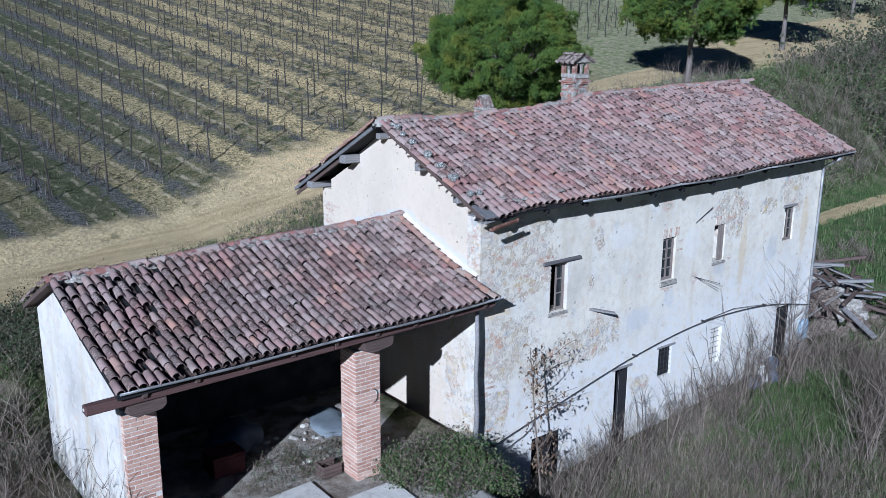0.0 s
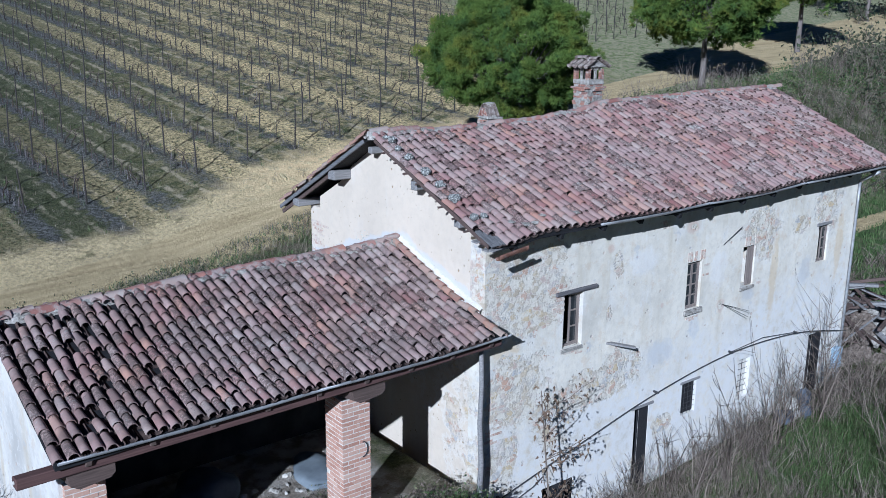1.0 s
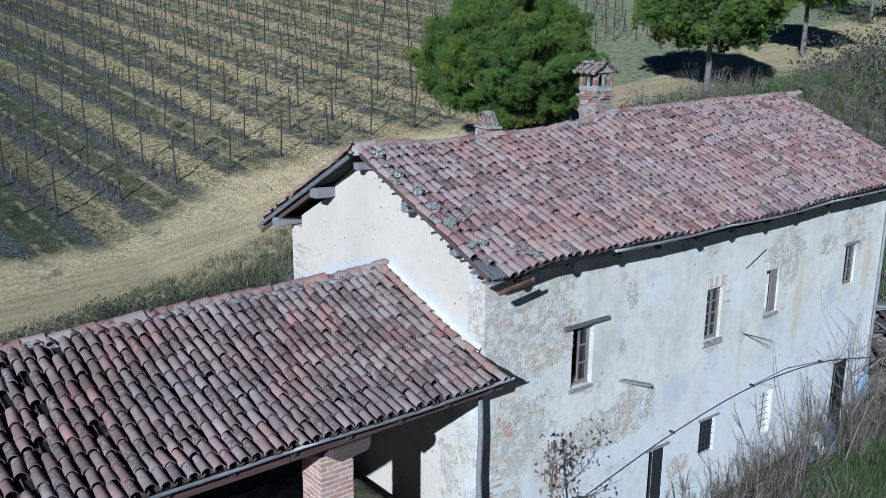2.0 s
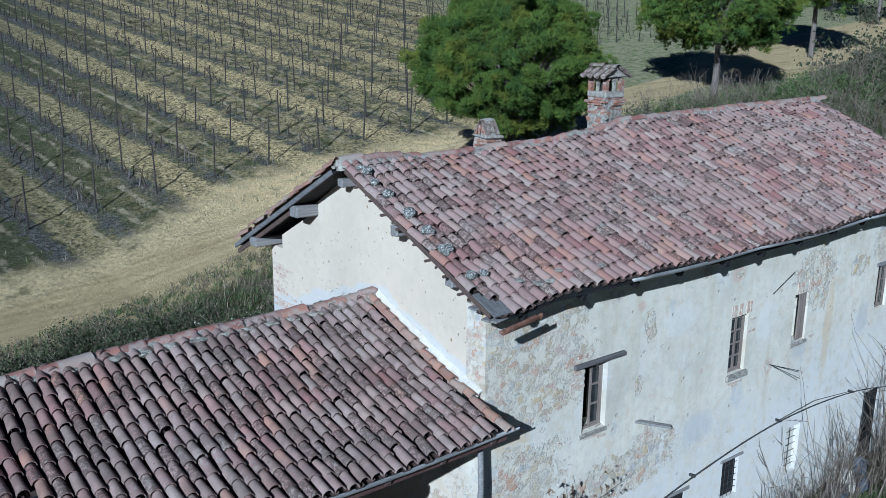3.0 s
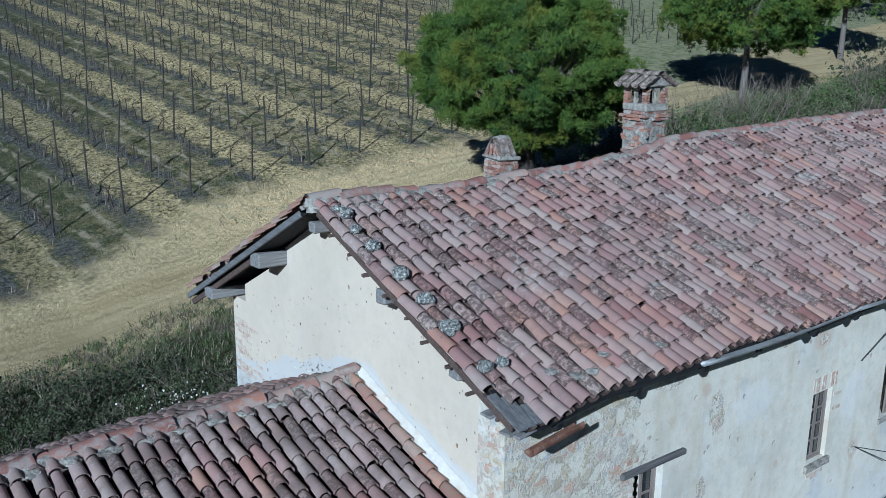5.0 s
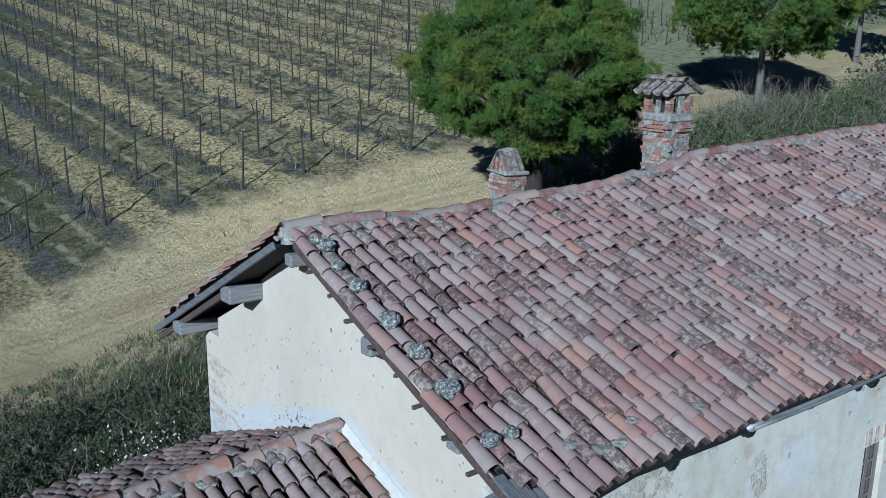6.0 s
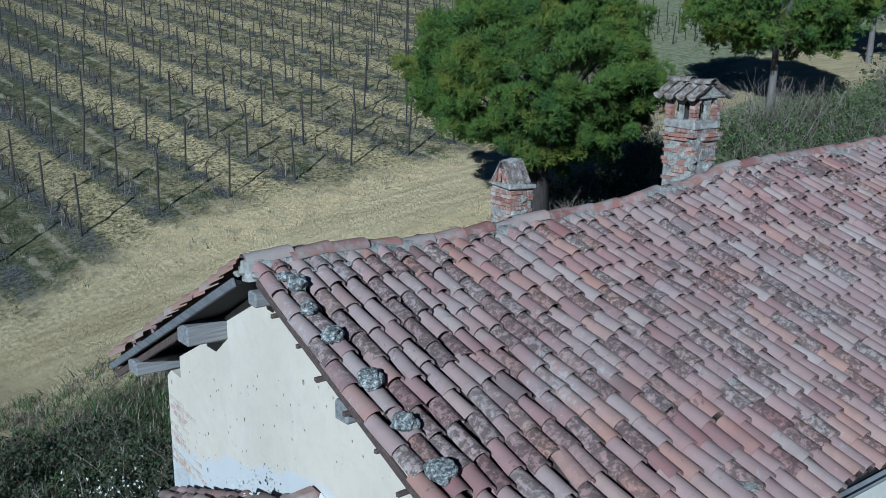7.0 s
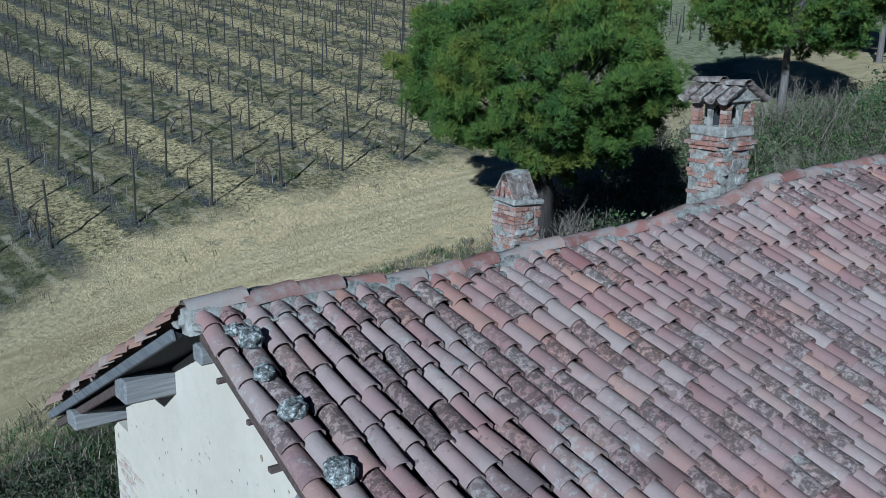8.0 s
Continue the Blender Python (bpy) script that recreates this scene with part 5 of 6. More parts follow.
for q in range(5):
    a_ = rnd.uniform(0, 1)
    lumpy("mortar", (DX0 - 0.01 + 0.43 * a_, DY0 - 0.01, 9.1 + 0.7 * rnd.random()), (0.09, 0.03, 0.07), MORTAR, chim2, 20 + q, 2, 0.5)
    lumpy("mortar", (CX0 + 0.65 * a_, CY0 + 0.004, 10.0 + 0.55 * rnd.random()), (0.14, 0.024, 0.10), MORTAR, chim, 40 + q, 2, 0.5)
    lumpy("mortar", (CX0 + 0.004, CY0 + 0.65 * rnd.random(), 9.8 + 0.75 * rnd.random()), (0.016, 0.13, 0.10), MORTAR, chim, 60 + q, 2, 0.35)

# loose stones that hold the verge tiles down
for i, (sx, sy, sz) in enumerate(((-0.15, 3.25, 0.13), (-0.24, 3.36, 0.08), (-0.23, 2.88, 0.10), (-0.21, 2.48, 0.13), (-0.18, 1.90, 0.145), (-0.18, 1.38, 0.13), (-0.19, 0.85, 0.15), (-0.21, 0.16, 0.12), (0.05, 0.14, 0.10))):
    t = (sy + 0.62) / 4.37
    p = front_slope(sx, t)
    st = lumpy("stone", p + Vector((0, 0, 0.145)), (sz * 0.76, sz * 0.88, sz * 0.66), STONE, None, 40 + i, 3, 0.36, i * 0.7, 2.0)
    tagged(st, "rough grey stone spotted with lichen on the roof tiles", "stone", "stones on the roof")

# ---------- the open barn ----------
BX0 = -8.93
barn = thing("barn", "open-fronted barn with brick pillars and dark clay-tile roof", "barn", at=(-4.5, 2.5, 2.4))


def barn_eave(x):
    return 6.22 + 0.012 * (x + 9) + 0.03 * math.sin(x * 0.8)


def barn_ridge(x):
    return 7.40 + 0.02 * (x + 9) + 0.02 * math.sin(x * 1.1)


def barn_front(x, t):
    sag = -0.05 * math.sin(math.pi * min(1, max(0, t)))
    y0 = -0.70
    return Vector((x, y0 + (3.2 - y0) * t, barn_eave(x) + (barn_ridge(x) - barn_eave(x)) * t + sag + 0.02 * noise.noise(Vector((x, t * 4, 7)))))


def barn_rear(x, t):
    f = (x + 9) / 9
    y0, z0 = 5.6 + 1.0 * f, 6.27 - 0.12 * f
    return Vector((x, y0 + (3.2 - y0) * t, z0 + (barn_ridge(x) - z0) * t))


part("wall", prism([(0.0, 1.0), (5.2, 1.0), (5.2, 6.25), (3.2, 7.22), (0.0, 6.24)], BX0, BX0 + 0.4), BARN_WALL, barn, "white plastered end wall")
# back wall and inner lining blackened: the barn's shade is in their colour
box_part("wall", BX0 + 0.4, -0.006, 4.85, 5.2, 1.0, 6.28, ROOM_SHADE, barn, 0, 0, "unplastered back wall coloured near-black as barn shade")
box_part("inner_face", BX0 + 0.4, BX0 + 0.43, 0.54, 4.84, 1.0, 6.2, ROOM_SHADE, barn, 0)
barn_roof = deck(barn_front, BX0 - 0.18, -0.03, SHADED_BOARDS, barn, "roof", 1)
tagged(barn_roof, "dark weathered clay-tile roof with slipped tiles")
barn_back = deck(barn_rear, BX0 - 0.22, -0.03, DARKWOOD, barn, "rear_roof", -1)


def worn(x, t):
    d = abs(x - (BX0 + 0.62 + 0.35 * t))
    return (1 - smooth(0.08, 0.30, d)) * 0.42 + 0.20 * (1 - smooth(0.5, 2.2, d)) * (1 if t > 0.6 else 0.25)


lay_tiles(barn_roof, barn_front, BX0 - 0.22, -0.22, 0.205, 4.08, 1, (BARN_TILE, BARN_TILE_REST), lambda c, r: c > 17, worn, 0.36, 21, size=0.93)
lay_tiles(barn_roof, barn_front, -0.305, -0.09, 0.205, 4.08, 1, (VERGE_TILE, VERGE_TILE), lambda c, r: True, None, 0.30, 22, size=0.93, wild=1.6)
lay_tiles(barn_back, barn_rear, BX0 - 0.25, -0.02, 0.205, 3.35, -1, (SHADED_TILE, BARN_TILE_REST), lambda c, r: c > 18, lambda x, t: 0.3, 0.33, 23)
ridge_line(barn_roof, lambda x: Vector((x, 3.2, barn_ridge(x) + 0.01)), BX0 - 0.2, -0.5, RIDGE, 0.15, 0.42, 9)
ridge_bed(barn_roof, lambda x: Vector((x, 3.2, barn_ridge(x) + 0.055)), BX0 - 0.15, -0.05, 4, 0.20)
bm = bmesh.new()
beam_between(bm, (-0.42, 3.2, 7.66), (-0.02, 3.18, 7.70), 0.2, 0.12, 0.04)
part("ridge_end", bm, RIDGE, barn_roof)
mortar_run(barn_roof, [barn_front(-1.0 - 0.45 * i, 0.955) + Vector((0, 0, 0.07)) for i in range(10)], 0.13, 81)
mortar_run(barn_roof, [barn_front(-9.0 + 0.55 * i, 0.96) + Vector((0, 0, 0.06)) for i in range(7)], 0.10, 101)
vs, fs = [], []
for i in range(49):
    t = 0.19 + 0.79 * i / 48
    p = barn_front(-0.06, t)
    w = noise.noise(Vector((t * 30, 2, 5)))
    vs += [p + Vector((-0.06 + 0.03 * w, 0, 0.02)), p + Vector((-0.02, 0, 0.13 + 0.02 * w)), p + Vector((0.055, 0, 0.155 + 0.04 * w)), p + Vector((0.055, 0, -0.1))]
    if i:
        b = 4 * i
        fs += [(b - 4, b - 3, b + 1, b), (b - 3, b - 2, b + 2, b + 1)]
list_part("flashing", vs, fs, BARN_WALL, barn_roof, "strip of pale mortar against the gable", True)
# beam over the pillars, its brackets and the gutter
bm = bmesh.new()
beam_between(bm, (-9.66, -0.52, 5.98), (-4.5, -0.50, 6.04), 0.22, 0.17, 0.015)
beam_between(bm, (-4.5, -0.50, 6.04), (-0.02, -0.50, 6.13), 0.22, 0.17, 0.015)
beam = part("beam", bm, REDWOOD, barn, "long reddish-brown timber beam")
bm = bmesh.new()
bmesh.ops.create_cone(bm, cap_ends=True, segments=12, radius1=0.03, radius2=0.03, depth=0.02, matrix=Matrix.Translation((-9.665, -0.52, 5.99)) @ Matrix.Rotation(radians(90), 4, "Y"))
part("bolt_plate", bm, BARN_WALL, beam)
for i in range(9):
    xx = -8.6 + 1.03 * i
    bm = bmesh.new()
    beam_between(bm, barn_front(xx, 0.005) - Vector((0, 0, 0.17)), barn_front(xx, 0.97) - Vector((0, 0, 0.17)), 0.10, 0.12, 0.01)
    part("rafter", bm, DARKWOOD, barn)
for i, yy in enumerate((1.6, 3.2)):
    bm = bmesh.new()
    zz = barn_front(-4, (yy + 0.7) / 3.9).z - 0.32
    beam_between(bm, (BX0 - 0.1, yy, zz - 0.03), (-0.01, yy, zz + 0.06), 0.18, 0.18, 0.015)
    part("purlin", bm, DARKWOOD, barn)
half_pipe("gutter", (BX0 - 0.15, -0.76, 6.235), (-4.4, -0.76, 6.265), 0.05, ZINC, barn, "dented zinc gutter", 0.35, sag=0.03)
half_pipe("gutter", (-4.42, -0.76, 6.27), (0.06, -0.76, 6.32), 0.05, ZINC, barn, "", 0.3, sag=0.05)


def pillar(x0, y0, base, top, seed, w=0.645):
    x1, y1 = x0 + w, y0 + w
    core = box_part("pillar", x0 + 0.006, x1 - 0.006, y0 + 0.006, y1 - 0.006, base, top, JOINT, barn, 0, 0, "square red brick pillar")
    rise = 0.093
    courses = int((top - base) / rise)
    for c_ in range(courses):
        brick_ring(core, x0, x1, y0, y1, top - rise * (c_ + 0.5), 0, c_ % 2, seed + c_, 1.0, 1.28)
    return core


P1 = pillar(-8.87, -0.12, 1.2, 5.50, 200)
P2 = pillar(-3.69, -0.12, 2.2, 5.56, 300)
for xa in (-8.87, -3.69):
    bm = bmesh.new()
    prof = [(xa - 0.02, 5.52), (xa + 0.12, 5.44), (xa + 0.60, 5.50), (xa + 0.68, 5.58), (xa + 0.68, 5.72), (xa - 0.06, 5.70)]
    a = [bm.verts.new((p, -0.62, zz + (0.24 if xa > -5 else 0.18))) for p, zz in prof]
    b = [bm.verts.new((p, 0.40, zz + (0.06 if xa > -5 else 0.0))) for p, zz in prof]
    bm.faces.new(a), bm.faces.new(b[::-1])
    for q in range(6):
        bm.faces.new((a[q], b[q], b[(q + 1) % 6], a[(q + 1) % 6]))
    bmesh.ops.recalc_face_normals(bm, faces=bm.faces[:])
    part("bracket", bm, DARKWOOD, barn, "dark timber bracket on the pillar")
vs, fs = [], []
tube(vs, fs, [(-3.22 + 0.10 * math.cos(radians(-100 + 20 * i)), -0.135, 4.42 + 0.16 * math.sin(radians(-100 + 20 * i))) for i in range(11)], 0.012, 0.012, 5)
list_part("iron_ring", vs, fs, CABLE, P2, "bent black iron ring")
vs, fs = [], []
tube(vs, fs, [(-0.30, -0.28, 2.3), (-0.27, -0.30, 3.2), (-0.33, -0.30, 4.2), (-0.28, -0.28, 5.1), (-0.30, -0.26, 6.05)], 0.07, 0.05, 8)
list_part("corner_post", vs, fs, GREYWOOD, barn, "crooked grey wooden corner post", True)

# things lying in the barn
k = Mat("faded blue sheet", 0.55)
SHEET = k.done(k.ramp(k.noise(1.8, 5), [(0.3, (0.13, 0.15, 0.165)), (0.7, (0.22, 0.25, 0.265))]), k.noise(6, 4), 0.5, 0.02)
# own dark blue of the sacks; on the barn tarpaulin, shade put in as colour
k = Mat("dark blue sheet", 0.6)
DARKSHEET = k.done(k.ramp(k.noise(1.8, 5), [(0.3, (0.05, 0.06, 0.08)), (0.7, (0.12, 0.14, 0.17))]), k.noise(6, 4), 0.5, 0.02)
k = Mat("pale worn concrete", 0.9)
CONCRETE = k.done(k.ramp(k.noise(4, 8, 0.7), [(0.3, (0.40, 0.38, 0.33)), (0.5, (0.58, 0.56, 0.50)), (0.75, (0.70, 0.68, 0.62))]), k.noise(22, 6, 0.7), 0.5, 0.02)
k = Mat("dull red paint", 0.6)
REDP = k.done(k.ramp(k.noise(4, 5), [(0.3, (0.07, 0.02, 0.018)), (0.7, (0.13, 0.035, 0.03))]), k.noise(20, 4), 0.3, 0.01)


def heap(name, label, category, centre, size, mat, seed):
    ob = lumpy(name, centre, size, mat, None, seed, 3, 0.35, seed * 0.4, 1.3)
    for p in ob.data.polygons:
        p.use_smooth = True
    return tagged(ob, label, category)


heap("tarpaulin", "pale blue sheet thrown over a low heap", "tarpaulin", (-2.6, 2.95, 2.42), (0.9, 0.5, 0.14), SHEET, 3)
heap("tarpaulin", "blue-grey sheet over junk in the dark barn", "tarpaulin", (-5.2, 3.2, 2.65), (0.7, 0.6, 0.4), DARKSHEET, 8)
crate = thing("crate", "small brown wooden crate beside the brick pillar", "crate", at=(-4.05, 0.55, 2.4))
for q in range(3):
    box_part("slat", -4.28, -3.80, 0.38, 0.40, 2.43 + 0.10 * q, 2.52 + 0.10 * q, DARKWOOD, crate, 0.004)
    box_part("slat", -4.28, -3.80, 0.72, 0.74, 2.43 + 0.10 * q, 2.52 + 0.10 * q, DARKWOOD, crate, 0.004)
    box_part("slat", -4.30, -4.28, 0.38, 0.74, 2.43 + 0.10 * q, 2.52 + 0.10 * q, DARKWOOD, crate, 0.004)
box_part("base", -4.28, -3.80, 0.40, 0.72, 2.40, 2.43, DARKWOOD, crate, 0.004)
trunk_box = thing("red_box", "dull red metal box standing in the barn", "box", at=(-5.9, 2.2, 2.4))
box_part("body", -6.3, -5.5, 1.9, 2.5, 2.4, 2.85, REDP, trunk_box, 0.02)
box_part("lid", -6.32, -5.48, 1.88, 2.52, 2.855, 2.92, REDP, trunk_box, 0.02)
rg = random.Random(77)
for i in range(26):
    px, py = rg.uniform(-4.6, -2.9), rg.uniform(1.2, 3.2)
    st = lumpy("rubble", (px, py, ground(px, py) + 0.03), (rg.uniform(0.03, 0.10), rg.uniform(0.03, 0.09), rg.uniform(0.03, 0.06)), MORTAR if rg.random() < 0.6 else BARN_WALL, None, 500 + i, 1, 0.3)
    tagged(st, "pale lump of fallen plaster on the barn floor", "rubble", "rubble on the barn floor")
for (xa, xb, ya, yb, rot) in ((-5.9, -4.6, -0.9, 0.4, 0.1), (-4.5, -3.1, -1.9, -0.7, -0.15), (-6.6, -5.2, -2.0, -1.1, 0.2)):
    bm = bmesh.new()
    add_box(bm, xa, xb, ya, yb, 2.33, 2.47, 0.03, 0.06)
    me = bpy.data.meshes.new("concrete_slab")
    bm.to_mesh(me)
    bm.free()
    me.materials.append(CONCRETE)
    tagged(new("concrete_slab", me), "cracked pale concrete slab on the yard", "slab", "slabs of the yard")


# ---------- plants ----------
def stuff(name, verts, faces, mat, label, category, shade=False):
    ob = mesh_object(name, verts, faces, mat, None, shade)
    return tagged(ob, label, category, kind="stuff")


def add_leaf(vs, fs, p, size, rg, droop=0.0):
    n = Vector((rg.gauss(0, 1), rg.gauss(0, 1), rg.gauss(0.6, 0.8))).normalized()
    a = n.cross(Vector((rg.gauss(0, 1), rg.gauss(0, 1), rg.gauss(0, 1)))).normalized()
    b = n.cross(a)
    s = size * rg.uniform(0.6, 1.3)
    i = len(vs)
    vs += [p - a * s * 0.5, p + b * s * 0.32 + n * s * 0.1, p + a * s * 0.5 - Vector((0, 0, droop * s)), p - b * s * 0.32 + n * s * 0.1]
    fs.append((i, i + 1, i + 2, i + 3))


def add_blade(vs, fs, p, h, lean, w):
    i = len(vs)
    s = Vector((-lean.y, lean.x, 0))
    s = s.normalized() * w if s.length > 1e-5 else Vector((w, 0, 0))
    mid = p + Vector((lean.x * 0.35, lean.y * 0.35, h * 0.6))
    vs += [p - s, p + s, mid + s * 0.6, mid - s * 0.6, p + Vector((lean.x, lean.y, h))]
    fs += [(i, i + 1, i + 2, i + 3), (i + 3, i + 2, i + 4)]


def crooked(p, d, length, n, bend, rg, lift=0.0):
    pts = [Vector(p)]
    d = Vector(d).normalized()
    for i in range(n):
        d = (d + Vector((rg.gauss(0, bend), rg.gauss(0, bend), rg.gauss(0, bend) + lift))).normalized()
        pts.append(pts[-1] + d * (length / n))
    return pts, d


def add_shrub(vs, fs, x, y, h, stems, rg, spread=0.35, r=0.018, side=5, z=None):
    base = Vector((x, y, (ground(x, y) if z is None else z) - 0.05))
    tips = []
    for s in range(stems):
        d = Vector((rg.gauss(0, spread), rg.gauss(0, spread), 1))
        l = h * rg.uniform(0.6, 1.05)
        pts, dd = crooked(base + Vector((rg.gauss(0, 0.1), rg.gauss(0, 0.1), 0)), d, l, 6, 0.09, rg)
        tube(vs, fs, pts, r * rg.uniform(0.6, 1.1), 0.004, 3)
        for q in range(side):
            i = rg.randint(1, 5)
            sd = Vector((rg.gauss(0, 0.7), rg.gauss(0, 0.7), 0.9))
            sp, _ = crooked(pts[i], sd, l * rg.uniform(0.15, 0.4), 3, 0.12, rg)
            tube(vs, fs, sp, min(0.008, 0.6 * r), 0.003, 3)
            tips.append(sp[-1])
        tips.append(pts[-1])
    return tips


def pine(name, x, y, crown_z, rx, rz, tufts, seed, label, needle=0.20, lean=(0, 0), thick=0.22, bark=None):
    """An umbrella-like pine: tapered trunk, limbs, and a crown of needle tufts in uneven clumps."""
    rg = random.Random(seed)
    g = ground(x, y)
    tree = thing(name, label, "pine tree", "pines by the road", at=(x, y, g))
    vs, fs = [], []
    top = Vector((x + lean[0], y + lean[1], crown_z + rz * 0.3))
    pts = [Vector((x, y, g - 0.15)), Vector((x + 0.05, y, g + (crown_z - g) * 0.35)), Vector((x + lean[0] * 0.5, y + lean[1] * 0.5, crown_z - rz * 0.4)), top]
    tube(vs, fs, pts, thick, 0.08, 10)
    list_part("trunk", vs, fs, bark or BARK, tree, "rough bark", True)
    # clumps: branch ends on an uneven dome, flattened below, in lobes of several
    clumps = []
    lobes = int(70 + rx * 24)
    for i in range(lobes):
        zz = -0.66 + 1.64 * (i + rg.random()) / lobes
        a = i * 2.39996 + rg.gauss(0, 0.25)
        q = math.sqrt(max(0.0, 1 - zz * zz)) * (1 - 0.2 * zz) if zz > 0 else 1 - 0.62 * (zz / 0.66) ** 2
        f = rg.uniform(0.84, 0.98) * (1 + 0.22 * noise.noise(Vector((math.cos(a) * 1.6, math.sin(a) * 1.6, zz * 1.6 + seed))))
        lobe = Vector((x + lean[0] + rx * q * f * math.cos(a), y + lean[1] + rx * q * f * math.sin(a), crown_z + rz * zz * f))
        for e in range(5):
            away = Vector((rg.gauss(0, 1), rg.gauss(0, 1), rg.gauss(0, 0.8))) * rx * 0.085
            clumps.append((lobe + away, rx * rg.uniform(0.06, 0.11)))
    for i in range(int(4 * rx)):
        a, q = rg.uniform(0, 6.283), rg.uniform(0.2, 0.75)
        clumps.append((Vector((x + lean[0] + rx * q * math.cos(a), y + lean[1] + rx * q * math.sin(a), crown_z + rz * rg.uniform(-0.5, 0.6))), rx * 0.2))
    vs, fs = [], []
    for c_, r in clumps[::11]:
        s = Vector((x + lean[0] * 0.6, y + lean[1] * 0.6, crown_z - rz * rg.uniform(0.1, 0.6)))
        p1 = s.lerp(c_, 0.45) + Vector((0, 0, -0.2 + rg.uniform(-0.2, 0.2)))
        tube(vs, fs, [s, p1, s.lerp(c_, 0.85)], 0.07, 0.015, 5)
    list_part("limb", vs, fs, BARK, tree)
    vs, fs = [], []
    per = max(1, tufts // len(clumps))
    for c_, r in clumps:
        for q in range(per):
            d = Vector((rg.gauss(0, 1), rg.gauss(0, 1), rg.gauss(0.25, 0.8))).normalized()
            p = c_ + d * r * rg.uniform(0.6, 0.95)
            for e in range(12):
                face = (d + Vector((rg.gauss(0, 0.25), rg.gauss(0, 0.25), rg.gauss(0, 0.25)))).normalized()
                nd = (d * 0.55 + Vector((rg.gauss(0, 0.55), rg.gauss(0, 0.55), 0.45 + rg.gauss(0, 0.5)))).normalized()
                w = nd.cross(face).normalized() * needle * 0.075
                o = p + Vector((rg.gauss(0, 0.3), rg.gauss(0, 0.3), rg.gauss(0, 0.3))) * r * 0.3
                b = len(vs)
                l = needle * rg.uniform(0.6, 1.15)
                vs += [o - w, o + w, o + nd * l]
                fs.append((b, b + 1, b + 2))
    list_part("crown", vs, fs, NEEDLE, tree, "dense green needles in clumps")
    return tree


pine("pine", 13.55, 14.3, 10.85, 3.42, 2.95, 50000, 5, "large round-crowned green pine beside the dirt road", needle=0.135, thick=0.42, bark=DARKBARK)
pine("pine", 35.4, 21.2, 13.3, 4.2, 3.3, 18000, 6, "round-crowned green pine farther along the road", needle=0.25)
pine("pine", 54.9, 26.9, 16.2, 4.6, 3.6, 9000, 8, "tall pine with a bare pale trunk by the road", needle=0.4)
pine("pine", 82.0, 36.0, 19.0, 5.0, 3.6, 2500, 9, "distant pine at the end of the road", needle=0.5)

# vineyard: posts, vines
pv = []
pf = []
tube(pv, pf, [(0, 0, -0.2), (0.01, 0.0, 0.9), (0, 0, 1.92)], 0.040, 0.032, 6)
post_mesh = plain_mesh("vine_post", pv, pf, POSTWOOD, False)
rg = random.Random(31)
far_v, far_f, vine_v, vine_f = [], [], [], []
made = 0
vine_meshes = []
for q in range(6):
    vs, fs = [], []
    pts, d = crooked((0, 0, -0.05), (rg.gauss(0, 0.1), rg.gauss(0, 0.1), 1), rg.uniform(0.55, 0.75), 4, 0.16, rg)
    tube(vs, fs, pts, 0.030, 0.022, 4)
    for s in (-1, 1):
        if s > 0 or rg.random() < 0.5:
            arm, _ = crooked(pts[-1], (rg.gauss(0, 0.1), s, 0.55), rg.uniform(0.45, 0.8), 4, 0.2, rg, -0.12)
            tube(vs, fs, arm, 0.02, 0.010, 3)
    spur, _ = crooked(pts[-1], (rg.gauss(0, 0.3), 0.2, 1), 0.3, 2, 0.2, rg)
    tube(vs, fs, spur, 0.016, 0.008, 3)
    vine_meshes.append((vs, fs, plain_mesh("vine", vs, fs, VINEWOOD, False)))
vines_made = 0
for i in range(-9, 28):
    for j in range(0, 26):
        py = ROW_START + 3.05 * j + rg.gauss(0, 0.08)
        px = ROW0 + ROW_GAP * i + ROW_LEAN * (py - ROW_START) + rg.gauss(0, 0.03)
        if px - 0.5 * py > 34 or (px - 0.5 * py > 17 and py < 34) or px < -18:
            continue
        tilt = Matrix.Rotation(rg.gauss(0, 0.035), 4, "X") @ Matrix.Rotation(rg.gauss(0, 0.035), 4, "Y")
        m = Matrix.Translation((px, py, ground(px, py))) @ tilt @ Matrix.Diagonal((1, 1, rg.uniform(0.9, 1.06), 1))
        if j < 9 and -4 <= i <= 13 and made < 150:
            ob = new("vine_post", post_mesh)
            ob.matrix_basis = m
            tagged(ob, "thin grey wooden post in a vine row", "vine post", "posts of the vineyard")
            made += 1
        else:
            b = len(far_v)
            far_v += [m @ Vector(v) for v in pv]
            far_f += [tuple(b + n for n in f) for f in pf]
        for s in range(1, 4):
            vy = py + 0.76 * s + rg.gauss(0, 0.06)
            if rg.random() < 0.18:
                continue
            vx = px + ROW_LEAN * 0.76 * s + rg.gauss(0, 0.04)
            vsx, fsx, me = vine_meshes[rg.randrange(6)]
            m2 = Matrix.Translation((vx, vy, ground(vx, vy))) @ Matrix.Rotation(rg.choice((0, math.pi)) + rg.gauss(0, 0.2), 4, "Z") @ Matrix.Scale(rg.uniform(0.8, 1.15), 4)
            if j < 6 and -3 <= i <= 9 and vines_made < 180:
                ob = new("vine", me)
                ob.matrix_basis = m2
                tagged(ob, "leafless pruned vine with a dark trunk", "grapevine", "vines of the vineyard")
                vines_made += 1
            else:
                b = len(vine_v)
                vine_v += [m2 @ Vector(v) for v in vsx]
                vine_f += [tuple(b + n for n in f) for f in fsx]
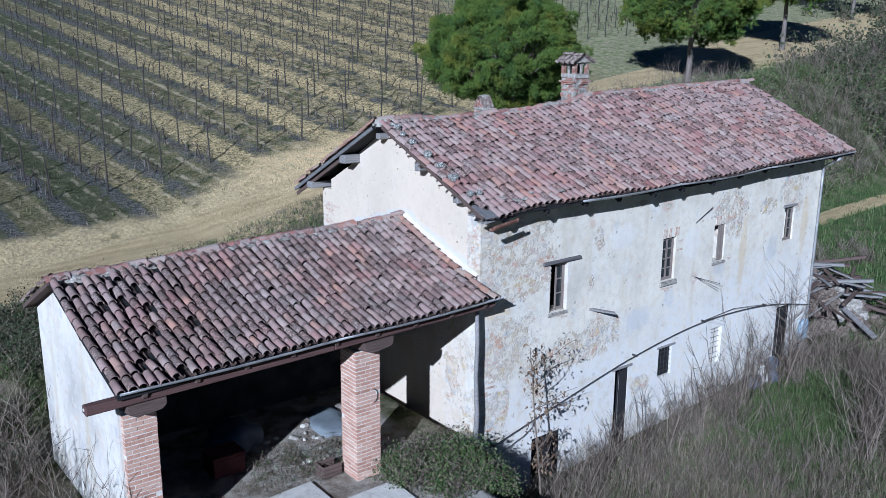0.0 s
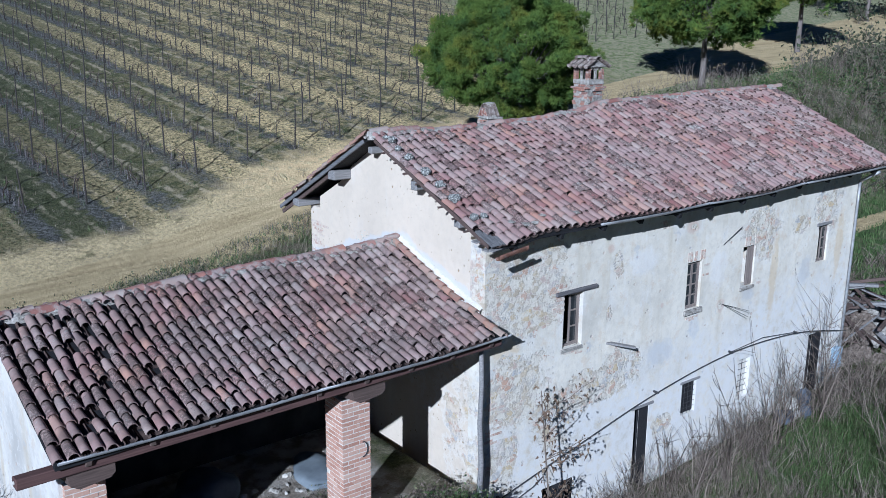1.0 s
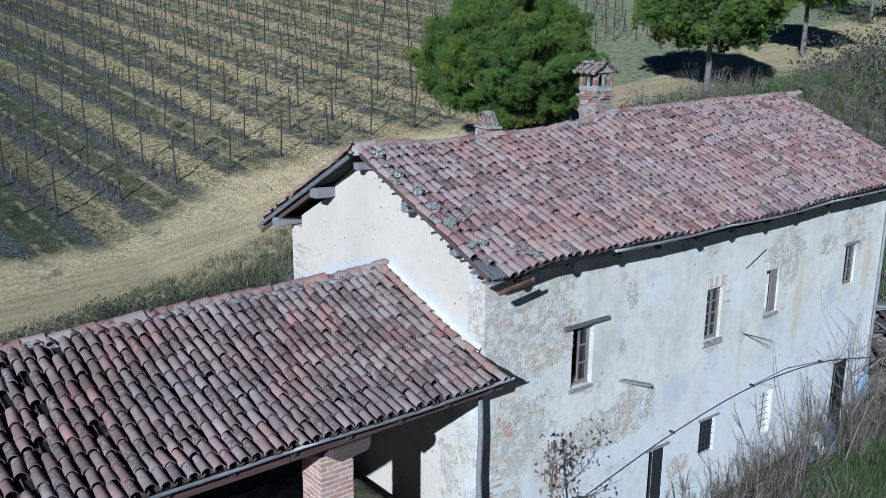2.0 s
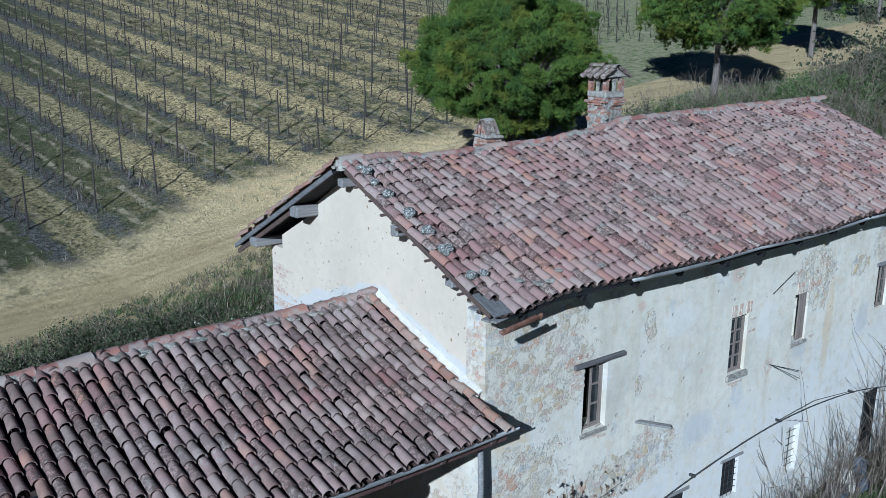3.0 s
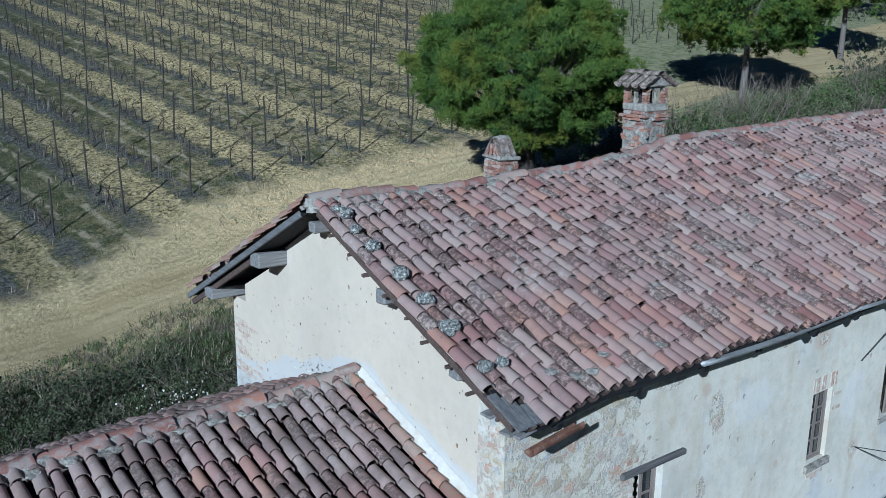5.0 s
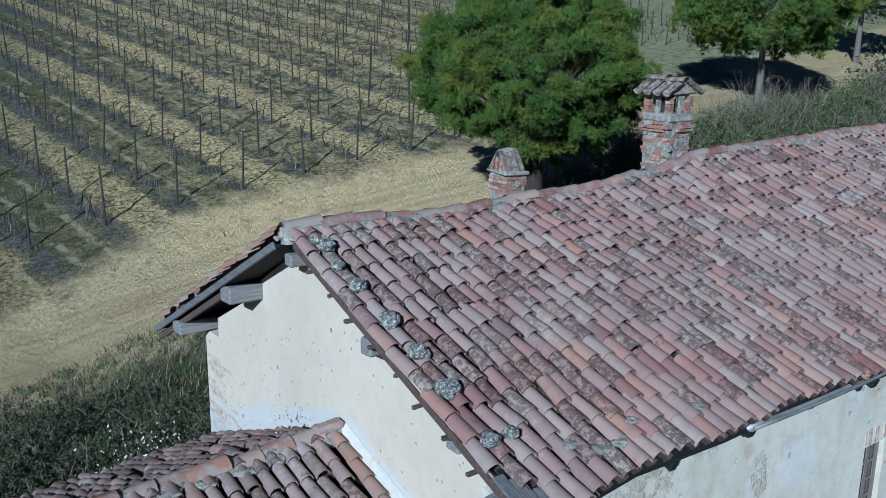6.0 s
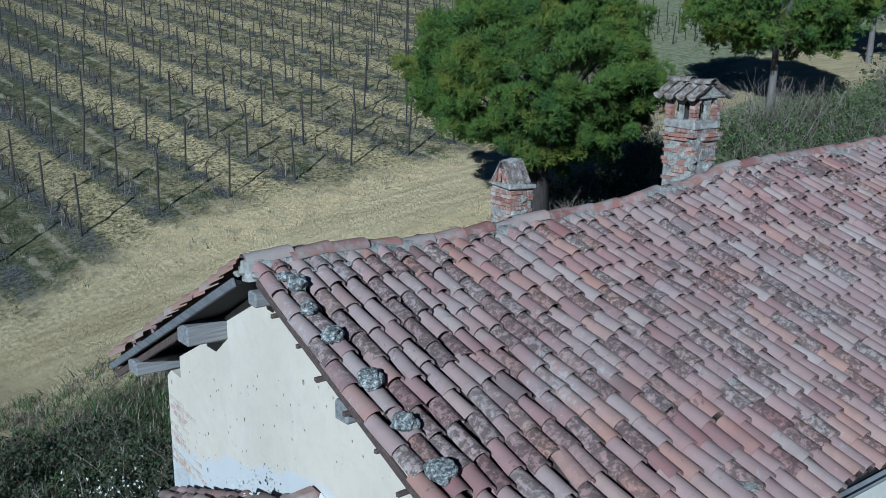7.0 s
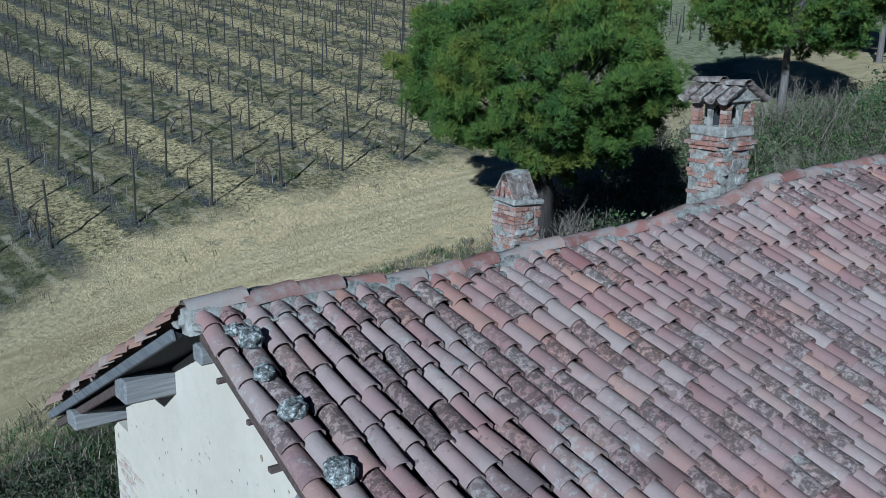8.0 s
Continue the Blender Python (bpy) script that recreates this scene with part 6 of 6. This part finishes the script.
stuff("far_vine_posts", far_v, far_f, POSTWOOD, "rows of grey posts farther up the vineyard", "vine posts")
stuff("far_vines", vine_v, vine_f, VINEWOOD, "rows of leafless vines farther up the vineyard", "grapevines")

# pruned canes lying along the rows and shoots standing in them
cv_, cf_ = [], []
for i in range(-9, 24):
    for q in range(760):
        yy = ROW_START - 0.3 + 44 * rg.random() ** 1.35
        xx = ROW0 + ROW_GAP * i + ROW_LEAN * (yy - ROW_START) + rg.gauss(0, 0.24)
        if xx < -16 or xx - 0.5 * yy > 16 or rg.random() < 0.06 * (xx - 0.25 * yy + 4) or noise.noise(Vector((xx * 0.35, yy * 0.35, 5))) < -0.12:
            continue
        flat = rg.random() < 0.75
        add_blade(cv_, cf_, Vector((xx, yy, ground(xx, yy) + rg.uniform(0, 0.12))), rg.uniform(0.05, 0.22) if flat else rg.uniform(0.3, 0.8), Vector((rg.gauss(0, 0.3), rg.gauss(0, 0.42), 0)) if flat else Vector((rg.gauss(0, 0.08), rg.gauss(0, 0.12), 0)), 0.009)
stuff("pruned_canes", cv_, cf_, CANE, "grey-purple vine prunings along the rows", "prunings")

# weeds and dry grass among the rows and along the road
gv, gf, dv, df = [], [], [], []
for q in range(9000):
    yy = 20.0 + 30 * rg.random() ** 1.6
    xx = rg.uniform(-10, 26)
    if abs(yy - road_y(xx)) < 1.6:
        continue
    if yy > ROW_START:
        u_ = ((xx - ROW_LEAN * (yy - ROW_START) - ROW0) / ROW_GAP) % 1.0
        under_row = min(u_, 1 - u_) < 0.2
        aisle = int((xx - ROW_LEAN * (yy - ROW_START) - ROW0) // ROW_GAP) % 2
        if rg.random() < (0.75 if under_row else 0.98 if aisle else 0.85):
            continue
    elif rg.random() < 0.93:
        continue
    dead = rg.random() < 0.6
    vs, fs = (dv, df) if dead else (gv, gf)
    p = Vector((xx, yy, ground(xx, yy)))
    for e in range(5):
        add_blade(vs, fs, p + Vector((rg.gauss(0, 0.07), rg.gauss(0, 0.07), 0)), rg.uniform(0.08, 0.26), Vector((rg.gauss(0, 0.1), rg.gauss(0, 0.1), 0)), 0.010)
# verge between the house and the road
for q in range(9000):
    xx, yy = rg.uniform(-12, 13), rg.uniform(6.5, 16.5)
    if abs(yy - road_y(xx)) < 1.35 or (0 < xx < 15.3 and yy < 7.6) or (xx < 0.3 and xx > -9.3 and yy < 6.9):
        continue
    dead = rg.random() < 0.6
    vs, fs = (dv, df) if dead else (gv, gf)
    p = Vector((xx, yy, ground(xx, yy)))
    for e in range(6):
        add_blade(vs, fs, p + Vector((rg.gauss(0, 0.09), rg.gauss(0, 0.09), 0)), rg.uniform(0.06, 0.24), Vector((rg.gauss(0, 0.14), rg.gauss(0, 0.14), 0)), 0.011)
# meadow and weeds in front of the house and to its far side
for q in range(21000):
    xx, yy = rg.uniform(-0.5, 20), -8.5 * rg.random() ** 1.2 - 0.15
    green_here = 0.8 * noise.noise(Vector((xx * 0.6, yy * 0.6, 9))) + 0.9 - ((xx - 11.2) / 3.0) ** 2 - ((yy + 2.8) / 2.3) ** 2
    dead = rg.random() < (0.12 if green_here > 0 else 0.5 if green_here > -1.5 else 0.72)
    if dead and rg.random() < 0.25:
        continue
    vs, fs = (dv, df) if dead else (gv, gf)
    p = Vector((xx, yy, ground(xx, yy)))
    hh = (rg.uniform(0.12, 0.38) if not dead else rg.uniform(0.12, 0.5)) * (0.65 if yy > -1.2 else 1.0)
    for e in range(6):
        add_blade(vs, fs, p + Vector((rg.gauss(0, 0.1), rg.gauss(0, 0.1), 0)), hh * rg.uniform(0.6, 1.2), Vector((rg.gauss(0, 0.2), rg.gauss(0, 0.2), 0)), 0.0075)
for q in range(5000):
    xx, yy = rg.uniform(17, 48), rg.uniform(-6, 13)
    if abs(yy - 9.7) < 0.6:
        continue
    p = Vector((xx, yy, ground(xx, yy)))
    for e in range(4):
        add_blade(gv, gf, p + Vector((rg.gauss(0, 0.12), rg.gauss(0, 0.12), 0)), rg.uniform(0.15, 0.35), Vector((rg.gauss(0, 0.12), rg.gauss(0, 0.12), 0)), 0.02)
stuff("grass", gv, gf, GRASS, "fresh green grass on the slopes", "grass")
stuff("dry_grass", dv, df, DRYGRASS, "pale dry grass and weeds", "dry grass")

# bramble and scrub thickets
lv, lf, tv_, tf_ = [], [], [], []
for q in range(170):
    xx, yy = rg.uniform(-9.0, 1.6), rg.uniform(7.6, 13.2)
    if yy < 8.2 and xx > -0.3:
        continue
    hgt = rg.uniform(0.45, 1.25) * (1.25 if xx > -2 and yy < 10.5 else 0.8)
    tips = add_shrub(tv_, tf_, xx, yy, hgt, 4, rg, 0.5, 0.012, 4)
    for p in tips:
        for e in range(12):
            add_leaf(lv, lf, p + Vector((rg.gauss(0, 0.17), rg.gauss(0, 0.17), rg.gauss(-0.12, 0.17))), 0.075, rg)
for q in range(60):
    xx, yy = rg.uniform(-16, -9.2), rg.uniform(-2, 11)
    tips = add_shrub(tv_, tf_, xx, yy, rg.uniform(0.6, 2.0), 4, rg, 0.5, 0.014, 5)
    for p in tips:
        for e in range(3):
            add_leaf(lv, lf, p + Vector((rg.gauss(0, 0.2), rg.gauss(0, 0.2), rg.gauss(-0.12, 0.2))), 0.08, rg)
stuff("scrub", lv, lf, SCRUB, "dark grey-green scrub behind the barn", "scrub")
bv, bf = [], []
for q in range(40):
    add_leaf(bv, bf, Vector((-0.45 + rg.gauss(0, 0.12), 4.0 + rg.gauss(0, 0.15), 7.32 + rg.uniform(0.0, 0.35))), 0.05, rg)
for q in range(220):
    a = rg.uniform(0, 6.283)
    add_leaf(bv, bf, Vector((-0.7 + rg.gauss(0, 0.5), 8.5 + rg.gauss(0, 0.5), ground(-0.7, 8.5) + rg.uniform(0.5, 1.5))), 0.06, rg)
stuff("seed_heads", bv, bf, BLOSSOM, "pale seed heads on a climber", "seed heads")
# brambles on the barn yard and at the corner of the house
lv, lf, wv_, wf_ = [], [], [], []
for q in range(210):
    xx = rg.uniform(-2.9, -0.4)
    yy = rg.uniform(-1.9, -0.15) if xx > -2.4 else rg.uniform(-1.0, -0.2)
    hgt = rg.uniform(0.3, 0.95) * (0.6 if xx > -1.2 else 1.0)
    z_ = max(ground(xx, yy), 2.4 - max(0, xx + 1.2) * 0.8)
    tips = add_shrub(tv_, tf_, xx, yy, hgt, 4, rg, 0.6, 0.010, 5, z_)
    fresh = noise.noise(Vector((xx * 1.5, yy * 1.5, 2))) + rg.gauss(0, 0.15) > -0.02
    ov, of_ = (lv, lf) if fresh else (wv_, wf_)
    for p in tips:
        for e in range(16 if fresh else 9):
            add_leaf(ov, of_, p + Vector((rg.gauss(0, 0.14), rg.gauss(0, 0.14), rg.gauss(-0.1, 0.14))), 0.06, rg)
for q in range(80):
    xx, yy = rg.uniform(-5.6, -2.6), rg.uniform(0.5, 2.0)
    tips = add_shrub(tv_, tf_, xx, yy, rg.uniform(0.12, 0.35), 4, rg, 0.7, 0.008, 3)
    for p in tips:
        for e in range(3):
            ov, of_ = (lv, lf) if rg.random() < 0.3 else (wv_, wf_)
            add_leaf(ov, of_, p + Vector((rg.gauss(0, 0.1), rg.gauss(0, 0.1), rg.gauss(0, 0.05))), 0.05, rg)
stuff("winter_brambles", wv_, wf_, WINTER, "brown winter brambles in front of the barn", "brambles")
# ivy-clad slope beyond the house, half of it dry thicket
hv, hf = [], []
for q in range(1500):
    xx = rg.uniform(15.8, 66)
    yy = rg.uniform(11.5, 20.0) + max(0, xx - 32) * 0.12
    if abs(yy - road_y(xx)) < 2.2 and xx < 46:
        continue
    z_ = ground(xx, yy)
    r = rg.uniform(0.5, 1.3)
    green_spot = noise.noise(Vector((xx * 0.22, yy * 0.22, 4))) > -0.28
    ov, of_ = (lv, lf) if green_spot else (hv, hf)
    for e in range(54):
        d = Vector((rg.gauss(0, 1), rg.gauss(0, 1), abs(rg.gauss(0, 1)))).normalized()
        add_leaf(ov, of_, Vector((xx, yy, z_)) + Vector((d.x * r, d.y * r, d.z * r * 0.75)), 0.12 if green_spot else 0.10, rg)
stuff("dry_thicket", hv, hf, SCRUB, "grey-brown winter thicket beyond the house", "thicket")
stuff("brambles", lv, lf, IVY, "green bramble and ivy thickets", "brambles")
for q in range(420):
    xx = rg.uniform(17, 60)
    yy = rg.uniform(11.5, 19.5) + max(0, xx - 32) * 0.1
    if abs(yy - road_y(xx)) < 1.9:
        continue
    add_shrub(tv_, tf_, xx, yy, rg.uniform(1.2, 2.8), 4, rg, 0.35, 0.02, 4)
# bare stems against the facade
for xx, yy, hh, n in ((4.2, -0.9, 2.2, 4), (5.6, -0.7, 2.4, 4), (6.4, -1.2, 2.3, 5), (8.2, -0.8, 2.6, 6), (9.2, -0.9, 3.2, 6), (10.2, -1.0, 3.6, 7), (11.3, -0.8, 3.0, 6), (12.4, -1.0, 4.2, 7), (13.2, -0.8, 4.4, 6), (14.2, -1.0, 3.6, 5), (7.4, -1.4, 2.0, 5), (3.2, -1.1, 1.8, 5)):
    add_shrub(tv_, tf_, xx, yy, hh, n, rg, 0.16, 0.021, 9)
for q in range(560):
    xx, yy = rg.uniform(0.4, 16), -0.4 - 5.4 * rg.random() ** 1.3
    if ((xx - 11.2) / 2.6) ** 2 + ((yy + 2.8) / 1.9) ** 2 < 1 and rg.random() < 0.8:
        continue
    add_shrub(tv_, tf_, xx, yy, rg.uniform(0.5, 1.5) * (1.2 if yy > -1.6 else 0.9), 5, rg, 0.32, 0.0075, 5)
for xx, yy, hh in ((10.3, -5.0, 4.6), (11.6, -5.2, 3.8), (10.9, -5.6, 3.4), (12.8, -4.6, 2.8), (12.2, -5.3, 3.2), (11.2, -4.6, 3.0), (13.4, -4.0, 2.2)):
    add_shrub(tv_, tf_, xx, yy, hh, 14, rg, 0.17, 0.019, 12)
for q in range(26):
    a = rg.uniform(0, 6.283)
    add_shrub(tv_, tf_, 26.5 + 1.4 * math.cos(a), 5.0 + 1.2 * math.sin(a), rg.uniform(0.6, 1.5), 5, rg, 0.4, 0.014, 6)
for q in range(90):
    xx, yy = rg.uniform(-13.5, -9.3), rg.uniform(-2, 7)
    add_shrub(tv_, tf_, xx, yy, rg.uniform(1.0, 2.8), 4, rg, 0.4, 0.016, 6)
for q in range(70):
    a = rg.uniform(0, 6.283)
    add_shrub(tv_, tf_, 13.55 + 1.1 * math.cos(a), 14.4 + 0.9 * math.sin(a), rg.uniform(0.6, 1.6), 3, rg, 0.25, 0.012, 4)
for q in range(60):
    xx = rg.uniform(16, 40)
    yy = road_y(xx) - rg.uniform(2.2, 4.0)
    add_shrub(tv_, tf_, xx, yy, rg.uniform(0.8, 1.8), 4, rg, 0.3, 0.014, 5)
# tall winter brush that closes the road's far end
hv, hf = [], []
for q in range(420):
    xx = rg.uniform(47, 112)
    yy = rg.uniform(12, 22) if xx < 60 else rg.uniform(14, 40)
    if xx < 78 and yy > road_y(xx) - 4.5:
        continue
    hh = rg.uniform(1.6, 3.4)
    tips = add_shrub(tv_, tf_, xx, yy, hh, 4, rg, 0.35, 0.03, 4)
    for p in tips:
        for e in range(3):
            add_leaf(hv, hf, p + Vector((rg.gauss(0, 0.3), rg.gauss(0, 0.3), rg.gauss(-0.5, 0.4))), 0.28, rg)
stuff("tall_brush", hv, hf, SCRUB, "dark winter brush closing the end of the road", "brush")
stuff("bare_brush", tv_, tf_, TWIG, "grey bare stems and brushwood", "brushwood")

# the sapling that kept its dead leaves
sap = thing("sapling", "thin sapling with clusters of withered brown leaves", "sapling", at=(1.25, -1.2, ground(1.25, -1.2)))
vs, fs = [], []
main, _ = crooked((1.25, -1.2, ground(1.25, -1.2) - 0.1), (-0.09, 0, 1), 5.0, 9, 0.012, rg)
tube(vs, fs, main, 0.035, 0.012, 6)
list_part("stem", vs, fs, TWIG, sap)
tips = []
for q in range(16):
    i = rg.randint(3, 8)
    sd = Vector((rg.uniform(-0.3, 1.0), rg.gauss(0, 0.4), 0.55))
    sp, _ = crooked(main[i], sd, rg.uniform(0.5, 1.4), 4, 0.12, rg)
    vs, fs = [], []
    tube(vs, fs, sp, 0.013, 0.004, 4)
    list_part("branch", vs, fs, TWIG, sap)
    tips += sp[1:]
lv, lf = [], []
for p in tips[::2] + main[6:]:
    for e in range(12):
        add_leaf(lv, lf, p + Vector((rg.gauss(0, 0.11), rg.gauss(0, 0.11), rg.gauss(-0.1, 0.13))), 0.10, rg, 0.6)
list_part("leaves", lv, lf, DRYLEAF, sap, "withered brown leaves")

# ---------- heap of timbers and rubble beside the house ----------
k = Mat("rubble earth", 0.95)
EARTH = k.done(k.ramp(k.noise(7, 7, 0.7), [(0.3, (0.07, 0.053, 0.04)), (0.5, (0.17, 0.135, 0.105)), (0.7, (0.33, 0.285, 0.235))]), k.noise(12, 7, 0.7), 1.0, 0.05)
rg = random.Random(91)
for q in range(90):
    a, rr = rg.uniform(0, 6.283), math.sqrt(rg.random())
    px, py = 18.6 + 2.4 * rr * math.cos(a), 1.6 + 2.2 * rr * math.sin(a)
    hz = 2.6 * (1 - rr) * rg.uniform(0.5, 1.0)
    st = lumpy("rubble", (px, py, ground(px, py) + hz * 0.8), (rg.uniform(0.15, 0.42), rg.uniform(0.15, 0.42), rg.uniform(0.12, 0.3)), EARTH if rg.random() < 0.7 else MORTAR, None, 700 + q, 3, 0.45)
    tagged(st, "broken masonry in the heap beside the house", "rubble", "rubble of the heap")
for q in range(60):
    px, py = 18.6 + rg.gauss(0, 1.1), 1.4 + rg.gauss(0, 1.1)
    d = math.hypot(px - 18.6, py - 1.4)
    hz = max(0.25, 2.3 - 0.75 * d)
    a = rg.uniform(0, 6.283)
    l = rg.uniform(1.2, 3.2)
    v = Vector((math.cos(a), math.sin(a), rg.gauss(0, 0.22))).normalized() * l / 2
    c_ = Vector((px, py, ground(px, py) + hz))
    bm = bmesh.new()
    beam_between(bm, c_ - v, c_ + v, rg.uniform(0.07, 0.2), rg.uniform(0.04, 0.13), 0.012)
    me = bpy.data.meshes.new("timber")
    bm.to_mesh(me)
    bm.free()
    me.materials.append(GREYWOOD if rg.random() < 0.35 else DARKWOOD)
    tagged(new("timber", me), "old grey roof timber lying on the rubble heap", "timber", "timbers of the heap")
vs, fs = [], []
tube(vs, fs, [Vector((15.15, -0.1, 7.55)).lerp(Vector((39.5, 9.8, 5.6)), i / 12) - Vector((0, 0, 0.25 * math.sin(math.pi * i / 12))) for i in range(13)], 0.012, 0.012, 4)
line_ = mesh_object("overhead_wire", vs, fs, CABLE)
tagged(line_, "thin overhead wire leading away from the house", "wire")
stump = lumpy("tree_stump", (34.0, 12.6, ground(34.0, 12.6) + 0.55), (1.6, 0.6, 0.75), GREYWOOD, None, 66, 3, 0.4)
tagged(stump, "big pale fallen log lying in the meadow", "log")
for i, (px, py, sx, sz_, mt) in enumerate(((11.5, -0.5, 0.30, 0.26, DARKSHEET), (12.0, -0.45, 0.26, 0.34, BARN_WALL), (12.35, -0.55, 0.30, 0.30, DARKSHEET), (12.7, -0.4, 0.22, 0.40, DARKSHEET))):
    bag = lumpy("sack", (px, py, ground(px, py) + sz_ * 0.75), (sx, sx * 0.8, sz_), mt, None, 820 + i, 3, 0.4, i * 0.9, 1.6)
    tagged(bag, "crumpled grey sack lying against the facade", "sack", "sacks by the wall")
